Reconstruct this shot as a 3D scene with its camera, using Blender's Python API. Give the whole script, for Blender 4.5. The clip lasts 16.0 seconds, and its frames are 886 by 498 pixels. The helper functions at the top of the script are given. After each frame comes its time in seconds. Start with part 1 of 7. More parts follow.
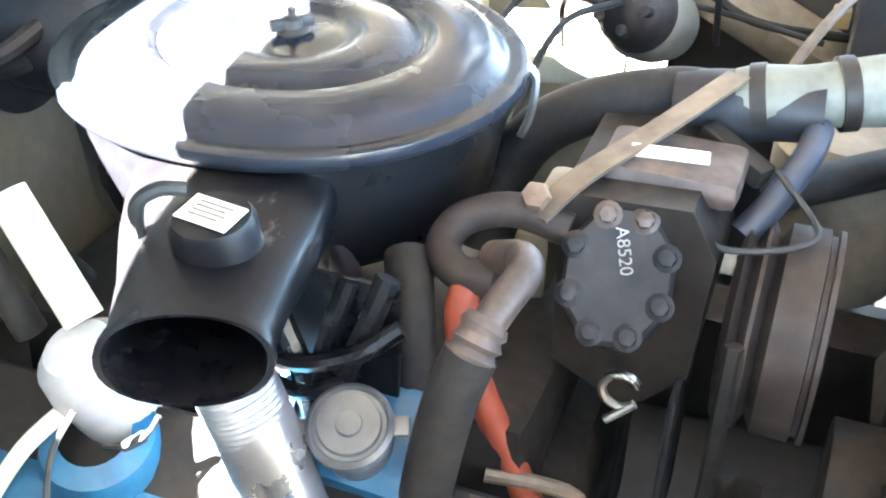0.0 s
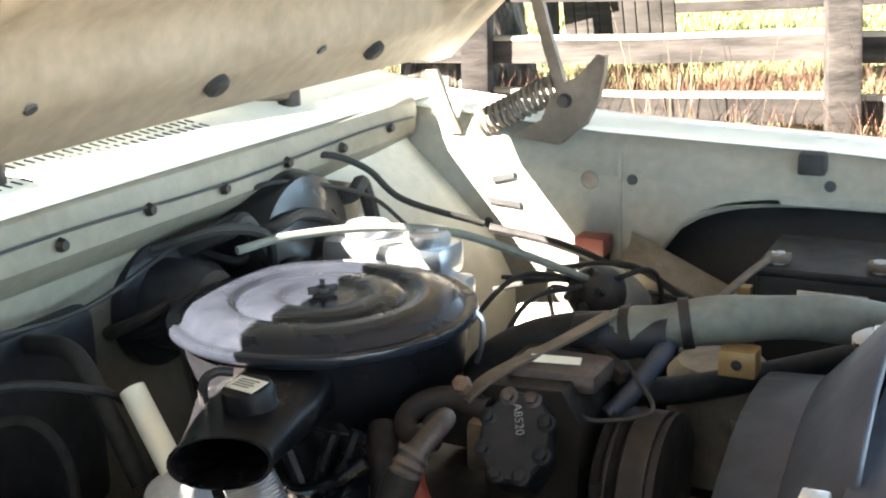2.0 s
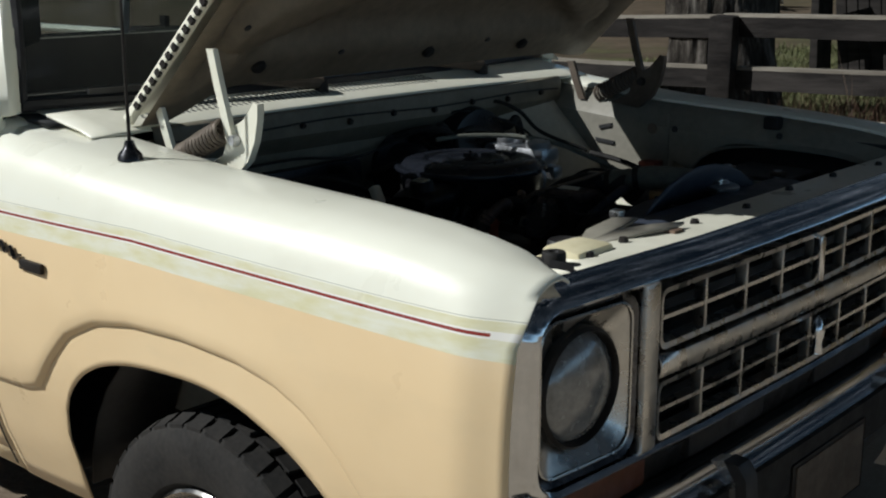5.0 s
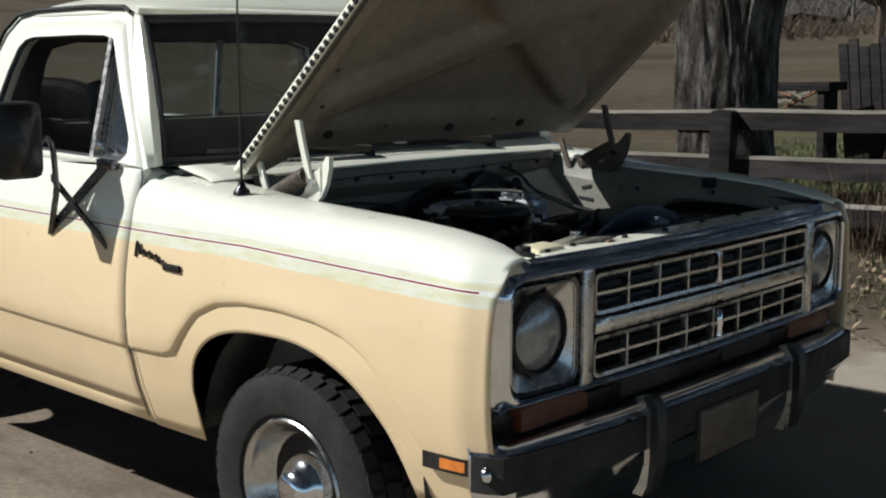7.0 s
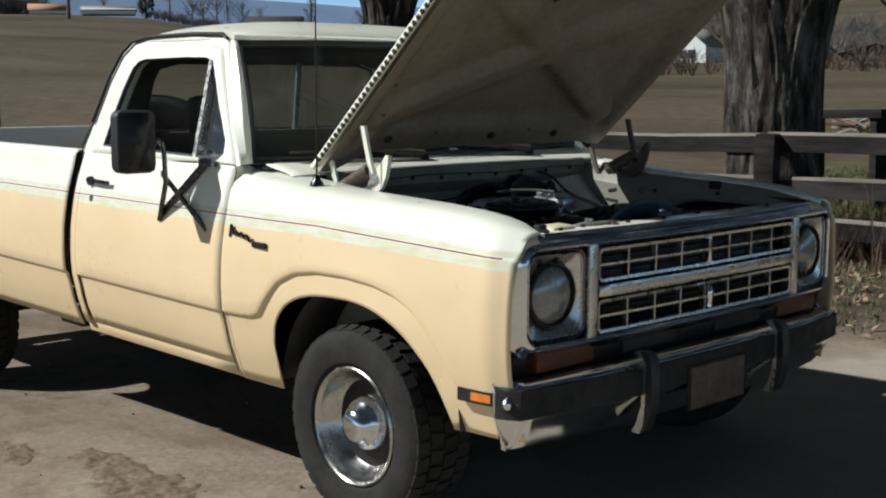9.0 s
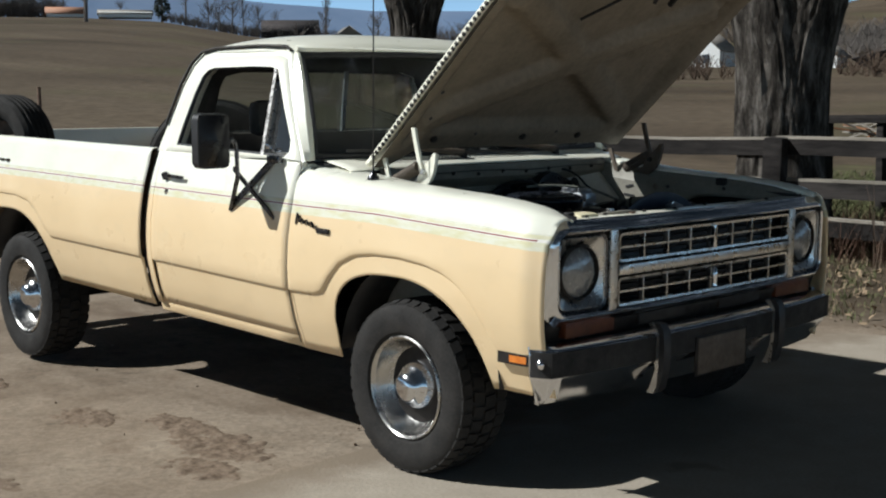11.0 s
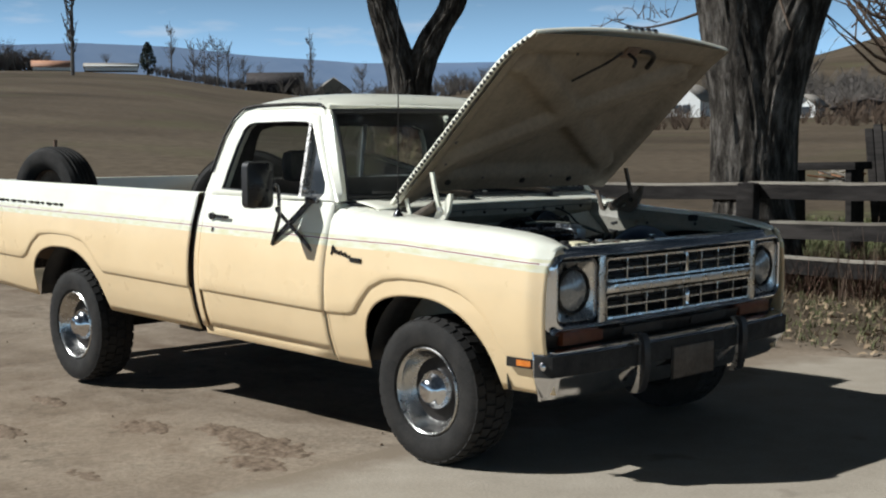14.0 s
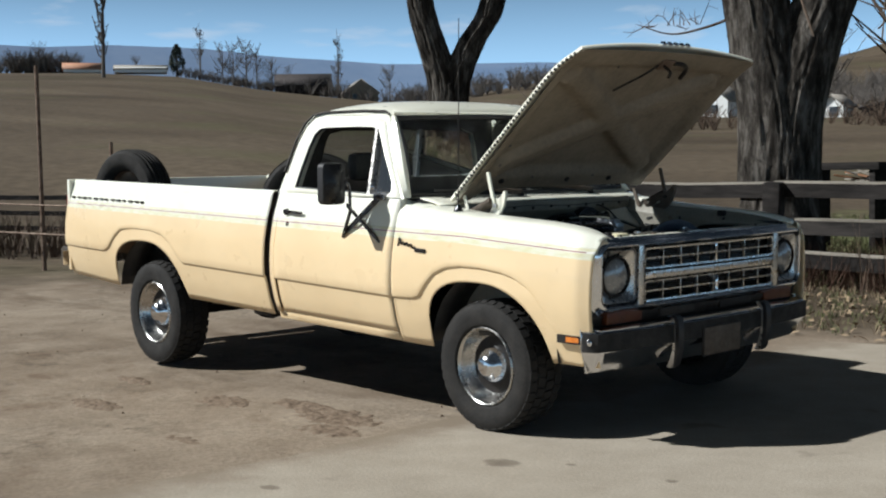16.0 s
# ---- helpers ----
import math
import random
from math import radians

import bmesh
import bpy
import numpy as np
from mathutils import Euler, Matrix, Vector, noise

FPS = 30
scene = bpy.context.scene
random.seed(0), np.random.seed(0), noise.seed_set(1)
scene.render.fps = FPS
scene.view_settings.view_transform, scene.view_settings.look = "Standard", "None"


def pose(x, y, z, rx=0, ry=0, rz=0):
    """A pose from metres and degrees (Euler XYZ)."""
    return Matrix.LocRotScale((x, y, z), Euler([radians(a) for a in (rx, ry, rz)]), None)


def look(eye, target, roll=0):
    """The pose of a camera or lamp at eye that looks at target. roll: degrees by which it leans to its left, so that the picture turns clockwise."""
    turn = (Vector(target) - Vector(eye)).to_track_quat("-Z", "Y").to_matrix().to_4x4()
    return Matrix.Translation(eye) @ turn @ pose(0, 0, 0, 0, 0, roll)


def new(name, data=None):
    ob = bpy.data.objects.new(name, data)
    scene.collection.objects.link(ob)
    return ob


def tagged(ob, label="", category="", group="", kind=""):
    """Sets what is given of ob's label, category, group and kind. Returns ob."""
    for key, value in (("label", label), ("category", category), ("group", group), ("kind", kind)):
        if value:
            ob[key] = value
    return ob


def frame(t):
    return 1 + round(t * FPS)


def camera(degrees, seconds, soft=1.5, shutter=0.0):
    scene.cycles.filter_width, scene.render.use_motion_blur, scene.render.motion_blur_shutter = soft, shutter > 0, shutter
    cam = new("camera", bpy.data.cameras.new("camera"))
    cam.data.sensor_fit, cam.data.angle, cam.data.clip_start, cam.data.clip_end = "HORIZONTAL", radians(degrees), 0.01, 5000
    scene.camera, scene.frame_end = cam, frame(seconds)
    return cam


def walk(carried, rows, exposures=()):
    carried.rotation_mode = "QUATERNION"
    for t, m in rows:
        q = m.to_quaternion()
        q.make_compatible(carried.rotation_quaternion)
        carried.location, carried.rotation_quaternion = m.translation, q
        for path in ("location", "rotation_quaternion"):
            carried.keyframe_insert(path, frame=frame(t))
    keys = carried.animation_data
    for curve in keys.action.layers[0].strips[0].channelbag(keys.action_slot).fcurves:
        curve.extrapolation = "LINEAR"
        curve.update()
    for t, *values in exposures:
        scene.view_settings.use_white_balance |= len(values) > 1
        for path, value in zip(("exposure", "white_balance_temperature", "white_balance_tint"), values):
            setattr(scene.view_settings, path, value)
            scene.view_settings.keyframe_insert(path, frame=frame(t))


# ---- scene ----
cam = camera(40.0, 16.0, soft=2.1)
PATH = [
    (0, (0.271, -0.759, 1.332), (-0.294, 0.842, 0.274), 0.3),
    (0.5, (0.297, -0.815, 1.368), (-0.244, 0.852, 0.404), 1.4),
    (1, (0.376, -0.874, 1.374), (-0.271, 0.845, 0.583), -0.6),
    (1.5, (0.53, -0.925, 1.374), (-0.366, 0.76, 0.776), -4.7),
    (2, (0.627, -1.118, 1.381), (-0.266, 0.601, 0.88), -3.6),
    (2.5, (0.793, -1.312, 1.389), (-0.238, 0.331, 0.9), -3.6),
    (3, (1.062, -1.47, 1.391), (-0.149, 0.044, 0.901), -4.6),
    (3.5, (1.168, -1.64, 1.373), (-0.077, -0.147, 0.903), -3.3),
    (4, (1.322, -1.829, 1.390), (0.049, -0.362, 0.916), -2.5),
    (4.5, (1.529, -2.012, 1.422), (0.222, -0.583, 0.928), -2.4),
    (4.7, (1.603, -2.066, 1.402), (0.306, -0.62, 0.927), -1.9),
    (6.8, (2.373, -2.841, 1.376), (1.037, -1.379, 1.096), -1.4),
    (7, (2.442, -2.894, 1.375), (1.088, -1.448, 1.103), -1.3),
    (7.5, (2.616, -3.025, 1.36), (1.222, -1.613, 1.115), -1.2),
    (8, (2.761, -3.176, 1.353), (1.349, -1.778, 1.125), -1.0),
    (8.5, (2.904, -3.275, 1.333), (1.471, -1.896, 1.119), -1.1),
    (9, (3.019, -3.353, 1.318), (1.579, -1.983, 1.096), -1.0),
    (9.5, (3.125, -3.49, 1.324), (1.658, -2.151, 1.092), -0.9),
    (12, (3.569, -4.059, 1.316), (2.125, -2.69, 1.112), -0.9),
    (12.5, (3.67, -4.192, 1.317), (2.229, -2.819, 1.119), -1.0),
    (13, (3.759, -4.37, 1.317), (2.326, -2.987, 1.134), -0.8),
    (13.5, (3.844, -4.468, 1.315), (2.409, -3.084, 1.154), -0.9),
    (14, (3.92, -4.53, 1.302), (2.478, -3.15, 1.168), -1.1),
    (14.5, (3.968, -4.662, 1.305), (2.532, -3.275, 1.185), -0.9),
    (15, (4.156, -4.961, 1.309), (2.735, -3.559, 1.183), -0.7),
    (15.5, (4.266, -5.08, 1.312), (2.827, -3.698, 1.177), -1.0),
    (16, (4.314, -5.112, 1.304), (2.843, -3.764, 1.172), -1.2),
]
walk(cam, [(t, look(e, a, r)) for t, e, a, r in PATH],
     [(0, 7.1, 6250, 11), (0.5, 7.1, 6250, 11), (1.0, 6.35, 6500, 11), (1.5, 5.3, 6700, 11), (2.0, 4.65, 6950, 11), (2.5, 4.25, 6850, 10), (3.0, 2.5, 6500, 10),
      (3.5, 0.95, 6250, 9), (4.0, -0.15, 5950, 7), (4.7, -0.15, 5900, 7), (7, 0.15, 5850, 7), (12.5, 0.25, 5850, 7), (16, 0.35, 5850, 7)])

# ---- world and sun ----
SUN = Vector((-0.77, -0.85, 1.0)).normalized()
world = bpy.data.worlds.new("world")
scene.world = world
world.use_nodes = True
wn, wl = world.node_tree.nodes, world.node_tree.links
wn.clear()
w_out = wn.new("ShaderNodeOutputWorld")
w_bg = wn.new("ShaderNodeBackground")
w_sky = wn.new("ShaderNodeTexSky")
w_sky.sky_type = "NISHITA"
w_sky.sun_disc = False
w_sky.sun_elevation = math.asin(SUN.z)
w_sky.sun_rotation = math.atan2(SUN.x, SUN.y)
w_sky.altitude = 2200
w_sky.air_density = 0.4
w_sky.dust_density = 0.25
w_sky.ozone_density = 1.5
w_bg.inputs["Strength"].default_value = 0.055
# a few thin clouds low in the sky
w_tc = wn.new("ShaderNodeTexCoord")
w_map = wn.new("ShaderNodeMapping")
w_map.inputs["Scale"].default_value = (5, 5, 26)
w_noise = wn.new("ShaderNodeTexNoise")
w_noise.inputs["Scale"].default_value = 1.6
w_noise.inputs["Detail"].default_value = 6
w_ramp = wn.new("ShaderNodeValToRGB")
w_ramp.color_ramp.elements[0].position = 0.57
w_ramp.color_ramp.elements[1].position = 0.78
w_mix = wn.new("ShaderNodeMixRGB")
w_mix.inputs["Color2"].default_value = (9.0, 9.4, 10.0, 1)
wl.new(w_tc.outputs["Generated"], w_map.inputs["Vector"])
wl.new(w_map.outputs["Vector"], w_noise.inputs["Vector"])
wl.new(w_noise.outputs["Fac"], w_ramp.inputs["Fac"])
wl.new(w_ramp.outputs["Color"], w_mix.inputs["Fac"])
# the air brightens towards the horizon all round
w_sep = wn.new("ShaderNodeSeparateXYZ")
w_haze = wn.new("ShaderNodeMapRange")
w_haze.interpolation_type = "SMOOTHSTEP"
for key, v in (("From Min", 0.07), ("From Max", 0.26), ("To Min", 2.6), ("To Max", 0.23)):
    w_haze.inputs[key].default_value = v
w_gain = wn.new("ShaderNodeVectorMath")
w_gain.operation = "SCALE"
wl.new(w_tc.outputs["Generated"], w_sep.inputs[0])
wl.new(w_sep.outputs[2], w_haze.inputs["Value"])
w_sat = wn.new("ShaderNodeHueSaturation")
w_sat.inputs["Hue"].default_value = 0.472
w_sat.inputs["Saturation"].default_value = 0.80
wl.new(w_sky.outputs["Color"], w_sat.inputs["Color"])
wl.new(w_sat.outputs["Color"], w_gain.inputs[0])
wl.new(w_haze.outputs["Result"], w_gain.inputs["Scale"])
wl.new(w_gain.outputs["Vector"], w_mix.inputs["Color1"])
wl.new(w_mix.outputs["Color"], w_bg.inputs["Color"])
wl.new(w_bg.outputs["Background"], w_out.inputs["Surface"])

sun_data = bpy.data.lights.new("sun", "SUN")
sun_data.energy = 5.0
sun_data.angle = radians(0.55)
sun_data.color = (1.0, 0.95, 0.87)
sun = new("sun", sun_data)
sun.matrix_world = look(SUN * 40, (0, 0, 0))


# ---- materials ----
class Mat:
    """A small wrapper to wire procedural materials."""

    def __init__(self, name, color=(0.5, 0.5, 0.5), rough=0.5, metal=0.0, coat=0.0):
        self.m = bpy.data.materials.new(name)
        self.m.use_nodes = True
        self.n, self.l = self.m.node_tree.nodes, self.m.node_tree.links
        self.b = self.n["Principled BSDF"]
        self.b.inputs["Base Color"].default_value = (*color, 1)
        self.b.inputs["Roughness"].default_value = rough
        self.b.inputs["Metallic"].default_value = metal
        self.b.inputs["Coat Weight"].default_value = coat
        self.tc = self.n.new("ShaderNodeTexCoord")

    def noise(self, scale, detail=4, stretch=(1, 1, 1), rough=0.55):
        mp = self.n.new("ShaderNodeMapping")
        mp.inputs["Scale"].default_value = stretch
        nz = self.n.new("ShaderNodeTexNoise")
        nz.inputs["Scale"].default_value = scale
        nz.inputs["Detail"].default_value = detail
        nz.inputs["Roughness"].default_value = rough
        self.l.new(self.tc.outputs["Object"], mp.inputs["Vector"])
        self.l.new(mp.outputs["Vector"], nz.inputs["Vector"])
        return nz.outputs["Fac"]

    def ramp(self, fac, stops):
        r = self.n.new("ShaderNodeValToRGB")
        e = r.color_ramp.elements
        while len(e) < len(stops):
            e.new(0.5)
        for el, (pos, col) in zip(e, stops):
            el.position = pos
            el.color = (*col, 1) if len(col) == 3 else col
        self.l.new(fac, r.inputs["Fac"])
        return r.outputs["Color"]

    def mix(self, fac, a, b, mode="MIX"):
        x = self.n.new("ShaderNodeMixRGB")
        x.blend_type = mode
        for key, v in (("Fac", fac), ("Color1", a), ("Color2", b)):
            if isinstance(v, (int, float)):
                x.inputs[key].default_value = v
            elif isinstance(v, tuple):
                x.inputs[key].default_value = (*v, 1)
            else:
                self.l.new(v, x.inputs[key])
        return x.outputs["Color"]

    def math(self, op, a, b=0.0):
        x = self.n.new("ShaderNodeMath")
        x.operation = op
        for k, v in enumerate((a, b)):
            if isinstance(v, (int, float)):
                x.inputs[k].default_value = v
            else:
                self.l.new(v, x.inputs[k])
        return x.outputs[0]

    def axis(self, k):
        s = self.n.new("ShaderNodeSeparateXYZ")
        self.l.new(self.tc.outputs["Object"], s.inputs[0])
        return s.outputs[k]

    def blot(self, c, cx, cy, rx, ry, tone, strength=0.6, scale=9, soft=0.3):
        """A ragged round stain of another tone at a place on the ground."""
        dx = self.math("DIVIDE", self.math("SUBTRACT", self.axis(0), cx), rx)
        dy = self.math("DIVIDE", self.math("SUBTRACT", self.axis(1), cy), ry)
        d2 = self.math("ADD", self.math("ADD", self.math("MULTIPLY", dx, dx), self.math("MULTIPLY", dy, dy)), self.math("MULTIPLY", self.noise(scale, 5, rough=0.7), 1.2))
        return self.mix(self.ramp(d2, ((0.72, grey(strength)), (0.72 + soft, grey(0.0)))), c, tone)

    def color(self, out):
        self.l.new(out, self.b.inputs["Base Color"])
        return self

    def rough(self, out):
        self.l.new(out, self.b.inputs["Roughness"])
        return self

    def bump(self, fac, strength=0.3, dist=0.01):
        bp = self.n.new("ShaderNodeBump")
        bp.inputs["Strength"].default_value = strength
        bp.inputs["Distance"].default_value = dist
        self.l.new(fac, bp.inputs["Height"])
        self.l.new(bp.outputs["Normal"], self.b.inputs["Normal"])
        return self


def grey(v):
    return (v, v, v)


def surface(name, lo, hi, scale=8, rough=0.6, metal=0.0, coat=0.0, bump=0.0, fine=60, stretch=(1, 1, 1), dist=0.004, spread=0.12, spec=0.5):
    """A two-scale mottled surface between two colours."""
    m = Mat(name, lo, rough, metal, coat)
    m.b.inputs["Specular IOR Level"].default_value = spec
    big, small = m.noise(scale, 5, stretch), m.noise(fine, 3, stretch)
    f = m.mix(0.4, big, small)
    m.color(m.ramp(f, ((0.34, lo), (0.66, hi))))
    r = m.ramp(m.noise(scale * 1.7, 4, stretch), ((0.3, grey(max(0.03, rough - spread))), (0.7, grey(min(1, rough + spread)))))
    m.rough(r)
    if bump:
        m.bump(f, bump, dist)
    return m.m


def make_paint():
    m = Mat("two_tone_paint", rough=0.3, coat=0.35)
    m.b.inputs["Coat Roughness"].default_value = 0.12
    # the stripe drops a little towards the nose
    z = m.math("ADD", m.axis(2), m.math("MULTIPLY", m.math("MAXIMUM", m.math("ADD", m.axis(0), 0.1), 0.0), 0.043))
    cream = m.ramp(m.noise(2.5, 5), ((0.3, (0.80, 0.79, 0.665)), (0.7, (0.86, 0.85, 0.735))))
    tan = m.ramp(m.noise(2.0, 5), ((0.3, (0.76, 0.57, 0.33)), (0.7, (0.82, 0.63, 0.38))))
    tape = m.ramp(m.noise(14, 4, (1, 1, 4)), ((0.35, (0.76, 0.75, 0.62)), (0.65, (0.68, 0.64, 0.40))))
    edge = m.math("ADD", z, m.math("MULTIPLY", m.noise(1.2, 2), 0.004))
    band = m.math("MULTIPLY", m.math("GREATER_THAN", edge, 0.930), m.math("LESS_THAN", edge, 0.982))
    red = m.math("MULTIPLY", m.math("MULTIPLY", m.math("GREATER_THAN", z, 0.9597), m.math("LESS_THAN", z, 0.9642)), m.math("LESS_THAN", m.axis(0), 0.647))
    white = m.math("MULTIPLY", m.math("GREATER_THAN", z, 0.9568), m.math("LESS_THAN", z, 0.9672))
    c = m.mix(m.math("GREATER_THAN", edge, 0.930), tan, cream)
    c = m.mix(band, c, tape)
    c = m.mix(white, c, (0.84, 0.82, 0.76))
    c = m.mix(red, c, (0.24, 0.026, 0.018))
    pin = m.math("MULTIPLY", m.math("GREATER_THAN", z, 0.9816), m.math("LESS_THAN", z, 0.9828))
    c = m.mix(pin, c, (0.50, 0.50, 0.42))
    dirt = m.ramp(m.noise(7, 6, (1, 1, 2)), ((0.52, grey(0.0)), (0.8, grey(0.35))))
    c = m.mix(m.math("MULTIPLY", dirt, 0.35), c, (0.45, 0.38, 0.26))
    m.color(c)
    m.rough(m.ramp(m.noise(5, 5), ((0.3, grey(0.24)), (0.7, grey(0.42)))))
    return m.m


PAINT = make_paint()
CREAM = surface("cream_paint", (0.70, 0.68, 0.56), (0.80, 0.78, 0.66), 4, 0.38, coat=0.25, fine=30)
# hood's cream on its underside, darkened in colour for the shade there
UNDER_HOOD = surface("shaded_underhood_cream", (0.150, 0.118, 0.080), (0.235, 0.190, 0.135), 5, 0.62, bump=0.05, fine=40)
# engine bay creams, toned down to carry the shade under the hood
APRON = surface("dusty_cream_painted_shade", (0.16, 0.15, 0.122), (0.24, 0.225, 0.185), 5, 0.6, bump=0.05, fine=50)
FIREWALL = surface("dusty_firewall_painted_shade", (0.125, 0.112, 0.082), (0.195, 0.175, 0.132), 6, 0.62, bump=0.08, fine=50)
# lighter copy of the bay cream, for the sunlit patch on the corners
CORNER = surface("dusty_sunlit_corner_cream", (0.42, 0.39, 0.32), (0.56, 0.53, 0.44), 6, 0.6, bump=0.06, fine=50)
CHROME = surface("worn_chrome", (0.62, 0.62, 0.63), (0.74, 0.74, 0.75), 12, 0.13, 1.0, fine=90, spread=0.06)
BRIGHT = surface("brushed_bright_trim", (0.50, 0.49, 0.47), (0.62, 0.60, 0.57), 14, 0.3, 1.0, fine=90)
DISH = surface("dulled_wheel_chrome", (0.40, 0.39, 0.37), (0.60, 0.585, 0.56), 9, 0.24, 1.0, fine=70, spread=0.12)
# chrome darkened in colour for the dark surroundings it mirrors
DARK_CHROME = surface("darkened_chrome", (0.05, 0.05, 0.055), (0.16, 0.16, 0.17), 20, 0.28, 1.0, fine=90)
DARK_METAL = surface("dark_oily_metal", (0.011, 0.010, 0.010), (0.034, 0.029, 0.025), 14, 0.55, 0.3, bump=0.15, fine=70, spec=0.3)
BLACK_PAINT = surface("satin_black_paint", (0.004, 0.0042, 0.005), (0.011, 0.011, 0.013), 7, 0.34, coat=0.05, fine=40, spec=0.28, spread=0.16)
LID_PAINT = surface("glossy_black_lid_paint", (0.0070, 0.0085, 0.0130), (0.0155, 0.0175, 0.0235), 6, 0.25, coat=0.08, fine=36, spread=0.12, spec=0.22)
BLACK_PLASTIC = surface("black_plastic", (0.009, 0.009, 0.010), (0.024, 0.023, 0.024), 10, 0.5, fine=60)
RUBBER = surface("hose_rubber", (0.008, 0.008, 0.0085), (0.026, 0.024, 0.022), 10, 0.66, bump=0.1, fine=80, spec=0.3)
TYRE = surface("tyre_rubber", (0.015, 0.0145, 0.014), (0.035, 0.032, 0.029), 9, 0.82, bump=0.15, fine=90, spec=0.2)
BLUE = surface("engine_blue_paint", (0.007, 0.065, 0.14), (0.02, 0.13, 0.25), 9, 0.42, coat=0.2, bump=0.06, fine=60)
CAST = surface("cast_aluminium", (0.34, 0.35, 0.37), (0.52, 0.53, 0.55), 14, 0.45, 0.25, bump=0.1)
DULL_CAP = surface("dull_grey_cap_metal", (0.075, 0.083, 0.092), (0.15, 0.16, 0.172), 16, 0.4, 0.4, bump=0.1)
ORANGE_HOSE = surface("orange_sleeve", (0.17, 0.030, 0.014), (0.27, 0.055, 0.027), 9, 0.55, bump=0.1)
ALU = surface("dull_aluminium", (0.42, 0.43, 0.45), (0.62, 0.63, 0.65), 14, 0.36, 0.9, bump=0.1)
RUST = surface("rusted_steel", (0.10, 0.06, 0.04), (0.24, 0.17, 0.12), 12, 0.72, 0.3, bump=0.25)
BRACKET = surface("grimy_steel", (0.10, 0.078, 0.06), (0.21, 0.175, 0.14), 16, 0.55, 0.4, bump=0.2)
GRIME = surface("grimy_brown_steel", (0.016, 0.0135, 0.0135), (0.052, 0.043, 0.040), 14, 0.55, 0.3, bump=0.25, spec=0.35)
GREY_HOSE = surface("grey_green_hose", (0.085, 0.088, 0.072), (0.17, 0.172, 0.142), 10, 0.6, bump=0.1)
PITTED = surface("pitted_pink_brown_steel", (0.030, 0.022, 0.020), (0.125, 0.098, 0.088), 18, 0.5, 0.3, bump=0.3)
DUST_BLACK = surface("dusty_black_metal", (0.009, 0.0098, 0.0135), (0.031, 0.032, 0.037), 10, 0.52, 0.1, bump=0.12, spec=0.35)
RADIATOR = surface("radiator_grey_paint", (0.022, 0.028, 0.043), (0.046, 0.056, 0.082), 8, 0.5, fine=50)
BOTTLE = surface("yellowed_plastic", (0.62, 0.56, 0.36), (0.74, 0.68, 0.48), 6, 0.42)
LABEL = surface("dirty_paper_label", (0.60, 0.58, 0.48), (0.74, 0.72, 0.62), 20, 0.6)
INK = surface("grey_ink", (0.10, 0.10, 0.10), (0.16, 0.16, 0.15), 40, 0.6)
WHITE_MARK = surface("white_chalk_mark", (0.16, 0.165, 0.17), (0.36, 0.37, 0.38), 60, 0.8)
COPPER = surface("dull_brass_fitting", (0.28, 0.17, 0.07), (0.42, 0.27, 0.12), 20, 0.5, 0.4)
AMBER = surface("amber_lens", (0.60, 0.16, 0.02), (0.75, 0.25, 0.04), 30, 0.2, coat=0.5)
RED_LENS = surface("red_lens", (0.35, 0.02, 0.02), (0.45, 0.04, 0.03), 30, 0.2, coat=0.5)
# amber with the deep shade under the surround put into its colour
SHADED_AMBER = surface("shaded_signal_lens", (0.060, 0.016, 0.006), (0.11, 0.030, 0.010), 20, 0.4, spec=0.3)
LAMP_GLASS = surface("headlamp_lens", (0.16, 0.16, 0.16), (0.28, 0.28, 0.275), 26, 0.2, 0.35, coat=0.5, bump=0.25, fine=120)
SEAT = surface("dark_seat_vinyl", (0.03, 0.028, 0.026), (0.07, 0.062, 0.055), 8, 0.6, bump=0.1)
FAR_HINGE = surface("dull_brown_steel", (0.06, 0.045, 0.033), (0.13, 0.10, 0.075), 14, 0.6, 0.2, bump=0.1)
DASH = surface("dark_dash_vinyl", (0.015, 0.015, 0.016), (0.03, 0.03, 0.03), 10, 0.55)
BED_METAL = surface("worn_bed_paint", (0.10, 0.072, 0.048), (0.19, 0.14, 0.095), 4, 0.8, bump=0.05)
BEIGE_ENGINE = surface("grimy_beige_metal", (0.15, 0.125, 0.09), (0.27, 0.235, 0.175), 12, 0.6, 0.1, bump=0.15)
BRICK_RED = surface("red_plastic", (0.13, 0.032, 0.021), (0.20, 0.054, 0.036), 12, 0.5)


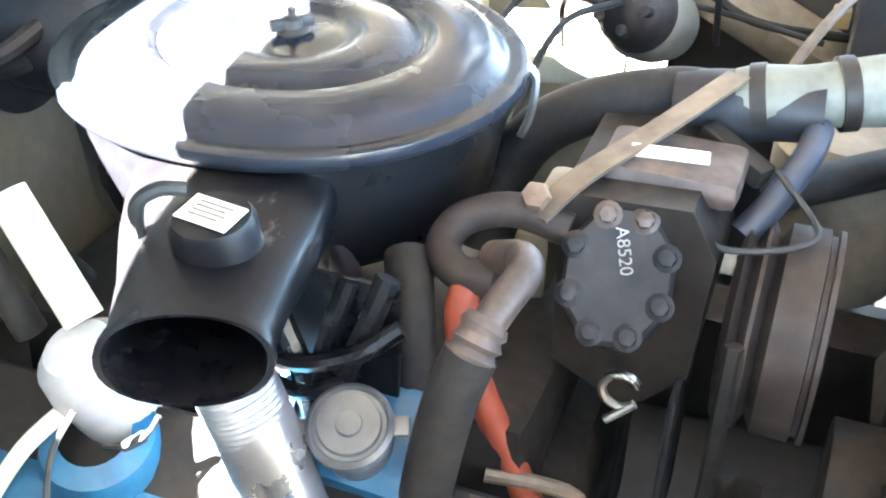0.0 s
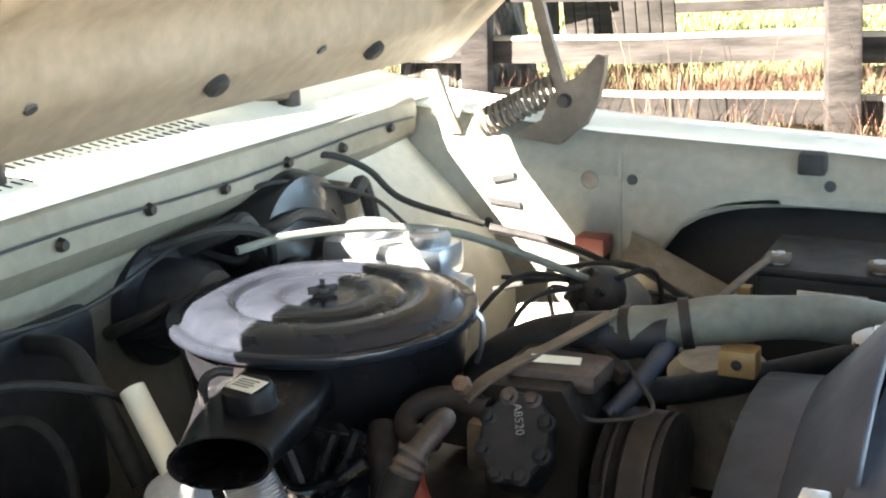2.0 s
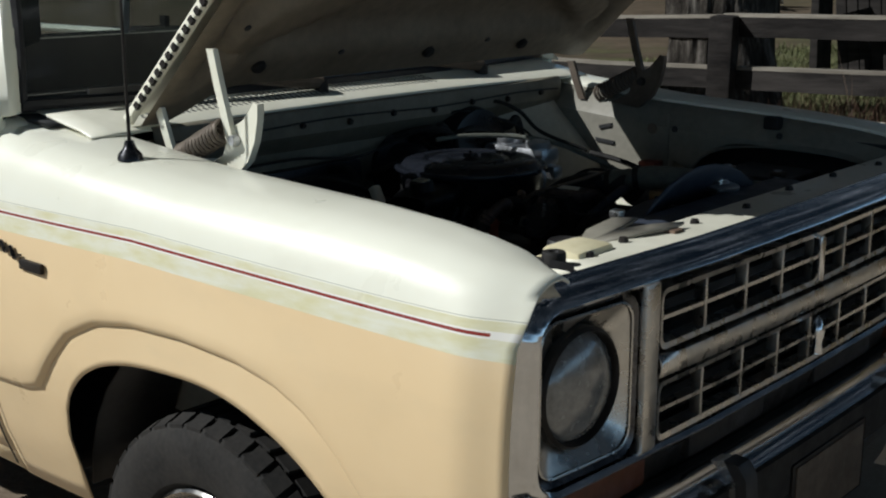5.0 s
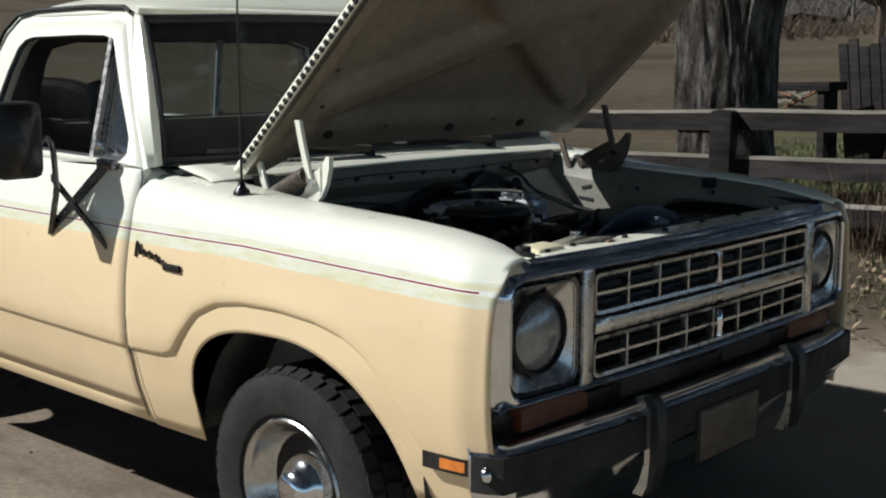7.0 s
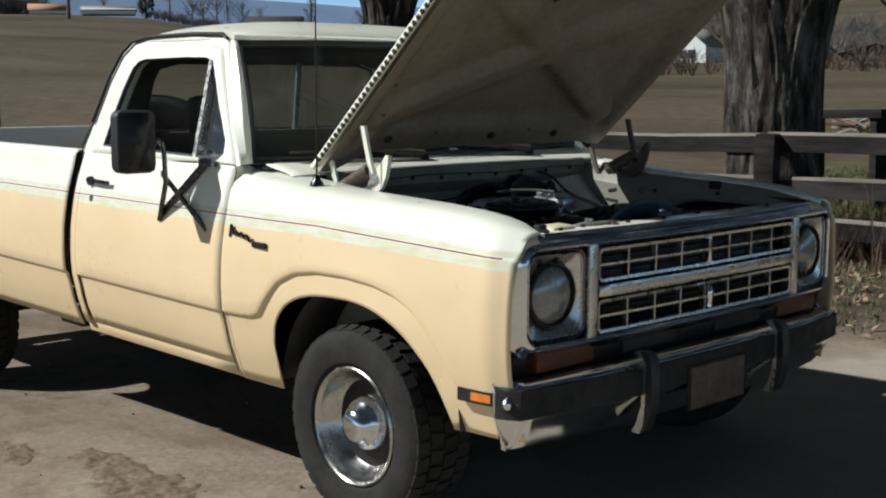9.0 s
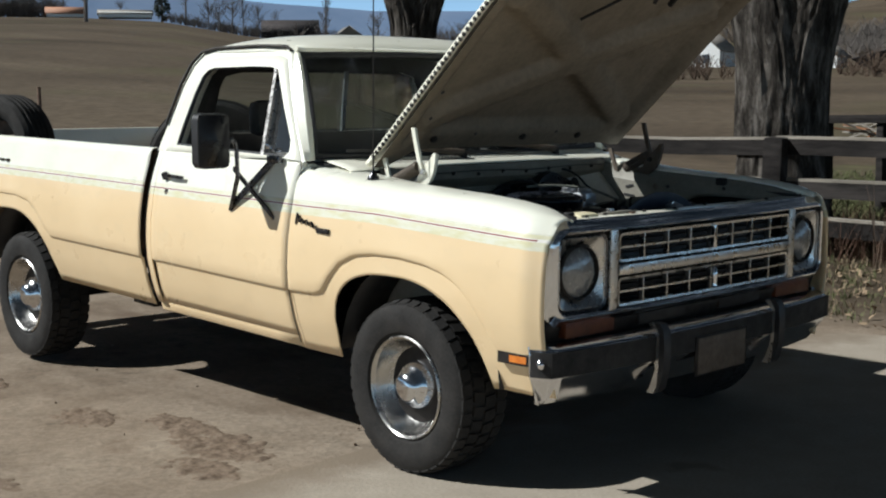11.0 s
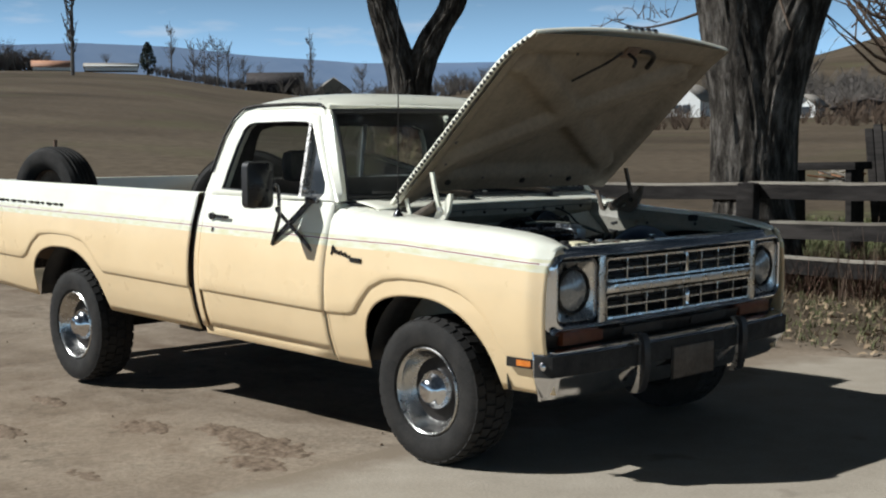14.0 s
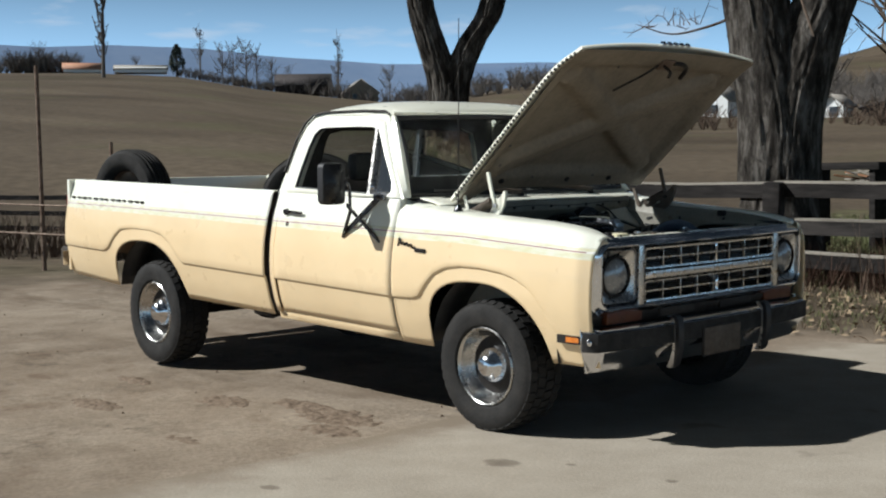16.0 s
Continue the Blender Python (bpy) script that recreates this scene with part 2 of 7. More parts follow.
def make_glass():
    m = Mat("tinted_glass", (0.86, 0.90, 0.88), 0.03)
    mix = m.n.new("ShaderNodeMixShader")
    tr = m.n.new("ShaderNodeBsdfTransparent")
    gl = m.n.new("ShaderNodeBsdfGlossy")
    fr = m.n.new("ShaderNodeFresnel")
    tr.inputs["Color"].default_value = (0.60, 0.645, 0.635, 1)
    gl.inputs["Roughness"].default_value = 0.03
    fr.inputs["IOR"].default_value = 1.5
    m.l.new(fr.outputs[0], mix.inputs[0])
    m.l.new(tr.outputs[0], mix.inputs[1])
    m.l.new(gl.outputs[0], mix.inputs[2])
    film, dust = m.n.new("ShaderNodeMixShader"), m.n.new("ShaderNodeBsdfDiffuse")
    dust.inputs["Color"].default_value = (0.55, 0.54, 0.50, 1)
    m.l.new(m.ramp(m.noise(3, 5), ((0.3, grey(0.02)), (0.75, grey(0.07)))), film.inputs[0])
    m.l.new(mix.outputs[0], film.inputs[1])
    m.l.new(dust.outputs[0], film.inputs[2])
    m.l.new(film.outputs[0], m.n["Material Output"].inputs["Surface"])
    return m.m


GLASS = make_glass()
MIRROR = surface("mirror_glass", (0.7, 0.7, 0.72), (0.78, 0.78, 0.8), 5, 0.03, 1.0, spread=0.01)


def make_dirt():
    m = Mat("dirt_ground", rough=0.95)
    m.b.inputs["Specular IOR Level"].default_value = 0.12
    big, mid, fine = m.noise(0.35, 5), m.noise(2.4, 6), m.noise(38, 4)
    c = m.ramp(m.mix(0.45, big, mid), ((0.32, (0.15, 0.115, 0.082)), (0.5, (0.235, 0.19, 0.143)), (0.68, (0.31, 0.26, 0.20))))
    peb = m.ramp(fine, ((0.36, (0.62, 0.60, 0.58)), (0.62, (1.12, 1.1, 1.08))))
    c = m.mix(0.45, c, peb, "MULTIPLY")
    damp = m.ramp(m.noise(1.1, 7, rough=0.72), ((0.555, grey(0.0)), (0.66, grey(0.7))))
    c = m.mix(damp, c, (0.125, 0.086, 0.058))
    churn = m.ramp(m.noise(9, 6, rough=0.7), ((0.40, grey(0.55)), (0.52, grey(1.0))))
    c = m.mix(m.math("MULTIPLY", m.ramp(m.noise(0.8, 4), ((0.46, grey(0.0)), (0.60, grey(1.0)))), 0.8), c, m.mix(1.0, c, churn, "MULTIPLY"))
    rut = m.ramp(m.noise(0.55, 5, (0.45, 1.6, 1), 0.65), ((0.52, grey(0.0)), (0.62, grey(0.65))))
    c = m.mix(rut, c, (0.115, 0.084, 0.058))
    for patch in ((-1.68, -1.34, 0.26, 0.17), (-1.20, -1.12, 0.34, 0.14), (-0.78, -1.20, 0.42, 0.20), (-0.55, -1.42, 0.28, 0.16), (-2.77, -1.34, 0.16, 0.06), (-0.9, -2.06, 0.16, 0.05), (-3.4, -1.7, 0.3, 0.1)):
        c = m.blot(c, *patch, (0.128, 0.088, 0.060), 0.62, 11, 0.9)
    m.color(c).bump(m.mix(0.35, mid, fine), 0.45, 0.03)
    return m.m


def make_concrete():
    m = Mat("worn_concrete", rough=0.9)
    m.b.inputs["Specular IOR Level"].default_value = 0.12
    big, mid, fine = m.noise(0.8, 5), m.noise(5, 6), m.noise(70, 3)
    c = m.ramp(m.mix(0.45, big, mid), ((0.3, (0.27, 0.232, 0.182)), (0.7, (0.37, 0.325, 0.263))))
    c = m.mix(0.45, c, m.ramp(fine, ((0.3, grey(0.75)), (0.7, grey(1.15)))), "MULTIPLY")
    spot = m.ramp(m.noise(1.9, 3), ((0.66, grey(0.0)), (0.72, grey(0.55))))
    c = m.mix(spot, c, (0.17, 0.14, 0.11))
    for spot_at in ((0.57, -1.35, 0.15, 0.12), (0.81, -1.17, 0.05, 0.04), (1.3, -1.1, 0.06, 0.05), (0.15, -2.3, 0.09, 0.06)):
        c = m.blot(c, *spot_at, (0.10, 0.078, 0.058))
    drift = m.math("SUBTRACT", m.math("ADD", m.axis(0), m.math("MULTIPLY", m.noise(1.6, 6, rough=0.7), 1.1)), 0.02)
    c = m.mix(m.ramp(drift, ((0.22, grey(1.0)), (0.55, grey(0.0)))), c, (0.205, 0.165, 0.122))
    m.color(c).bump(m.mix(0.6, mid, fine), 0.4, 0.010)
    return m.m


def make_bark():
    m = Mat("furrowed_bark", rough=0.95)
    m.b.inputs["Specular IOR Level"].default_value = 0.12
    ridge = m.noise(7.5, 7, (1, 1, 0.26), 0.72)
    fine = m.noise(30, 4, (1, 1, 0.35))
    c = m.ramp(ridge, ((0.38, (0.020, 0.017, 0.014)), (0.5, (0.066, 0.057, 0.048)), (0.64, (0.20, 0.18, 0.158))))
    c = m.mix(0.5, c, m.ramp(fine, ((0.3, grey(0.6)), (0.7, grey(1.25)))), "MULTIPLY")
    m.color(c).bump(ridge, 1.0, 0.14)
    return m.m


def make_old_wood(name, lo, hi):
    m = Mat(name, rough=0.9)
    m.b.inputs["Specular IOR Level"].default_value = 0.12
    grain = m.noise(9, 6, (0.12, 1, 1), 0.7)
    c = m.ramp(grain, ((0.32, lo), (0.68, hi)))
    info = m.n.new("ShaderNodeObjectInfo")
    v = m.ramp(info.outputs["Random"], ((0.0, grey(0.7)), (1.0, grey(1.15))))
    m.color(m.mix(1.0, c, v, "MULTIPLY")).bump(grain, 0.7, 0.02)
    return m.m


def make_worn_black():
    """Black paint scuffed down to dull primer in scratches, with dust in the hollows."""
    m = Mat("scuffed_black_paint", rough=0.3)
    m.b.inputs["Specular IOR Level"].default_value = 0.14
    base = m.ramp(m.noise(9, 5), ((0.35, (0.003, 0.003, 0.0042)), (0.7, (0.008, 0.0074, 0.0085))))
    scuff = m.math("MULTIPLY", m.ramp(m.noise(38, 6, (1, 0.35, 1), 0.75), ((0.60, grey(0.0)), (0.72, grey(1.0)))), m.ramp(m.noise(7, 3), ((0.48, grey(0.0)), (0.62, grey(1.0)))))
    dust = m.ramp(m.noise(16, 6), ((0.56, grey(0.0)), (0.75, grey(0.55))))
    c = m.mix(dust, base, (0.022, 0.018, 0.016))
    m.color(m.mix(scuff, c, (0.10, 0.098, 0.10)))
    m.rough(m.ramp(m.noise(12, 4), ((0.3, grey(0.2)), (0.7, grey(0.52)))))
    return m.bump(m.noise(60, 3), 0.06, 0.002).m


SNOUT_PAINT = make_worn_black()
DIRT, CONCRETE, BARK = make_dirt(), make_concrete(), make_bark()
SOIL = surface("dark_turned_soil", (0.115, 0.084, 0.060), (0.215, 0.165, 0.122), 30, 0.95, spec=0.1)
BRUSH = surface("red_brown_brush", (0.045, 0.026, 0.019), (0.11, 0.064, 0.044), 5, 0.9, spec=0.1)
# near-black tone carries the shade on the rail faces
FENCE_WOOD = make_old_wood("weathered_wood_painted_shade", (0.011, 0.010, 0.0095), (0.042, 0.037, 0.034))
RUST_BOARD = make_old_wood("rust_brown_board", (0.13, 0.065, 0.035), (0.26, 0.14, 0.08))
PALE_WOOD = make_old_wood("pale_wood", (0.16, 0.14, 0.115), (0.34, 0.31, 0.26))
TWIG = surface("dry_twigs", (0.060, 0.040, 0.027), (0.13, 0.088, 0.058), 5, 0.9)
STRAW = surface("dry_straw", (0.17, 0.125, 0.075), (0.31, 0.24, 0.15), 5, 0.9)
GRASS_GREEN = surface("sparse_green_grass", (0.06, 0.075, 0.028), (0.15, 0.15, 0.06), 5, 0.9)
LEAF = surface("dead_leaves", (0.18, 0.12, 0.07), (0.36, 0.27, 0.17), 5, 0.9)
# far bark lightened in colour for the haze in between
FAR_TREE = surface("haze_lightened_trees", (0.085, 0.074, 0.066), (0.155, 0.135, 0.12), 0.3, 0.95)
CONIFER = surface("dark_conifer", (0.012, 0.02, 0.014), (0.03, 0.042, 0.026), 2, 0.9)
# haze of the distance is painted into this blue
MOUNTAIN = surface("painted_haze_mountain", (0.10, 0.16, 0.27), (0.15, 0.21, 0.32), 0.002, 1.0, fine=0.02)
WHITE_WALL = surface("white_wall_paint", (0.72, 0.72, 0.70), (0.82, 0.82, 0.80), 1, 0.7)
RED_ROOF = surface("rusty_roof", (0.30, 0.15, 0.09), (0.42, 0.22, 0.13), 1, 0.8)
GREY_ROOF = surface("pale_roof", (0.22, 0.20, 0.175), (0.32, 0.29, 0.25), 1, 0.8)
BARN = surface("dark_barn_boards", (0.022, 0.018, 0.018), (0.045, 0.036, 0.034), 1, 0.9)
WINDOW_DARK = surface("dark_window_glass", (0.02, 0.022, 0.026), (0.04, 0.042, 0.046), 1, 0.15)


# ---- mesh helpers ----
class Mesh:
    """Collects vertices and faces of one part."""

    def __init__(self):
        self.v, self.f = [], []

    def add(self, v, f):
        o = len(self.v)
        self.v += [tuple(p) for p in v]
        self.f += [tuple(i + o for i in q) for q in f]
        return self

    def box(self, lo, hi, bevel=0.0, m=None):
        bm = bmesh.new()
        bmesh.ops.create_cube(bm, size=1)
        for v in bm.verts:
            v.co = Vector([(a + b) / 2 + c * (b - a) for a, b, c in zip(lo, hi, v.co)])
        if bevel:
            bmesh.ops.bevel(bm, geom=bm.edges[:], offset=bevel, segments=2, affect="EDGES", profile=0.6)
        if m:
            bm.transform(m)
        bm.verts.index_update()
        self.add([v.co[:] for v in bm.verts], [[v.index for v in f.verts] for f in bm.faces])
        bm.free()
        return self

    def grid(self, rows, close_u=False, close_v=False, flip=False):
        """rows: a list of lists of points, all of one length."""
        n, k = len(rows), len(rows[0])
        f = []
        for i in range(n if close_u else n - 1):
            for j in range(k if close_v else k - 1):
                a, b = i * k + j, i * k + (j + 1) % k
                c, d = ((i + 1) % n) * k + (j + 1) % k, ((i + 1) % n) * k + j
                f.append((a, d, c, b) if flip else (a, b, c, d))
        return self.add([p for r in rows for p in r], f)

    def lathe(self, profile, m=None, n=32, cap=False):
        """profile: (radius, height) pairs turned round z, then moved by m."""
        m = m or Matrix()
        rows = [[m @ Vector((r * math.cos(2 * math.pi * k / n), r * math.sin(2 * math.pi * k / n), h)) for k in range(n)] for r, h in profile]
        self.grid(rows, close_v=True)
        if cap:
            o = len(self.v)
            k0 = o - n
            k1 = o - n * len(profile)
            self.f.append(tuple(range(k0, k0 + n)))
            self.f.append(tuple(reversed(range(k1, k1 + n))))
        return self

    def rod(self, a, b, r0, r1=None, n=12, cap=True):
        return self.tube([a, b], [r0, r0 if r1 is None else r1], n, cap)

    def tube(self, pts, radii, n=12, cap=True, ribs=0.0, pitch=0.012):
        pts = [Vector(p) for p in pts]
        if isinstance(radii, (int, float)):
            radii = [radii] * len(pts)
        side = None
        rows = []
        for i, p in enumerate(pts):
            d = (pts[min(i + 1, len(pts) - 1)] - pts[max(i - 1, 0)]).normalized()
            if side is None:
                side = d.cross(Vector((0, 0, 1)) if abs(d.z) < 0.9 else Vector((0, 1, 0))).normalized()
            side = (side - d * side.dot(d)).normalized()
            up = d.cross(side)
            rows.append([p + (side * math.cos(2 * math.pi * k / n) + up * math.sin(2 * math.pi * k / n)) * radii[i] for k in range(n)])
        o = len(self.v)
        self.grid(rows, close_v=True)
        if cap:
            self.f.append(tuple(reversed(range(o, o + n))))
            self.f.append(tuple(range(o + n * (len(rows) - 1), o + n * len(rows))))
        return self

    def strip(self, pts, width_dir, w, thick_dir, t):
        """A flat bar along pts."""
        wd, td = Vector(width_dir).normalized() * w / 2, Vector(thick_dir).normalized() * t / 2
        rows = [[Vector(p) - wd - td, Vector(p) + wd - td, Vector(p) + wd + td, Vector(p) - wd + td] for p in pts]
        o = len(self.v)
        self.grid(rows, close_v=True)
        self.f += [tuple(reversed(range(o, o + 4))), tuple(range(len(self.v) - 4, len(self.v)))]
        return self

    def prism(self, poly, axis, a, b):
        """A polygon in the two other axes, drawn out along one axis from a to b."""
        def put(u, w, s):
            return {"x": (s, u, w), "y": (u, s, w), "z": (u, w, s)}[axis]
        n = len(poly)
        v = [put(u, w, a) for u, w in poly] + [put(u, w, b) for u, w in poly]
        f = [tuple(reversed(range(n))), tuple(range(n, 2 * n))] + [(k, (k + 1) % n, n + (k + 1) % n, n + k) for k in range(n)]
        return self.add(v, f)

    def mirrored(self):
        r = Mesh()
        r.add([(x, -y, z) for x, y, z in self.v], [tuple(reversed(q)) for q in self.f])
        return r

    def moved(self, m):
        r = Mesh()
        r.add([m @ Vector(p) for p in self.v], self.f)
        return r

    def data(self, name, mat, angle=35):
        me = bpy.data.meshes.new(name)
        me.from_pydata([tuple(p) for p in self.v], [], self.f)
        me.validate()
        bm = bmesh.new()
        bm.from_mesh(me)
        bmesh.ops.recalc_face_normals(bm, faces=bm.faces[:])
        bm.to_mesh(me)
        bm.free()
        me.materials.append(mat)
        me.polygons.foreach_set("use_smooth", [True] * len(me.polygons))
        me.set_sharp_from_angle(angle=radians(angle))
        return me


def part(name, mesh, mat, parent=None, label="", solid=0.0, angle=35, offset=-1.0):
    ob = new(name, mesh.data(name, mat, angle) if isinstance(mesh, Mesh) else mesh)
    if parent:
        ob.parent = parent
    if solid:
        md = ob.modifiers.new("thickness", "SOLIDIFY")
        md.thickness, md.offset = solid, offset
    return tagged(ob, label)


def both(name, mesh, mat, parent, label="", **kw):
    """A part on each side of the truck."""
    return part(name, mesh, mat, parent, label, **kw), part(name, mesh.mirrored(), mat, parent, label, **kw)


def curve(pts, steps=8):
    """A smooth line through points."""
    p = [Vector(q) for q in pts]
    p = [p[0] * 2 - p[1]] + p + [p[-1] * 2 - p[-2]]
    out = []
    for i in range(1, len(p) - 2):
        for s in range(steps):
            t = s / steps
            out.append(0.5 * (2 * p[i] + (p[i + 1] - p[i - 1]) * t + (2 * p[i - 1] - 5 * p[i] + 4 * p[i + 1] - p[i + 2]) * t * t
                              + (3 * p[i] - p[i - 1] - 3 * p[i + 1] + p[i + 2]) * t ** 3))
    return out + [p[-2]]


def smooth(a, b, x):
    t = min(1, max(0, (x - a) / (b - a)))
    return t * t * (3 - 2 * t)


def lerp(pairs, x):
    """Piecewise linear through (x, value) pairs."""
    for (x0, v0), (x1, v1) in zip(pairs, pairs[1:]):
        if x <= x1:
            return v0 + (v1 - v0) * max(0, (x - x0) / (x1 - x0))
    return pairs[-1][1]


def thing(name, label, category, m=None, group="", kind=""):
    ob = new(name)
    if m:
        ob.matrix_world = m
    return tagged(ob, label, category, group, kind)


def rounded_frame(y0, y1, z0, z1, r, n=5):
    """Points of a rounded rectangle in the y-z plane."""
    out = []
    for cy, cz, a0 in ((y1 - r, z1 - r, 0), (y0 + r, z1 - r, 90), (y0 + r, z0 + r, 180), (y1 - r, z0 + r, 270)):
        for k in range(n + 1):
            a = radians(a0 + 90 * k / n)
            out.append((cy + r * math.cos(a), cz + r * math.sin(a)))
    return out


# ---- the pickup truck: x ahead, y to its left, origin under the front axle ----
PITCH = 1.9
truck = thing("pickup_truck", "old cream and tan pickup truck with its hood raised", "pickup truck",
              pose(0, 0, 0, 0, PITCH, 0))


def side_half(z):
    return lerp(((0.34, 0.925), (0.42, 0.957), (0.50, 0.985), (0.62, 1.010), (0.70, 1.016), (0.82, 1.011), (0.92, 0.996), (0.98, 0.983),
                 (1.05, 0.962), (1.11, 0.940), (1.135, 0.932)), z)


def taper(x):
    """How far the front fenders draw in towards the nose."""
    return 1.0 - 0.085 * max(0.0, (x + 0.56) / 1.22) ** 1.4 - 0.022 * smooth(0.60, 0.70, x)


def arch(x, cx, z0, b, behind, ahead):
    """Height of a wheel opening's lip; behind and ahead: its reach and fullness on each side."""
    a, e = ahead if x > cx else behind
    u = abs(x - cx) / a
    return z0 + b * (1 - u ** e) ** (1 / e) if u < 1 else 0.0


FRONT_CREASE = ((-0.60, 0.612), (-0.44, 0.618), (-0.39, 0.632), (-0.335, 0.700), (-0.282, 0.755), (-0.20, 0.793), (-0.10, 0.808), (0.03, 0.809),
                (0.16, 0.797), (0.25, 0.775), (0.32, 0.742), (0.38, 0.695), (0.44, 0.62), (0.50, 0.52), (0.72, 0.47))
REAR_CREASE = ((-4.5, 0.640), (-3.80, 0.634), (-3.73, 0.66), (-3.65, 0.74), (-3.55, 0.802), (-3.40, 0.820), (-3.14, 0.820), (-2.98, 0.795),
               (-2.88, 0.745), (-2.77, 0.655), (-2.72, 0.626), (-1.5, 0.618), (-0.60, 0.612))
FENDER_TOP = ((-0.60, 1.112), (-0.40, 1.094), (-0.07, 1.066), (0.30, 1.052), (0.46, 1.041), (0.54, 1.031), (0.60, 1.019), (0.65, 1.007), (0.70, 0.994))


def xs(a, b, step):
    n = max(1, round(abs(b - a) / step))
    return [a + (b - a) * k / n for k in range(n + 1)]


def side_column(x, zb, c, taper, roll):
    """One upright line of points of a right-hand side panel, bottom to top."""
    c = max(c, zb + 0.045)
    zs = [(zb + (c - zb) * k / 6, -0.012) for k in range(7)]
    zs += [(c + 0.006, -0.004), (c + 0.016, 0.0)]
    top = 0.975
    zs += [(c + 0.016 + (top - c - 0.016) * k / 8, 0.0) for k in range(1, 9)]
    col = [(x, -(side_half(z) + o) * taper, z) for z, o in zs]
    return col + [(x, -y * taper, z) for y, z in roll]


def build_fender():
    rows = []
    for x in xs(-0.5905, 0.688, 0.018):
        zb = max(arch(x, 0.03, 0.40, 0.34, (0.375, 3.0), (0.40, 2.0)), 0.372 + 0.02 * smooth(0.3, 0.5, x))
        zt = lerp(FENDER_TOP, x)
        tp = taper(x)
        k = (zt - 0.975) / 0.09
        roll = [(0.977, 0.975 + 0.022 * k), (0.967, 0.975 + 0.045 * k), (0.951, 0.975 + 0.065 * k), (0.925, 0.975 + 0.081 * k),
                (0.885, 0.975 + 0.089 * k), (0.82, 0.975 + 0.092 * k)]
        # towards the nose the shoulder becomes a plain quarter round that meets the grille surround
        w, r = smooth(0.42, 0.688, x), 0.092
        turn = [(0.981 - r + r * math.cos(a), zt - r + r * math.sin(a)) for a in (0.87, 1.04, 1.22, 1.40, 1.52, 1.57)]
        roll = [((1 - w) * p[0] + w * q[0], (1 - w) * p[1] + w * q[1]) for p, q in zip(roll, turn)]
        col = [(px, py + w * (r - math.sqrt(max(0.0, r * r - max(0.0, pz - zt + r) ** 2))) if pz < 0.9755 else py, pz) for px, py, pz in side_column(x, zb, lerp(FRONT_CREASE, x), tp, roll[:0])] \
            + [(x, -y * tp, z) for y, z in roll]
        y_in = 0.738 + 0.026 * smooth(0.58, 0.688, x)
        rows.append(col + [(x, -y_in - 0.017, zt), (x, -y_in - 0.004, zt - 0.006), (x, -y_in, zt - 0.035 + 0.025 * w)])
    return Mesh().grid(rows)


both("fender", build_fender(), PAINT, truck, solid=0.004)


def build_door():
    rows = []
    for x in xs(-1.660, -0.5945, 0.05):
        rows.append(side_column(x, 0.425, lerp(REAR_CREASE, x), 1.0, [(side_half(z), z) for z in (1.01, 1.05, 1.085, 1.115, 1.13)]))
    return Mesh().grid(rows)


def tumble(z):
    return 0.936 - max(0.0, z - 1.13) * 0.42


def ring(outer, inner, depth):
    """A flat frame between two outlines (x, z) on the leaning cab side, with its inner reveal."""
    m = Mesh()
    r = [[(x, -tumble(z), z) for x, z in outer], [(x, -tumble(z), z) for x, z in inner], [(x, -tumble(z) + depth, z) for x, z in inner]]
    return m.grid(r, close_v=True)


def dense(poly, n=6):
    return [((1 - k / n) * a[0] + k / n * b[0], (1 - k / n) * a[1] + k / n * b[1]) for a, b in zip(poly, poly[1:] + poly[:1]) for k in range(n)]


DOOR_OUT = dense([(-1.645, 1.128), (-1.643, 1.25), (-1.637, 1.42), (-1.618, 1.50), (-1.572, 1.542), (-1.46, 1.557), (-1.16, 1.562), (-0.98, 1.558), (-0.925, 1.545),
                  (-0.82, 1.40), (-0.71, 1.262), (-0.615, 1.155), (-0.595, 1.128)])
DOOR_IN = dense([(-1.571, 1.158), (-1.573, 1.25), (-1.566, 1.39), (-1.548, 1.472), (-1.518, 1.499), (-1.470, 1.509), (-1.16, 1.514), (-1.03, 1.511), (-0.970, 1.499),
                 (-0.84, 1.345), (-0.715, 1.210), (-0.700, 1.165), (-0.725, 1.142)])
CAB_OUT = dense([(-1.712, 1.128), (-1.702, 1.25), (-1.692, 1.43), (-1.660, 1.53), (-1.60, 1.582), (-1.50, 1.598), (-1.16, 1.604), (-0.95, 1.598), (-0.898, 1.578),
                 (-0.80, 1.405), (-0.69, 1.262), (-0.592, 1.155), (-0.568, 1.128)])

WING = dense([(-0.872, 1.150), (-0.975, 1.490), (-0.952, 1.478), (-0.850, 1.345), (-0.727, 1.210), (-0.716, 1.155)], 4)


def leaning_pane(poly, inset):
    m = Mesh()
    return m.add([(x, -tumble(z) + inset, z) for x, z in poly], [tuple(range(len(poly)))])


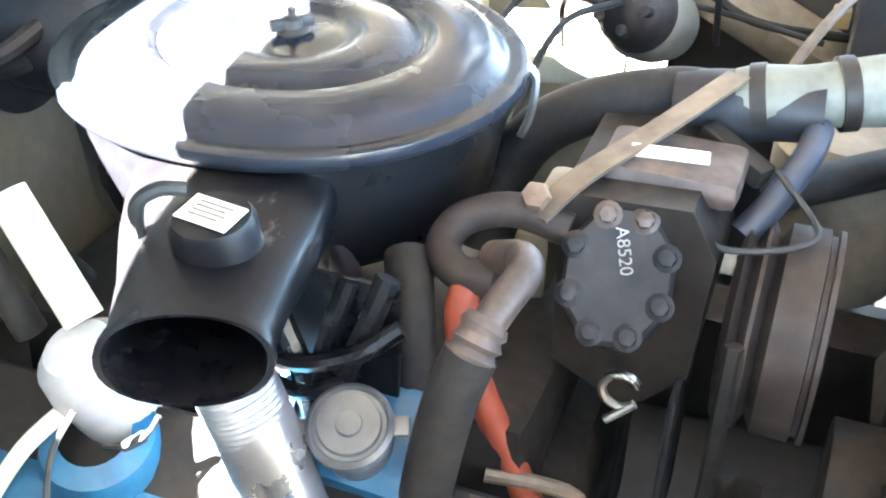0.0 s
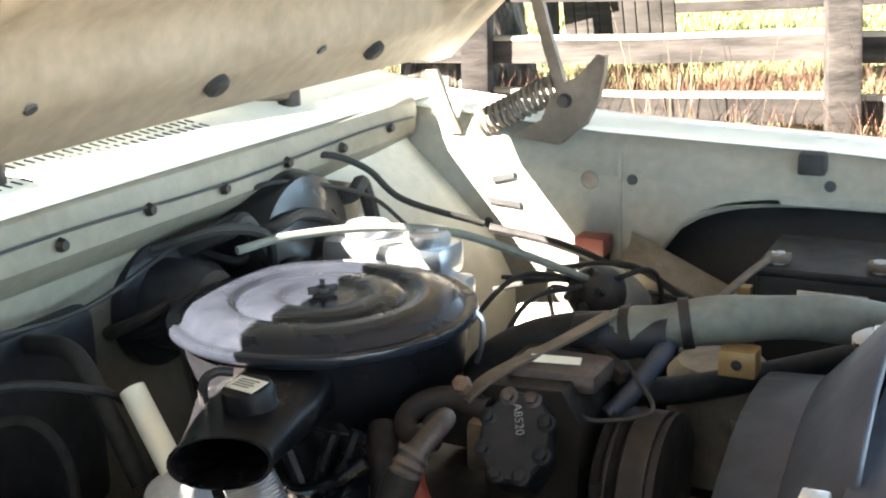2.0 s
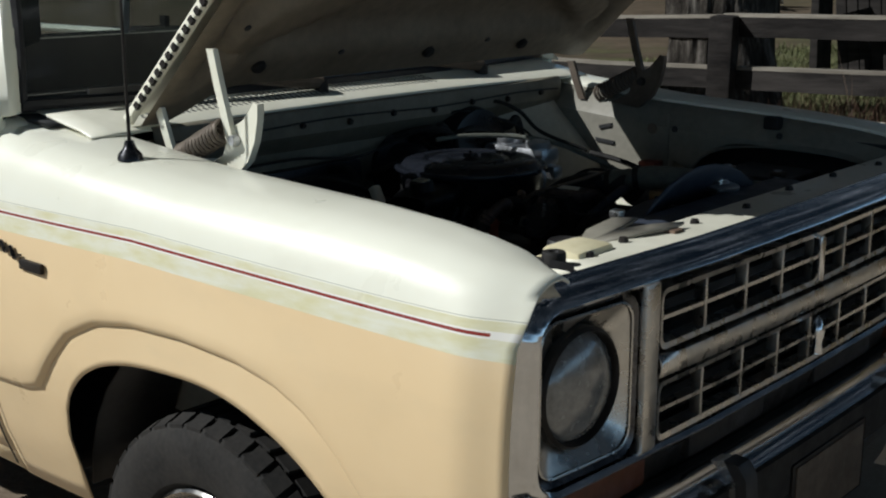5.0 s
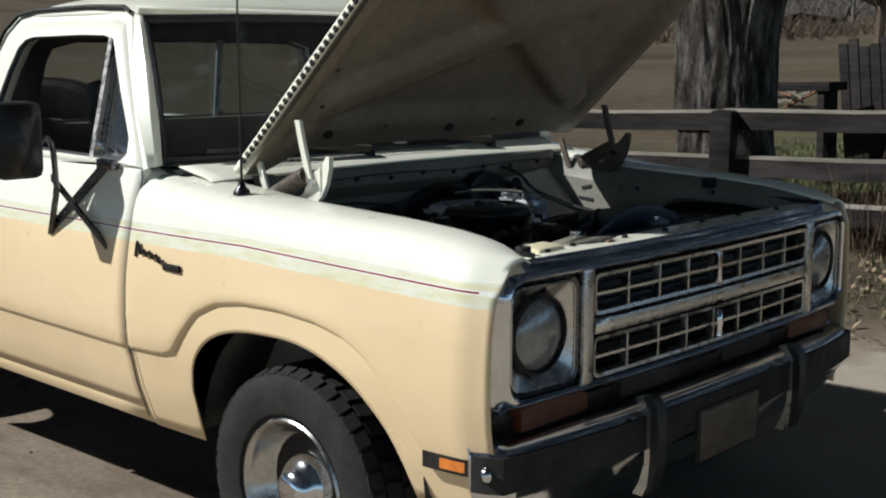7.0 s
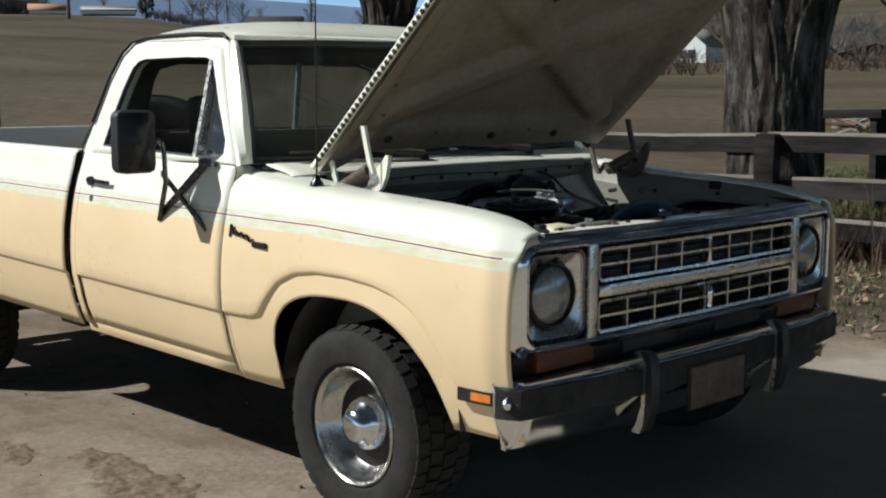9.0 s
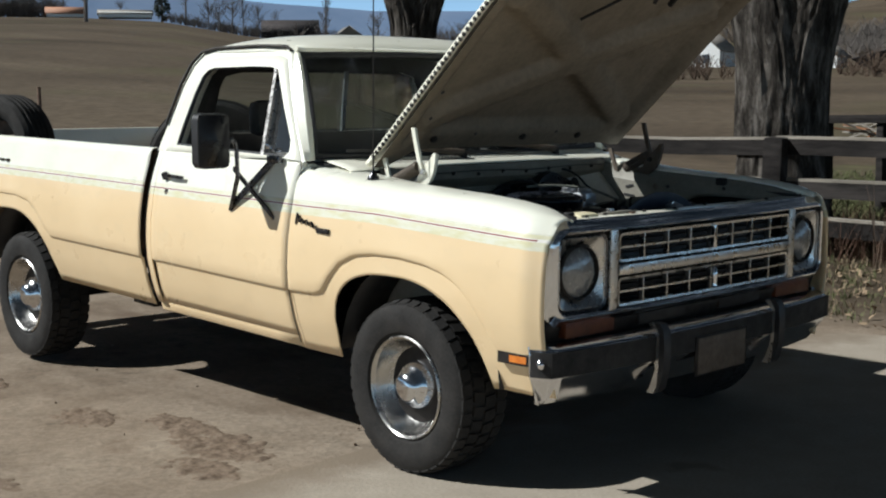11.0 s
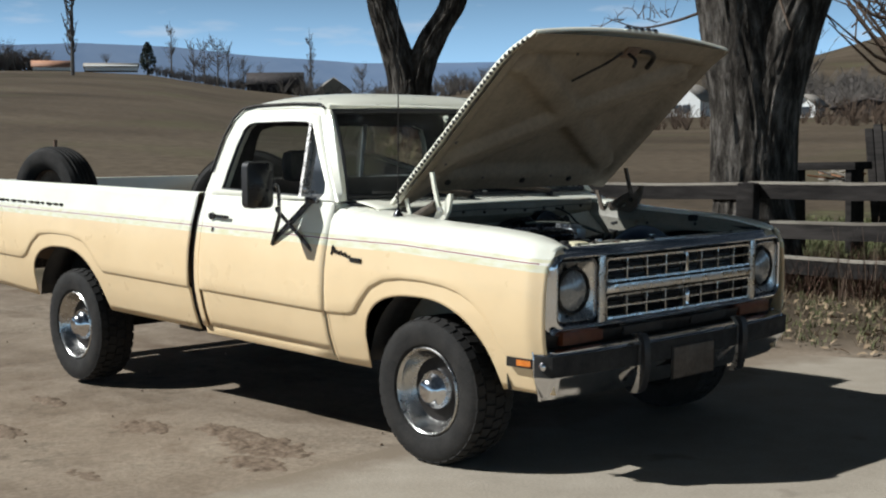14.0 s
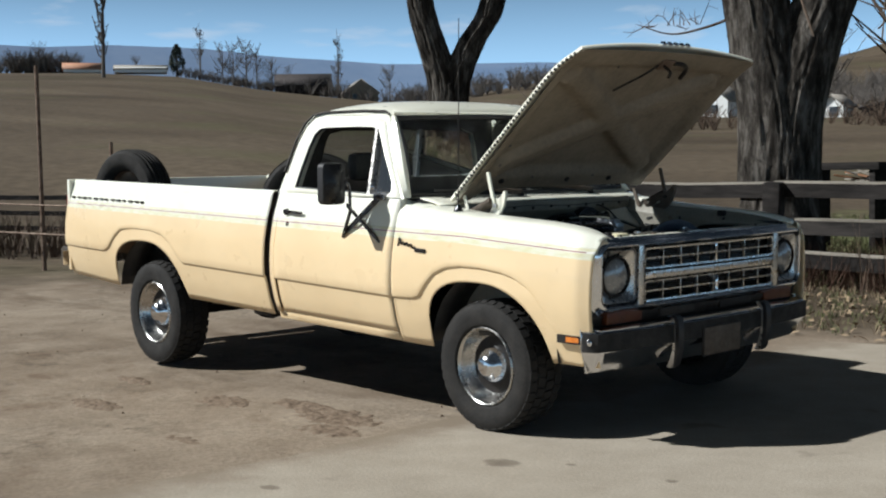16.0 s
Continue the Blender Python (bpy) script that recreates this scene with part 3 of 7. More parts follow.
for mirror in (False, True):
    def sided(m):
        return m.mirrored() if mirror else m
    door = part("door", sided(build_door()), PAINT, truck, solid=0.03)
    part("window_frame", sided(ring(DOOR_OUT, DOOR_IN, 0.05)), PAINT, door, solid=0.006)
    gasket = Mesh().tube([(x, -tumble(z) + 0.012, z) for x, z in DOOR_IN] + [(DOOR_IN[0][0], -tumble(DOOR_IN[0][1]) + 0.012, DOOR_IN[0][1])], 0.009, 6)
    part("window_gasket", sided(gasket), BLACK_PLASTIC, door)
    bar = Mesh().strip([(-0.882, -tumble(1.14) + 0.01, 1.14), (-0.988, -tumble(1.505) + 0.01, 1.505)], (1, 0, 0), 0.02, (0, 1, 0), 0.02)
    part("vent_divider", sided(bar), BRIGHT, door)
    part("vent_window", sided(leaning_pane(WING, 0.03)), GLASS, door)
    frame_line = [(x, -tumble(z) + 0.024, z) for x, z in WING]
    part("vent_frame", sided(Mesh().tube(frame_line + frame_line[:1], 0.006, 6)), BRIGHT, door)
    part("vent_latch", sided(Mesh().box((-0.865, -0.925, 1.17), (-0.835, -0.903, 1.19), 0.004)), CHROME, door)
    handle = Mesh().strip([(-1.595, -0.986, 1.022), (-1.50, -0.994, 1.022), (-1.41, -0.990, 1.019)], (0, 0, 1), 0.015, (0, 1, 0), 0.008)
    handle.lathe([(0.0005, 0.018), (0.018, 0.016), (0.020, 0)], Matrix.Translation((-1.575, -0.974, 1.018)) @ pose(0, 0, 0, 90), 14)
    part("door_handle", sided(handle), DARK_CHROME, door)
    part("door_lock", sided(Mesh().lathe([(0.0001, 0.006), (0.013, 0.005), (0.015, 0)], Matrix.Translation((-1.555, -0.988, 0.948)) @ pose(0, 0, 0, 90), 16)), CHROME, door)
    seam = Mesh().tube([(-0.592, -side_half(z) + 0.002, z) for z in xs(0.40, 1.10, 0.06)] + [(-0.60, -0.938, 1.125)], 0.0019, 5)
    part("door_gap", sided(seam), DASH, truck)
    # a dark strip stands in for the shade in the gap between cab and bed
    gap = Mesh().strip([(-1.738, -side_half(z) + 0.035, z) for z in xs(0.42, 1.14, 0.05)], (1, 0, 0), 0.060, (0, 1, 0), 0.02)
    part("gap_shade_strip", sided(gap), DASH, truck)
    # the cab side round the door, with its drip rail
    part("cab_side", sided(ring(CAB_OUT, DOOR_OUT, 0.02)), PAINT, truck, solid=0.006)
    rail = [(x, -tumble(z) - 0.012, z) for x, z in CAB_OUT[6:48]]
    part("drip_rail", sided(Mesh().tube(rail, 0.007, 6)), DARK_METAL, truck)
    # rocker panel and the cab corner behind the door
    rocker = Mesh().grid([[(x, -0.86, 0.373), (x, -side_half(0.39) + 0.022, 0.373), (x, -side_half(0.39) + 0.016, 0.379), (x, -side_half(0.40) + 0.015, 0.40), (x, -side_half(0.44) + 0.015, 0.44)] for x in xs(-1.712, -0.60, 0.2)])
    part("rocker_panel", sided(rocker), PAINT, truck, solid=0.004)
    corner = Mesh().grid([[(x, -side_half(z) + inset, z) for z in xs(0.42, 1.13, 0.05)] for x, inset in ((-1.662, 0.006), (-1.664, 0.0), (-1.70, 0.0), (-1.710, 0.004), (-1.714, 0.03))])
    part("cab_corner", sided(corner), PAINT, truck, solid=0.004)


# roof
def build_roof():
    rows = []
    for i in range(25):
        u = -1 + i / 12
        row = []
        for j in range(33):
            v = -1 + j / 16
            su, sv = math.copysign(1 - (1 - abs(u)) ** 1.6, u), math.copysign(1 - (1 - abs(v)) ** 1.6, v)
            x = -1.265 + (0.415 if u > 0 else 0.405) * su * (1 - 0.07 * abs(sv) ** 5) - 0.03 * sv * sv * max(0.0, su)
            y = 0.752 * sv * (1 - 0.05 * abs(su) ** 6)
            rise = (max(0, 1 - abs(su) ** 2.6)) ** 0.55 * (max(0, 1 - abs(sv) ** 3.0)) ** 0.55
            row.append((x, y, 1.578 + 0.092 * rise))
        rows.append(row)
    return Mesh().grid(rows)


part("roof", build_roof(), PAINT, truck, solid=0.005)
visor = Mesh().grid([[(-0.852 - 0.03 * (y / 0.77) ** 2 + o, y, z) for y in xs(-0.75, 0.75, 0.1)] for o, z in ((0.0, 1.60), (0.012, 1.59), (0.006, 1.575), (-0.015, 1.568))])
part("windshield_header", visor, PAINT, truck, solid=0.004)


def screen(s, t):
    """Windshield surface: s across from -1 to 1, t from the cowl up to the roof."""
    base = Vector((-0.515 - 0.085 * s * s, 0.868 * s, 1.140 + 0.008 * s * s))
    top = Vector((-0.838 - 0.040 * s * s, 0.728 * s, 1.572 - 0.014 * s * s))
    return base.lerp(top, t) + Vector((0.02 * math.sin(math.pi * t), 0, 0))


glass = part("windshield", Mesh().grid([[screen(s, t) for s in xs(-1, 1, 0.1)] for t in xs(0, 1, 0.1)]), GLASS, truck)
glass.visible_shadow = False
edge = [screen(s, 0) for s in xs(-1, 1, 0.05)] + [screen(1, t) for t in xs(0, 1, 0.1)] + [screen(s, 1) for s in xs(1, -1, 0.05)] + [screen(-1, t) for t in xs(1, 0, 0.1)]
part("windshield_gasket", Mesh().tube(edge, 0.014, 8, cap=False), BLACK_PLASTIC, truck)
for sgn in (-1, 1):
    rows = []
    for t in xs(-0.04, 1.03, 0.1):
        a = screen(sgn, t) + Vector((0.010, sgn * 0.006, 0.004))
        front = lerp(((1.10, -0.566), (1.155, -0.590), (1.262, -0.688), (1.405, -0.798), (1.578, -0.896)), a.z)
        c = Vector((front, sgn * (tumble(a.z) + 0.001), a.z))
        rows.append([a, a.lerp(c, 0.45) + Vector((0.010, sgn * 0.008, 0)), c, c + Vector((-0.012, -sgn * 0.012, 0))])
    pillar = Mesh().grid(rows)
    part("windshield_pillar", pillar, PAINT, truck, solid=0.006)

# cab rear wall with its sliding window
WALL = [(-0.90, 0.42), (-0.93, 0.8), (-0.935, 1.12), (-0.868, 1.28), (-0.797, 1.45), (-0.745, 1.555), (-0.6, 1.59), (0, 1.60), (0.6, 1.59), (0.745, 1.555), (0.797, 1.45), (0.868, 1.28), (0.935, 1.12), (0.93, 0.8), (0.90, 0.42), (0, 0.42)]
HOLE = [(-0.55, 1.20), (-0.64, 1.21), (-0.67, 1.24), (-0.655, 1.32), (-0.63, 1.42), (-0.60, 1.48), (-0.5, 1.505), (0, 1.51), (0.5, 1.505), (0.60, 1.48), (0.63, 1.42), (0.655, 1.32), (0.67, 1.24), (0.64, 1.21), (0.55, 1.20), (0, 1.20)]


def rear_x(z):
    return -1.708 + max(0, z - 1.13) * 0.05 + max(0, z - 1.46) * 0.45


WALL, HOLE = dense(WALL, 3), dense(HOLE, 3)
wall_mesh = Mesh().grid([[(rear_x(z), y, z) for y, z in WALL], [(rear_x(z), y, z) for y, z in HOLE], [(rear_x(z) + 0.03, y, z) for y, z in HOLE]], close_v=True)
part("cab_rear_wall", wall_mesh, PAINT, truck, solid=0.006)
hole_line = [(rear_x(z), y, z) for y, z in HOLE]
part("rear_window_gasket", Mesh().tube(hole_line + hole_line[:1], 0.013, 6), BLACK_PLASTIC, truck)
rear_glass = part("rear_window", Mesh().add([(rear_x(z) + 0.012, y, z) for y, z in HOLE], [tuple(range(len(HOLE)))]), GLASS, truck)
rear_glass.visible_shadow = False
for y in (0.13,):
    part("window_slide_bar", Mesh().strip([(rear_x(1.2) + 0.022, y, 1.20), (rear_x(1.51) + 0.022, y, 1.51)], (0, 1, 0), 0.024, (1, 0, 0), 0.012), ALU, rear_glass)

# cab inside
trim = Mesh().grid([[(rear_x(z) + 0.036, y * 0.985, z) for y, z in WALL], [(rear_x(z) + 0.036, y, z) for y, z in HOLE]], close_v=True)
part("rear_trim_panel", trim, SEAT, truck, solid=0.004)
both("door_trim_panel", Mesh().box((-1.60, -0.905, 0.46), (-0.62, -0.890, 1.125), 0.005), SEAT, truck)
liner_rows = [[(x, y, 1.572 + 0.055 * (1 - (abs(y) / 0.74) ** 3) * (1 - (abs(x + 1.245) / 0.40) ** 3)) for y in xs(-0.735, 0.735, 0.1)] for x in xs(-1.63, -0.87, 0.1)]
part("headliner", Mesh().grid(liner_rows), SEAT, truck, solid=0.004)
part("cab_floor", Mesh().box((-1.68, -0.90, 0.40), (-0.45, 0.90, 0.44), 0.01), DASH, truck)
dash = Mesh().grid([[(x, y, z) for y in xs(-0.86, 0.86, 0.2)] for x, z in ((-0.52, 1.12), (-0.70, 1.13), (-0.82, 1.115), (-0.86, 1.07), (-0.84, 0.95), (-0.80, 0.85))])
part("dashboard", dash, DASH, truck, solid=0.01)
bench = part("bench_seat", Mesh().box((-1.55, -0.70, 0.60), (-0.98, 0.70, 0.78), 0.05), SEAT, truck)
part("seat_back", Mesh().box((-1.0, -0.70, 0.0), (-0.84, 0.70, 0.50), 0.06, pose(-0.60, 0, 0.72, 0, -10, 0)), SEAT, bench)
part("headrest", Mesh().box((-1.60, -0.52, 1.19), (-1.50, -0.26, 1.36), 0.04), SEAT, bench)
wheel_m = pose(-0.98, 0.38, 1.12, 0, -62, 0)
ring_pts = [wheel_m @ Vector((0.195 * math.cos(a), 0.195 * math.sin(a), 0)) for a in xs(0, 2 * math.pi, 0.2)]
sw = part("steering_wheel", Mesh().tube(ring_pts, 0.013, 8), DASH, truck)
part("steering_spoke", Mesh().rod(ring_pts[0], ring_pts[len(ring_pts) // 2], 0.012), DASH, sw)
part("steering_column", Mesh().rod((-0.98, 0.38, 1.12), (-0.62, 0.38, 0.93), 0.03), DASH, sw)


# ---- bed ----
def build_bedside():
    rows = []
    for x in xs(-4.42, -1.764, 0.03):
        zb = max(arch(x, -3.21, 0.40, 0.343, (0.475, 2.8), (0.455, 2.1)), 0.392 + 0.03 * smooth(-3.6, -4.4, x))
        roll = [(0.974, 1.01), (0.959, 1.06), (0.950, 1.10), (0.944, 1.122), (0.93, 1.135), (0.91, 1.137), (0.885, 1.135), (0.878, 1.12), (0.895, 1.08)]
        tp = 1.0 - 0.012 * smooth(-4.25, -4.42, x)
        rows.append(side_column(x, zb, lerp(REAR_CREASE, x), tp, roll))
    return Mesh().grid(rows)


sides = both("bedside", build_bedside(), PAINT, truck, solid=0.004)
both("bed_inner_wall", Mesh().box((-4.38, -0.90, 0.835), (-1.77, -0.885, 1.12), 0.004), BED_METAL, truck)
both("wheel_tub", Mesh().box((-4.41, -0.905, 0.82), (-1.77, -0.655, 0.86), 0.004).box((-4.41, -0.68, 0.59), (-1.77, -0.655, 0.85), 0.006), BED_METAL, truck)
part("bed_floor", Mesh().box((-4.41, -0.675, 0.58), (-1.77, 0.675, 0.612)), BED_METAL, truck)
part("bed_front_wall", Mesh().box((-1.79, -0.90, 0.50), (-1.765, 0.90, 1.13), 0.006), BED_METAL, truck)
gate = part("tailgate", Mesh().box((-4.435, -0.82, 0.60), (-4.40, 0.82, 1.13), 0.012), PAINT, truck)
part("tailgate_panel", Mesh().box((-4.442, -0.70, 0.70), (-4.432, 0.70, 1.04), 0.004), CREAM, gate)
both("tail_post", Mesh().box((-4.43, -0.975, 0.45), (-4.39, -0.83, 1.135), 0.01), PAINT, truck)
both("tail_lamp", Mesh().box((-4.445, -0.972, 0.80), (-4.40, -0.87, 1.02), 0.01), RED_LENS, truck)
part("rear_bumper", Mesh().prism([(-4.60, 0.46), (-4.61, 0.60), (-4.585, 0.615), (-4.47, 0.615), (-4.47, 0.59), (-4.58, 0.58), (-4.58, 0.47)], "y", -0.95, 0.95), CHROME, truck)
both("rear_bumper_arm", Mesh().box((-4.58, -0.45, 0.48), (-4.30, -0.38, 0.56), 0.008), DARK_METAL, truck)
# row of small raised letters kept as plain bars near the tail
for k in range(13):
    w = 0.055 if k % 3 else 0.038
    letter = Mesh().box((-4.33 + 0.086 * k, -0.986, 1.000 + 0.003 * (k % 2)), (-4.33 + 0.086 * k + w, -0.974, 1.014), 0.002)
    part("badge_bar", letter, DARK_METAL, sides[0])
part("bed_stripe_end", Mesh().box((-4.36, -0.992, 0.70), (-4.30, -0.975, 0.73), 0.003), RED_LENS, sides[0])

# name badge on the fender: a flowing script kept as plain bars, and a small plate
badge_line = [(-0.548, 0.890), (-0.535, 0.932), (-0.522, 0.900), (-0.506, 0.912), (-0.494, 0.896), (-0.478, 0.910), (-0.464, 0.892), (-0.446, 0.904), (-0.432, 0.884), (-0.412, 0.892)]
badge = part("name_badge", Mesh().tube(curve([(x, -1.003, z) for x, z in badge_line], 5), 0.0042, 6), DARK_CHROME, truck)
part("badge_plate", Mesh().box((-0.415, -1.006, 0.866), (-0.340, -0.996, 0.886), 0.003), DARK_METAL, badge)

# ---- front end ----
def front_x(y):
    """How far ahead the front of the truck lies at y."""
    return 0.712 - 0.036 * (abs(y) / 0.86) ** 2.6


def wrap(poly, lift, steps=10):
    """Lays a closed outline (y, z) on the bowed front, ahead of it by lift."""
    return [(front_x(y) + lift, y, z) for y, z in dense(poly, steps)]


def band(outer, inner, lift_out, lift_in, back, steps=4):
    """A trim frame between two outlines on the bowed front."""
    rows = [wrap(outer, lift_out - back, steps), wrap(outer, lift_out, steps), wrap(inner, lift_in, steps), wrap(inner, lift_in - back, steps)]
    return Mesh().grid(rows, close_v=True)


def frame_ring(inset, radius):
    return rounded_frame(-0.878 + inset, 0.878 - inset, 0.628 + inset, 0.990 - inset, radius, 7)


shell = Mesh().grid([wrap(frame_ring(a, 0.085 - a * 0.9), b, 4) for a, b in ((0.0, -0.024), (0.004, -0.020), (0.012, -0.016), (0.022, 0.002), (0.030, 0.012), (0.037, 0.015), (0.043, 0.010), (0.046, -0.02))], close_v=True)
surround = part("grille_surround", shell, CHROME, truck, "bright chrome grille and headlamp surround")
back_panel = Mesh().grid([[(front_x(y) - 0.055, y, z) for y in xs(-0.84, 0.84, 0.06)] for z in (0.65, 0.97)])
part("grille_backing", back_panel, DASH, surround, solid=0.004)
for y in (-0.5695, 0.5695):
    part("surround_divider", Mesh().box((front_x(y) - 0.02, y - 0.0215, 0.668), (front_x(y) + 0.014, y + 0.0215, 0.950), 0.008), BRIGHT, surround)
part("grille_middle_bar", Mesh().grid([[(front_x(y) + o, y, z) for y in xs(-0.548, 0.548, 0.06)] for o, z in ((-0.01, 0.782), (0.014, 0.788), (0.018, 0.805), (0.014, 0.822), (-0.01, 0.828))]), BRIGHT, surround, solid=0.003)


def grille_insert(z0, z1):
    g = part("grille_insert", band(rounded_frame(-0.545, 0.545, z0, z1, 0.016, 3), rounded_frame(-0.536, 0.536, z0 + 0.009, z1 - 0.009, 0.012, 3), 0.01, 0.008, 0.03, 2), BRIGHT, surround)
    for k in range(1, 8):
        y = -0.54 + 0.135 * k
        part("grille_upright", Mesh().box((front_x(y) - 0.016, y - 0.0035, z0), (front_x(y) + 0.006, y + 0.0035, z1), 0.0015), BRIGHT, g)
    zm = (z0 + z1) / 2
    bar = Mesh().grid([[(front_x(y) + o, y, zm + dz) for y in xs(-0.54, 0.54, 0.06)] for o, dz in ((-0.016, -0.0035), (0.004, -0.0035), (0.004, 0.0035), (-0.016, 0.0035))])
    part("grille_bar", bar, BRIGHT, g)
    for dz in (-0.022, 0.022):
        thin = Mesh().grid([[(front_x(y) + o, y, zm + dz + d) for y in xs(-0.54, 0.54, 0.06)] for o, d in ((-0.03, -0.001), (-0.012, 0.0), (-0.03, 0.001))])
        part("grille_fin", thin, DARK_METAL, g)
    return g


grille_insert(0.832, 0.934)
grille_insert(0.676, 0.778)
part("grille_emblem", Mesh().box((front_x(0) + 0.004, -0.009, 0.84), (front_x(0) + 0.022, 0.009, 0.928), 0.004), CHROME, surround)
part("grille_ornament", Mesh().lathe([(0.001, 0.0), (0.012, 0.002), (0.009, 0.02), (0.013, 0.045), (0.006, 0.07), (0.001, 0.075)], Matrix.Translation((front_x(0) + 0.022, 0, 0.695)), 12), CHROME, surround)

for s in (-1, 1):
    yc = s * 0.715
    o, i = rounded_frame(yc - 0.121, yc + 0.121, 0.674, 0.944, 0.04, 4), rounded_frame(yc - 0.107, yc + 0.107, 0.688, 0.930, 0.034, 4)
    bezel = part("headlamp_bezel", band(o, i, 0.002, -0.008, 0.03, 2), DARK_CHROME, surround)
    part("bezel_bead", Mesh().tube([*wrap(i, 0.0, 2), wrap(i, 0.0, 2)[0]], 0.0028, 6), BRIGHT, bezel)
    m_l = Matrix.Translation((front_x(yc), yc, 0.809)) @ pose(0, 0, 0, 0, 90, s * 3)
    rows = [wrap(i, -0.003, 2)]
    circ = []
    for q in rows[0]:
        d = Vector((0, q[1] - yc, q[2] - 0.809)).normalized() * 0.094
        circ.append((front_x(yc) - 0.030, yc + d.y, 0.809 + d.z))
    part("bezel_dish", Mesh().grid([rows[0], circ], close_v=True), BRIGHT, bezel)
    part("lamp_ring", Mesh().lathe([(0.096, -0.035), (0.096, -0.012), (0.090, -0.006), (0.086, -0.014), (0.086, -0.03)], m_l, 40), DARK_METAL, bezel)
    part("headlamp", Mesh().lathe([(0.087, -0.022), (0.080, -0.014), (0.06, -0.004), (0.03, 0.003), (0.0005, 0.005)], m_l, 36), LAMP_GLASS, bezel)

# painted panel under the surround, made dark for its shade; signal lamps, bumper
val = Mesh().grid([[(front_x(y) + o, y, z) for y in xs(-0.86, 0.86, 0.08)] for o, z in ((-0.02, 0.645), (-0.035, 0.61), (-0.05, 0.56), (-0.09, 0.50))])
part("front_valance", val, DARK_METAL, truck, solid=0.004)
for s in (-1, 1):
    ctr = Mesh().box((front_x(s * 0.65) - 0.055, s * 0.65 - 0.13, 0.585), (front_x(s * 0.65) - 0.015, s * 0.65 + 0.13, 0.643), 0.01)
    part("turn_signal", ctr, SHADED_AMBER, truck, "amber turn signal lens, darkened for shade")
    part("valance_slot", Mesh().box((front_x(s * 0.25) - 0.05, s * 0.25 - 0.14, 0.59), (front_x(s * 0.25) - 0.024, s * 0.25 + 0.14, 0.635), 0.008), DARK_METAL, truck)


def bumper_x(y):
    return 0.765 - 0.062 * (abs(y) / 0.90) ** 3.0


BUMPER = ((-0.085, 0.578), (-0.050, 0.576), (-0.022, 0.568), (-0.006, 0.556), (0.0, 0.542), (0.002, 0.52), (0.002, 0.49), (0.0, 0.468), (-0.010, 0.448), (-0.026, 0.42), (-0.046, 0.388), (-0.062, 0.368), (-0.078, 0.364))


def bumper_taper(z):
    return 1 - 0.05 * (1 - smooth(0.36, 0.50, z))


def bumper_point(y, o, z, turn=0.0):
    return bumper_x(y) + o * math.cos(turn) - 0.07 * math.sin(turn)


bump = Mesh().grid([[(bumper_point(y, o, z), y * bumper_taper(z), z) for o, z in BUMPER] for y in xs(-0.89, 0.89, 0.05)])
for s in (-1, 1):
    bump.grid([[(bumper_point(0.89, o, z, a), s * (0.89 + (0.026 + o * 0.2) * math.sin(a)) * bumper_taper(z), z) for o, z in BUMPER] for a in (0, 0.3, 0.6, 0.9, 1.2, 1.57)])
bumper = part("front_bumper", bump, CHROME, truck, "scuffed chrome front bumper", solid=0.005)
strip_pts = [(bumper_x(y) + 0.004, y, 0.516) for y in xs(-0.885, 0.885, 0.06)]
for a in (0.5, 1.0):
    x, y = bumper_x(0.89) + 0.004 * math.cos(a) - 0.07 * math.sin(a), 0.893 + 0.028 * math.sin(a)
    strip_pts = [(x, -y, 0.516)] + strip_pts + [(x, y, 0.516)]
part("rub_strip", Mesh().strip(strip_pts, (0, 0, 1), 0.086, (1, 0, 0), 0.010), RUBBER, bumper)
for y in (-0.375, 0.375):
    prof = [(bumper_x(y) + o, z) for o, z in ((-0.03, 0.602), (-0.01, 0.606), (0.018, 0.600), (0.030, 0.575), (0.034, 0.52), (0.032, 0.45), (0.016, 0.385), (0.0, 0.350), (-0.03, 0.350), (-0.012, 0.385), (0.004, 0.44), (0.004, 0.57))]
    guard = part("bumper_guard", Mesh().prism(prof, "y", y - 0.019, y + 0.019), BRIGHT, bumper)
    part("guard_pad", Mesh().prism([(bumper_x(y) + o, z) for o, z in ((-0.005, 0.609), (0.022, 0.606), (0.038, 0.584), (0.044, 0.52), (0.042, 0.44), (0.026, 0.372), (0.012, 0.355), (0.020, 0.45), (0.020, 0.57))], "y", y - 0.0205, y + 0.0205), BLACK_PLASTIC, guard)
part("number_plate_bracket", Mesh().box((0.772, -0.165, 0.378), (0.778, 0.165, 0.528), 0.006), DARK_METAL, bumper)
part("plate_blank", Mesh().box((0.778, -0.152, 0.384), (0.781, 0.152, 0.520), 0.002), FAR_HINGE, bumper)
for y in (-0.9, 0.9):
    part("bumper_end_bolt", Mesh().lathe([(0.0001, 0.012), (0.012, 0.008), (0.018, 0)], Matrix.Translation((bumper_x(y) - 0.02, y * 1.012, 0.52)) @ pose(0, 0, 0, 90 * (1 if y < 0 else -1)), 12), CHROME, bumper)
for s in (-1, 1):
    mrow, brow = [], []
    for x in xs(0.50, 0.65, 0.03):
        yb = s * side_half(0.52) * taper(x)
        if x > 0.55:
            mrow.append((x - 0.008, yb + s * 0.001, 0.522))
        brow.append((x, yb - s * 0.001, 0.522))
    mk = part("side_marker", Mesh().strip(mrow, (0, 0, 1), 0.024, (0, 1, 0), 0.014), AMBER, truck)
    part("marker_bezel", Mesh().strip(brow, (0, 0, 1), 0.040, (0, 1, 0), 0.012), DARK_METAL, mk)


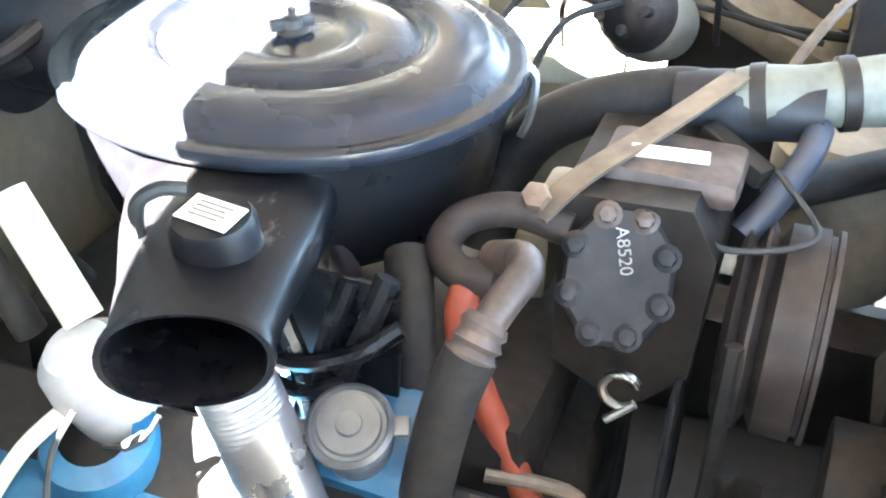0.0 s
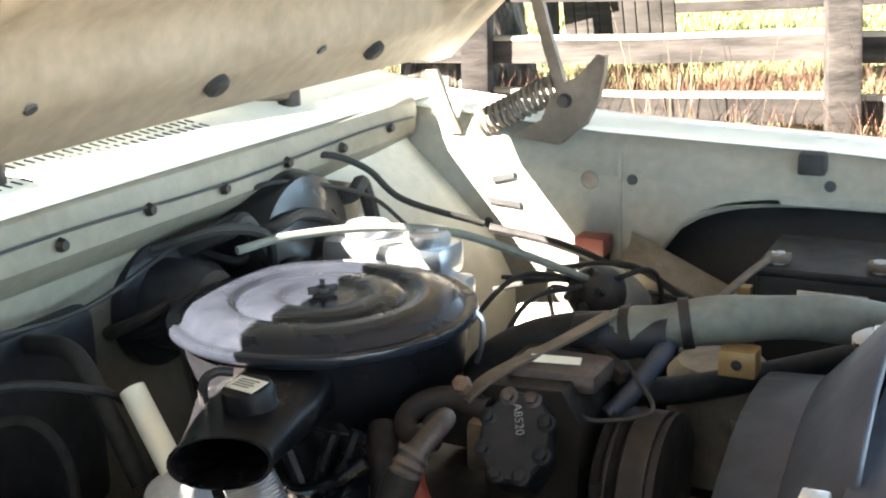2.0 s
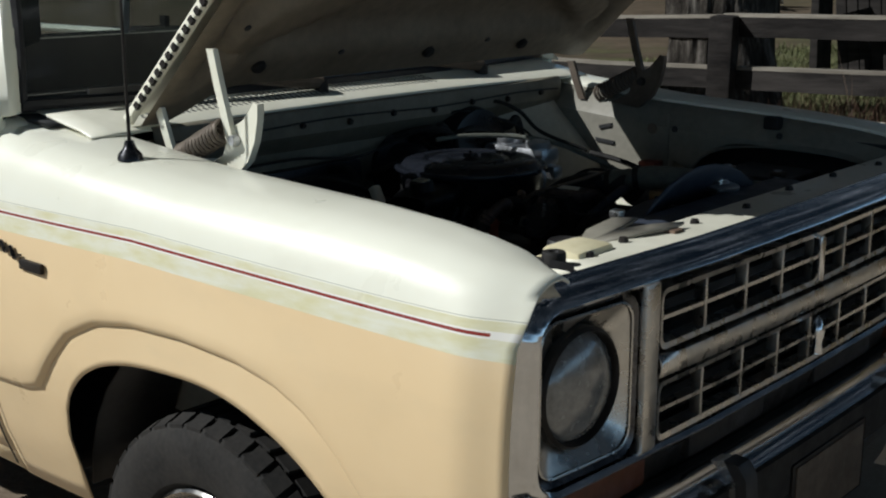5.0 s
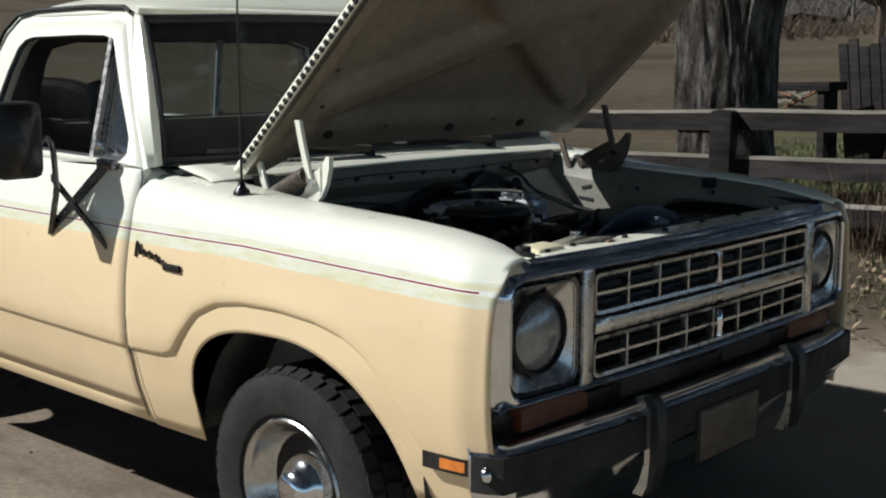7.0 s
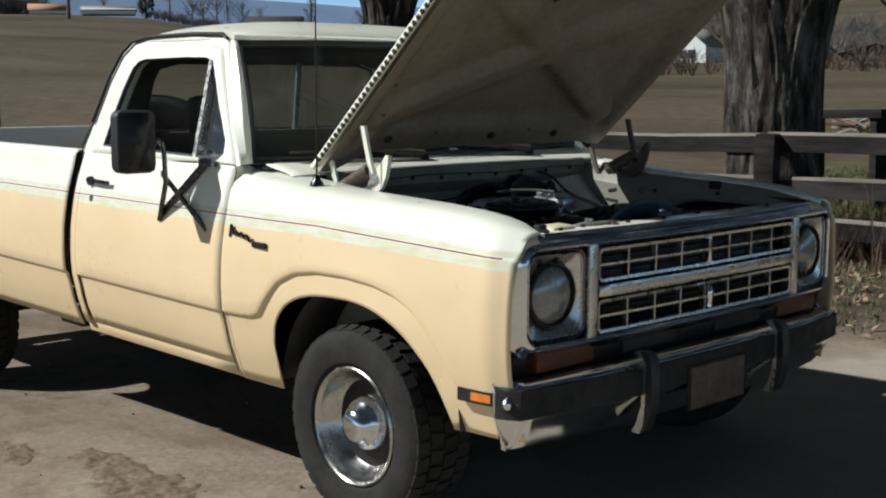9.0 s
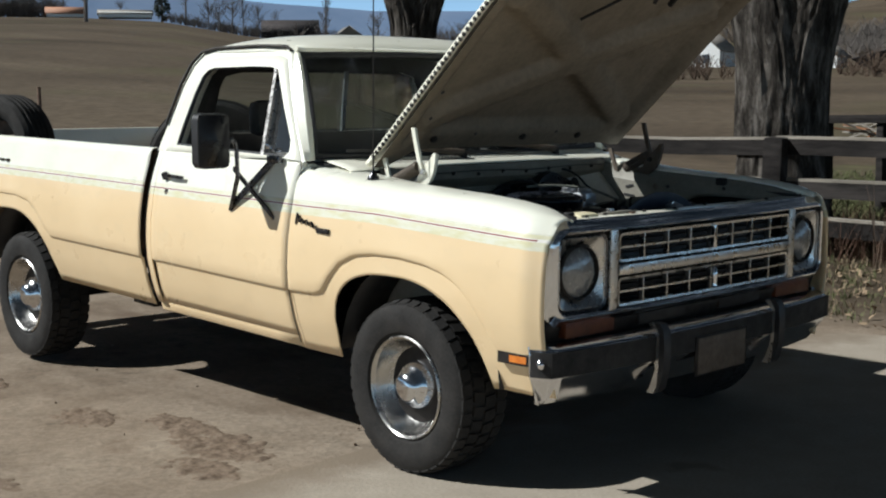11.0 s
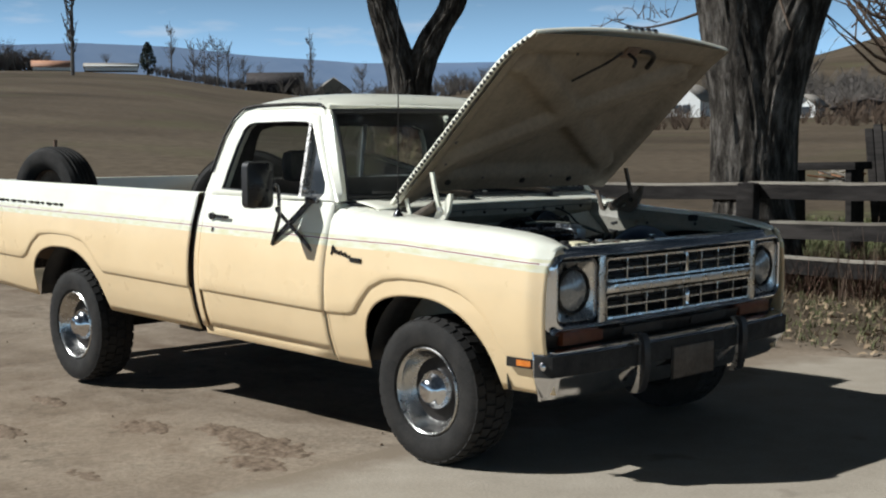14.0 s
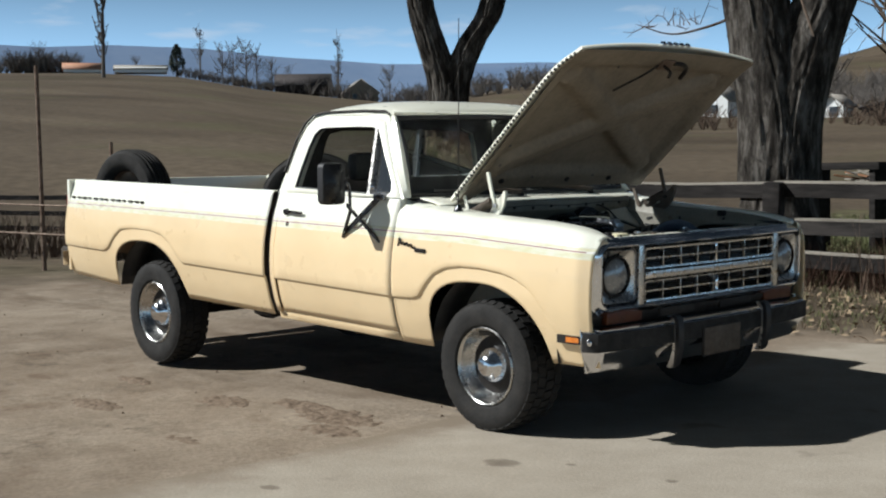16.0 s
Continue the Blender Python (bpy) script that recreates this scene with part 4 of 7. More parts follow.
# ---- wheels ----
def tyre_mesh(r=0.346, w=0.115, seed=0):
    """Tyre round the y axis, outer face towards -y."""
    m = Mesh()
    k = r / 0.352
    prof = [(0.205, -w * 0.80), (0.222, -w * 0.98), (0.26, -w * 1.08), (0.30, -w * 1.06), (0.327, -w * 0.97), (0.338, -w * 0.90), (0.339, -w * 0.6), (0.340, 0), (0.339, w * 0.6), (0.338, w * 0.90), (0.327, w * 0.97), (0.30, w * 1.06), (0.26, w * 1.08), (0.222, w * 0.98), (0.205, w * 0.80)]
    turn = pose(0, 0, 0, -90)
    m.lathe([(a * k, b) for a, b in prof], turn, 56)
    return m.data("tyre", TYRE, 30)


def tread_mesh(r=0.346, w=0.115):
    """Rows of tread blocks round the tyre."""
    m, k, turn = Mesh(), r / 0.352, pose(0, 0, 0, -90)
    n = 38
    for i in range(n):
        a = 2 * math.pi * i / n
        for row, (c0, c1, off) in enumerate(((-0.95, -0.62, 0.0), (-0.54, -0.10, 0.5), (-0.04, 0.40, 0.0), (0.46, 0.98, 0.5))):
            aa = a + off * 2 * math.pi / n
            da = 0.062 if row in (0, 3) else 0.055
            sk = 0.02 if row % 2 else -0.02
            pts = []
            for rr in (0.332, 0.3495):
                for ang, c in ((aa - da, c0), (aa + da, c0), (aa + da + sk, c1), (aa - da + sk, c1)):
                    rad = (rr - (0.012 if abs(c) > 0.9 else 0)) * k
                    pts.append(turn @ Vector((rad * math.cos(ang), rad * math.sin(ang), c * w)))
            m.add(pts, [(0, 1, 2, 3), (4, 7, 6, 5), (0, 4, 5, 1), (1, 5, 6, 2), (2, 6, 7, 3), (3, 7, 4, 0)])
    return m.data("tread", TYRE, 30)


TREAD_DATA = tread_mesh()
TYRE_DATA = tyre_mesh()
RIM_PROFILE = [(r * 0.945, o) for r, o in [(0.212, -0.098), (0.217, -0.106), (0.211, -0.111), (0.202, -0.106), (0.197, -0.094), (0.190, -0.080), (0.172, -0.052), (0.156, -0.034), (0.142, -0.026), (0.120, -0.024), (0.104, -0.026)]]
RIM_DATA = Mesh().lathe(RIM_PROFILE, pose(0, 0, 0, -90), 48).data("rim", DISH, 60)
CAP_DATA = Mesh().lathe([(0.100, -0.026), (0.098, -0.040), (0.090, -0.062), (0.078, -0.078), (0.066, -0.086), (0.060, -0.100), (0.050, -0.112), (0.030, -0.120), (0.0005, -0.122)], pose(0, 0, 0, -90), 40).data("hub_cap", CHROME)
DRUM_DATA = Mesh().lathe([(0.20, 0.11), (0.20, -0.03), (0.12, -0.04), (0.0005, -0.04)], pose(0, 0, 0, -90), 32).data("brake_drum", DARK_METAL)
for x, y, z, size, rz in ((0.038, -0.835, 0.326, 0.952, 0), (-3.185, -0.845, 0.253, 1.03, 0), (0.038, 0.835, 0.326, 0.952, 180), (-3.185, 0.845, 0.253, 1.03, 180)):
    wh = new("wheel")
    wh.parent = truck
    wh.matrix_local = pose(x, y, z, 0, (x * 40) % 50, rz) @ Matrix.Diagonal((size, 1, size, 1))
    tagged(part("tread", TREAD_DATA, None, part("tyre", TYRE_DATA, None, wh)), kind="stuff")
    part("rim", RIM_DATA, None, wh)
    part("hub_cap", CAP_DATA, None, wh)
    part("brake_drum", DRUM_DATA, None, wh)

# ---- chassis ----
both("frame_rail", Mesh().box((-4.42, -0.46, 0.42), (0.70, -0.38, 0.56), 0.008), DARK_METAL, truck)
for x, z in ((0.038, 0.326), (-3.185, 0.253)):
    part("axle", Mesh().rod((x, -0.74, z), (x, 0.74, z), 0.045), DARK_METAL, truck)
part("differential", Mesh().lathe([(0.001, -0.14), (0.08, -0.12), (0.13, -0.04), (0.13, 0.04), (0.08, 0.12), (0.001, 0.14)], Matrix.Translation((-3.185, 0, 0.25)) @ pose(0, 0, 0, 0, 90), 20), DARK_METAL, truck)
part("driveshaft", Mesh().rod((-3.2, 0, 0.28), (-0.9, 0, 0.46), 0.035), DARK_METAL, truck)
part("exhaust_pipe", Mesh().tube(curve([(-0.5, 0.32, 0.40), (-1.6, 0.34, 0.36), (-2.6, 0.34, 0.38), (-3.2, 0.5, 0.56), (-4.0, 0.6, 0.42), (-4.4, 0.62, 0.40)]), 0.028), RUST, truck)
part("fuel_tank", Mesh().box((-2.5, 0.40, 0.38), (-1.75, 0.80, 0.60), 0.04), DARK_METAL, truck)
both("leaf_spring", Mesh().tube(curve([(-4.0, -0.52, 0.47), (-3.6, -0.52, 0.33), (-3.3, -0.52, 0.29), (-3.0, -0.52, 0.33), (-2.6, -0.52, 0.46)]), 0.03, 8), DARK_METAL, truck)
both("step_bracket", Mesh().box((-2.05, -0.90, 0.36), (-1.85, -0.74, 0.42), 0.01), DARK_METAL, truck)
# dark inner wheel housings
for cx, a, z in ((0.045, 0.42, 0.395), (-3.21, 0.53, 0.39)):
    hs = Mesh().grid([[(cx + (a + 0.02) * math.cos(t), y, z + 0.40 * math.sin(t)) for t in xs(0, math.pi, 0.2)] for y in (-0.895, -0.70)])
    both("wheel_housing", hs, DASH, truck, solid=0.004)
    if cx < -1:
        side = Mesh().add([(cx + (a + 0.02) * math.cos(t), -0.70, z + 0.40 * math.sin(t)) for t in xs(0, math.pi, 0.2)], [tuple(range(len(xs(0, math.pi, 0.2))))])
        both("housing_wall", side, DASH, truck, solid=0.004)
# added unseen sheet that keeps light out of the bay from below
part("bay_light_block", Mesh().box((-0.45, -0.70, 0.40), (0.60, 0.70, 0.42)), DASH, truck)

# ---- hood and cowl ----
HOOD_ANGLE = -42.6
HINGE = (-0.348, 0.0, 1.196)
hood_pose = pose(*HINGE, 0, HOOD_ANGLE, 0)
hood = new("hood")
hood.parent = truck
hood.matrix_local = hood_pose
HL, HW = 1.045, 0.742


def rear_tab(v):
    """The hood's rear corners reach down past its cut-back middle."""
    return (0.108 if v < 0 else 0.02) * smooth(0.74, 0.92, abs(v))


def hood_skin(u, v):
    """u along from the rear edge, v across from -1 to 1, in the closed hood's own frame."""
    x = HL * u + 0.03 * (1 - v * v) * u - rear_tab(v) * (1 - u)
    y = v * (HW - 0.03 * smooth(0.75, 1.0, u))
    z = 0.030 * (1 - abs(v) ** 2.5) - 0.03 * smooth(0.8, 1.0, u) ** 2 + 0.006 * smooth(0.30, 0.34, abs(v)) * (1 - smooth(0.94, 1.0, u))
    return Vector((x, y, z))


skin = Mesh().grid([[hood_skin(u, v) for v in xs(-1, 1, 0.05)] for u in xs(0, 1, 0.04)])
part("hood_skin", skin, CREAM, hood, "cream outer hood panel", solid=0.004)
# folded edges
rim = []
for u in xs(0, 1, 0.02):
    rim.append(hood_skin(u, -1))
for v in xs(-1, 1, 0.05)[1:]:
    rim.append(hood_skin(1, v))
for u in xs(1, 0, 0.02)[1:]:
    rim.append(hood_skin(u, 1))
mid = Vector((HL / 2, 0, 0))
flange = Mesh().grid([[p for p in rim], [p + Vector((0, 0, -0.014)) for p in rim], [p + Vector((0, 0, -0.022)) + Vector((0, -math.copysign(0.012, p.y) if abs(p.y) > 0.68 else 0, 0)) for p in rim]])
part("hood_flange", flange, CREAM, hood, solid=0.003)


def inner_depth(x, y):
    """Relief of the stamped inner panel: an X of raised ribs with sunk fields."""
    u, v = x / HL, y / HW
    d = 0.0
    for a, b in (((0.16, -0.80), (0.80, 0.78)), ((0.16, 0.80), (0.80, -0.78))):
        ax, ay, bx, by = a[0] * HL, a[1] * HW, b[0] * HL, b[1] * HW
        ll = math.hypot(bx - ax, by - ay)
        t = ((x - ax) * (bx - ax) + (y - ay) * (by - ay)) / ll ** 2
        dist = abs((x - ax) * (by - ay) - (y - ay) * (bx - ax)) / ll
        d = max(d, (1 - smooth(0.048, 0.066, dist)) * (1 if -0.02 < t < 1.02 else 0))
    edge = max(1 - smooth(0.07, 0.11, HW - abs(y)), 1 - smooth(0.10, 0.15, x), 1 - smooth(0.12, 0.17, HL - x))
    return max(d, edge)


inner_rows = []
for x in xs(0.012, HL - 0.006, 0.022):
    inner_rows.append([(x - rear_tab(y / HW) * (1 - x / HL) + 0.03 * (1 - (y / HW) ** 2) * x / HL, y, 0.004 - 0.040 * inner_depth(x, y) - 0.02 * smooth(0.8, 1.0, x / HL) ** 2 + 0.006) for y in xs(-HW + 0.016, HW - 0.016, 0.022)])
inner = part("hood_inner_panel", Mesh().grid(inner_rows), UNDER_HOOD, hood, "stamped inner hood panel, cream darkened with painted shade", angle=60)
for y in (-0.52, 0.0, 0.36):
    part("hood_bumper_pad", Mesh().lathe([(0.016, 0), (0.016, -0.012), (0.011, -0.016), (0.0005, -0.016)], Matrix.Translation((0.075, y, -0.026)), 14), RUBBER, inner)
for x, y in ((0.10, -0.30), (0.10, 0.2), (0.93, -0.33), (0.2, -0.62), (0.35, -0.66)):
    part("panel_hole", Mesh().lathe([(0.008, -0.0305), (0.007, -0.033), (0.0005, -0.033)], Matrix.Translation((x, y, 0)), 12), DASH, inner)
latch = part("hood_latch", Mesh().box((0.94, -0.05, -0.05), (1.01, 0.05, -0.025), 0.008), RUST, hood)
part("latch_rod", Mesh().tube(curve([(0.99, 0.05, -0.045), (0.985, 0.13, -0.045), (0.95, 0.20, -0.04), (0.88, 0.22, -0.035)]), 0.012, 8), DARK_METAL, latch)
part("latch_hook", Mesh().tube(curve([(0.97, -0.02, -0.04), (0.98, -0.02, -0.10), (0.95, -0.02, -0.115)]), 0.008, 8), DARK_METAL, latch)
part("safety_rod", Mesh().tube(curve([(0.97, -0.06, -0.045), (0.90, -0.12, -0.048), (0.78, -0.25, -0.046)]), 0.006, 8), DARK_METAL, latch)
# short raised letters along the nose, kept as plain bars
for k in range(5):
    y = -0.10 + 0.05 * k
    part("nose_badge_bar", Mesh().box((1.066, y, -0.012), (1.086, y + 0.03, 0.010), 0.003), CHROME, hood)
# saw-tooth edge bead along both sides
for s in (-1, 1):
    teeth = Mesh()
    for k in range(42):
        p = hood_skin((0.05 + k * 0.0232) / HL, s)
        teeth.box((p.x - 0.0062, p.y - 0.004, p.z - 0.021), (p.x + 0.0062, p.y + 0.004, p.z - 0.007))
    part("edge_bead", teeth, DARK_METAL, hood)

# hinges with a coil spring and a strut on each side
for s in (-1, 1):
    y = s * 0.705
    # far hinge, bolt and spring take darker tones for the hood's shade
    hmat = CREAM if s < 0 else FAR_HINGE
    plate = [(-0.215, 1.045), (-0.13, 1.035), (-0.085, 1.07), (-0.064, 1.11), (-0.054, 1.15), (-0.052, 1.178), (-0.066, 1.182), (-0.080, 1.165), (-0.10, 1.145), (-0.122, 1.135), (-0.145, 1.11), (-0.16, 1.075)]
    hinge = part("hood_hinge", Mesh().prism(plate, "y", y - 0.004, y + 0.004), hmat, truck)
    part("hinge_flange", Mesh().strip([(-0.052, y, 1.180), (-0.054, y, 1.15), (-0.064, y, 1.11), (-0.085, y, 1.07), (-0.125, y, 1.038)], (0, 1, 0), 0.016, (1, 0, 0), 0.004), hmat, hinge)
    part("hinge_bolt", Mesh().lathe([(0.0005, -0.012), (0.010, -0.012), (0.012, 0)], Matrix.Translation((-0.118, y - 0.006, 1.108)) @ pose(0, 0, 0, -90), 10), ALU if s < 0 else GRIME, hinge)
    part("hinge_strut", Mesh().strip([(-0.122, y + s * 0.01, 1.10), (-0.155, y + s * 0.01, 1.21), (-0.172, y + s * 0.01, 1.275)], (1, 0, 0), 0.020, (0, 1, 0), 0.012), hmat, hinge)
    part("hinge_rear_link", Mesh().strip([(-0.315, y, 1.045), (-0.335, y, 1.09), (-0.358, y, 1.15)], (1, 0, 0), 0.022, (0, 1, 0), 0.01), hmat, hinge)
    coil = []
    a0, a1 = Vector((-0.135, y + s * 0.015, 1.128)), Vector((-0.272, y + s * 0.015, 1.062))
    for k in range(120):
        t = k / 119
        ang = t * 2 * math.pi * 13
        ax = (a1 - a0).normalized()
        u1 = ax.cross(Vector((0, 1, 0))).normalized()
        coil.append(a0.lerp(a1, t) + (u1 * math.cos(ang) + Vector((0, 1, 0)) * math.sin(ang)) * 0.021)
    part("hinge_spring", Mesh().tube(coil, 0.0045, 5), BRACKET if s < 0 else FAR_HINGE, hinge)

# cowl with air slots, wipers
cowl_rows = [[(x - 0.03 * (y / 0.86) ** 2 * (x < -0.45), y, z - 0.012 * (y / 0.86) ** 2) for y in xs(-0.84, 0.84, 0.06)] for x, z in ((-0.395, 1.109), (-0.402, 1.113), (-0.44, 1.124), (-0.50, 1.138), (-0.56, 1.15))]
cowl = part("cowl_panel", Mesh().grid(cowl_rows), CREAM, truck, "cream cowl panel with air slots", solid=0.005)
SLOT = Mesh().box((-0.007, -0.0016, -0.010), (0.007, 0.0016, 0.0012)).data("slot", DASH)
for k in range(58):
    y = -0.68 + k * 0.0158
    for row in range(3):
        x = -0.448 - 0.021 * row
        z = lerp(((-0.56, 1.15), (-0.50, 1.138), (-0.44, 1.124), (-0.40, 1.112)), x)
        slot = part("cowl_slot", SLOT, None, cowl)
        slot.matrix_local = pose(x, y + 0.005 * (row % 2), z - 0.012 * (y / 0.86) ** 2, 0, 14, 18)
for y0, y1 in ((-0.16, -0.58), (0.44, 0.05)):
    wp = part("wiper", Mesh().tube([(-0.470, y0, 1.148), (-0.50, (y0 + y1) / 2, 1.172), (-0.535, y1, 1.178)], [0.016, 0.012, 0.008], 8), FAR_HINGE, truck)
    part("wiper_pivot", Mesh().lathe([(0.018, -0.02), (0.018, 0.004), (0.010, 0.012), (0.0005, 0.013)], Matrix.Translation((-0.470, y0, 1.145)), 12), DARK_METAL, wp)
    part("wiper_blade", Mesh().strip([(-0.53, y1 + 0.2, 1.165), (-0.555, y1 - 0.16, 1.17)], (0, 0, 1), 0.012, (1, 0, 0), 0.006), BLACK_PLASTIC, wp)
# fender tops behind the hood beside the cowl
COWL_SIDE = ((-0.72, 0.928, 1.126), (-0.66, 0.930, 1.121), (-0.61, 0.932, 1.114), (-0.575, 0.932, 1.098))
both("cowl_side", Mesh().grid([[(x, -w, z - 0.03), (x, -w + 0.012, z - 0.004), (x, -0.90, z + 0.006), (x, -0.86, z + 0.008), (x, -0.80, z + 0.010), (x, -0.755, z - 0.004)] for x, w, z in COWL_SIDE]), PAINT, truck, solid=0.004)

# antenna
ant = part("antenna", Mesh().tube([(-0.235, -0.865, 1.085), (-0.235, -0.865, 1.40), (-0.24, -0.862, 2.05)], [0.0035, 0.003, 0.002], 6), DARK_METAL, truck)
part("antenna_base", Mesh().lathe([(0.024, 0.0), (0.022, 0.010), (0.012, 0.022), (0.008, 0.035), (0.0005, 0.038)], Matrix.Translation((-0.235, -0.865, 1.078)), 14), DARK_CHROME, ant)

# door mirror on its scissor bracket
mir = part("door_mirror", Mesh().prism(dense(rounded_frame(-1.235, -1.085, 1.095, 1.318, 0.03, 4), 1), "x", -0.93, -0.885), BLACK_PLASTIC, truck, "tall dark mirror head on a chrome tripod")
part("mirror_back", Mesh().grid([[(-0.885 + 0.03 * (1 - (a / 0.07) ** 2) * (1 - b * b), -1.16 + a, 1.206 + 0.104 * b) for a in xs(-0.07, 0.07, 0.02)] for b in xs(-1, 1, 0.2)]), BLACK_PAINT, mir)
part("mirror_glass", Mesh().prism(rounded_frame(-1.225, -1.095, 1.105, 1.308, 0.025, 4), "x", -0.9335, -0.9315), MIRROR, mir)
A, T = (-0.905, -1.035, 1.055), (-0.895, -1.09, 1.19)
part("mirror_arm", Mesh().tube(curve([T, (-0.895, -1.07, 1.21), (-0.90, -1.045, 1.18), A], 5), 0.009, 8), DARK_CHROME, mir)
part("bracket_leg", Mesh().strip([A, (-1.015, -1.0, 0.905)], (1, 0, 0), 0.02, (0, 1, 0), 0.01), DARK_CHROME, mir)
part("bracket_leg", Mesh().strip([(-0.955, -1.02, 1.085), (-0.70, -0.995, 0.895)], (0, 0, 1), 0.02, (0, 1, 0), 0.01), DARK_CHROME, mir)
part("bracket_leg", Mesh().strip([(-1.01, -1.0, 0.92), (-0.755, -0.955, 1.135)], (0, 0, 1), 0.03, (0, 1, 0), 0.014), DARK_CHROME, mir)
part("bracket_foot", Mesh().box((-0.80, -0.965, 1.118), (-0.715, -0.94, 1.148), 0.006), DARK_CHROME, mir)

# ---- engine bay ----
def turned(x, y, z, rx=0, ry=0, rz=0):
    return pose(x, y, z, rx, ry, rz)


# firewall, corner panels and inner fender aprons
# top rows cover the cowl's front face, painted dark for its shade
fw = Mesh().grid([[(x, y, z) for y in xs(-0.70, 0.70, 0.1)] for x, z in ((-0.398, 1.106), (-0.390, 1.100), (-0.387, 1.08), (-0.391, 1.045), (-0.41, 1.025), (-0.45, 1.0), (-0.462, 0.95), (-0.462, 0.80), (-0.45, 0.60), (-0.50, 0.42))])
firewall = part("firewall", fw, FIREWALL, truck, "dusty firewall behind the engine, with shade painted in", solid=0.004)
for k in range(9):
    y = -0.60 + 0.15 * k
    part("cowl_bolt", Mesh().lathe([(0.0005, 0.008), (0.006, 0.008), (0.009, 0.0)], turned(-0.386, y, 1.068 - 0.006 * (k % 2), 0, 90), 8), DARK_METAL, firewall)
seam_line = Mesh().tube([(-0.3845, y, 1.072 - 0.004 * math.sin(y * 9)) for y in xs(-0.68, 0.68, 0.04)], 0.0022, 5)
part("cowl_seam", seam_line, DASH, firewall)


def apron_mesh():
    """Inner fender panel with the wheel housing opening, right-hand side."""
    rows = []
    for x in xs(-0.46, 0.62, 0.03):
        u = abs(x - 0.33) / 0.29
        zb = 0.80 + 0.165 * (1 - u ** 3.0) ** (1 / 3.0) if u < 1 else 0.50
        zt = lerp(FENDER_TOP, x) - 0.012
        col = [(x, -0.688, zb), (x, -0.685, zb + 0.012)] + [(x, -0.685, zb + (zt - 0.06 - zb) * k / 4) for k in (1, 2, 3, 4)] + [(x, -0.70, zt - 0.04), (x, -0.72, zt - 0.02), (x, -0.742, zt)]
        rows.append(col)
    return Mesh().grid(rows)


ap_r, ap_l = both("inner_apron", apron_mesh(), APRON, truck, "dusty inner fender panel with shade painted into its cream", solid=0.004)
liner = Mesh().grid([[(0.33 + 0.31 * math.cos(t), y, 0.78 + 0.19 * math.sin(t)) for t in xs(0, math.pi, 0.2)] for y in (-0.725, -0.715)])
liner.add([(x, -0.718, z) for x, z in ((0.0, 0.45), (0.66, 0.45), (0.66, 1.0), (0.0, 1.0))], [(0, 1, 2, 3)])
both("wheel_liner", liner, BLACK_PLASTIC, truck, solid=0.004)
for x, z in ((0.0, 0.99), (0.30, 1.0), (-0.25, 0.9), (0.02, 0.86)):
    part("apron_hole", Mesh().lathe([(0.009, 0.0), (0.008, 0.003), (0.0005, 0.003)], turned(x, 0.684, z, 90), 10), DASH, ap_l)
part("apron_dent", Mesh().lathe([(0.016, 0.0), (0.012, 0.003), (0.0005, 0.001)], turned(-0.07, 0.684, 0.985, 90), 12), BRACKET, ap_l)
part("apron_weld_line", Mesh().strip([(-0.02, 0.683, 0.70), (-0.02, 0.683, 1.03)], (1, 0, 0), 0.006, (0, 1, 0), 0.003), APRON, ap_l)
for s in (-1, 1):
    cor = Mesh().grid([[(-0.462 + 0.26 * t * w, s * (0.44 + 0.243 * (t ** 1.5)) if w > 0.05 else s * (0.44 + 0.243 * t), z) for t in xs(0, 1, 0.1)]
                       for z, w in ((0.50, 1.0), (0.80, 1.0), (0.88, 0.85), (0.96, 0.55), (1.02, 0.30), (1.06, 0.16), (1.075, 0.12))])
    part("corner_panel", cor, CORNER, truck, solid=0.004)
part("fender_pad", Mesh().box((0.25, 0.69, 1.012), (0.29, 0.725, 1.045), 0.006), RUBBER, ap_l)
part("fender_pad", Mesh().lathe([(0.019, 0), (0.019, 0.03), (0.017, 0.034), (0.008, 0.034), (0.006, 0.03), (0.0005, 0.03)], turned(0.612, -0.70, 0.975), 16), RUBBER, ap_r)
part("relay", Mesh().box((-0.08, 0.635, 0.872), (-0.03, 0.682, 0.902), 0.004), BRICK_RED, ap_l)
part("relay_base", Mesh().box((-0.075, 0.64, 0.83), (-0.035, 0.684, 0.872), 0.004), DARK_METAL, ap_l)
for x0, z0, x1, z1 in ((-0.24, 0.975, -0.20, 0.985), (-0.25, 0.94, -0.19, 0.935)):
    part("apron_slot", Mesh().strip([(x0, 0.682, z0), (x1, 0.682, z1)], (0, 0, 1), 0.010, (0, 1, 0), 0.004), DASH, ap_l)

# radiator support, radiator, fan shroud
sup = Mesh().grid([[(x - (0.026 * (y / 0.73) ** 2 if x > 0.645 else 0), y, z) for y in xs(-0.735, 0.735, 0.1)] for x, z in ((0.575, 0.93), (0.577, 0.978), (0.585, 0.985), (0.64, 0.988), (0.687, 0.987), (0.688, 0.96))])
support = part("radiator_support", sup, CREAM, truck, "cream painted radiator support panel", solid=0.004)
for y in (-0.62, -0.50, -0.37, -0.30, -0.12, 0.1, 0.3, 0.5):
    part("support_bolt", Mesh().lathe([(0.0005, 0.008), (0.007, 0.008), (0.009, 0)], turned(0.618 + 0.012 * math.sin(y * 40), y, 0.987), 8), DARK_METAL, support)
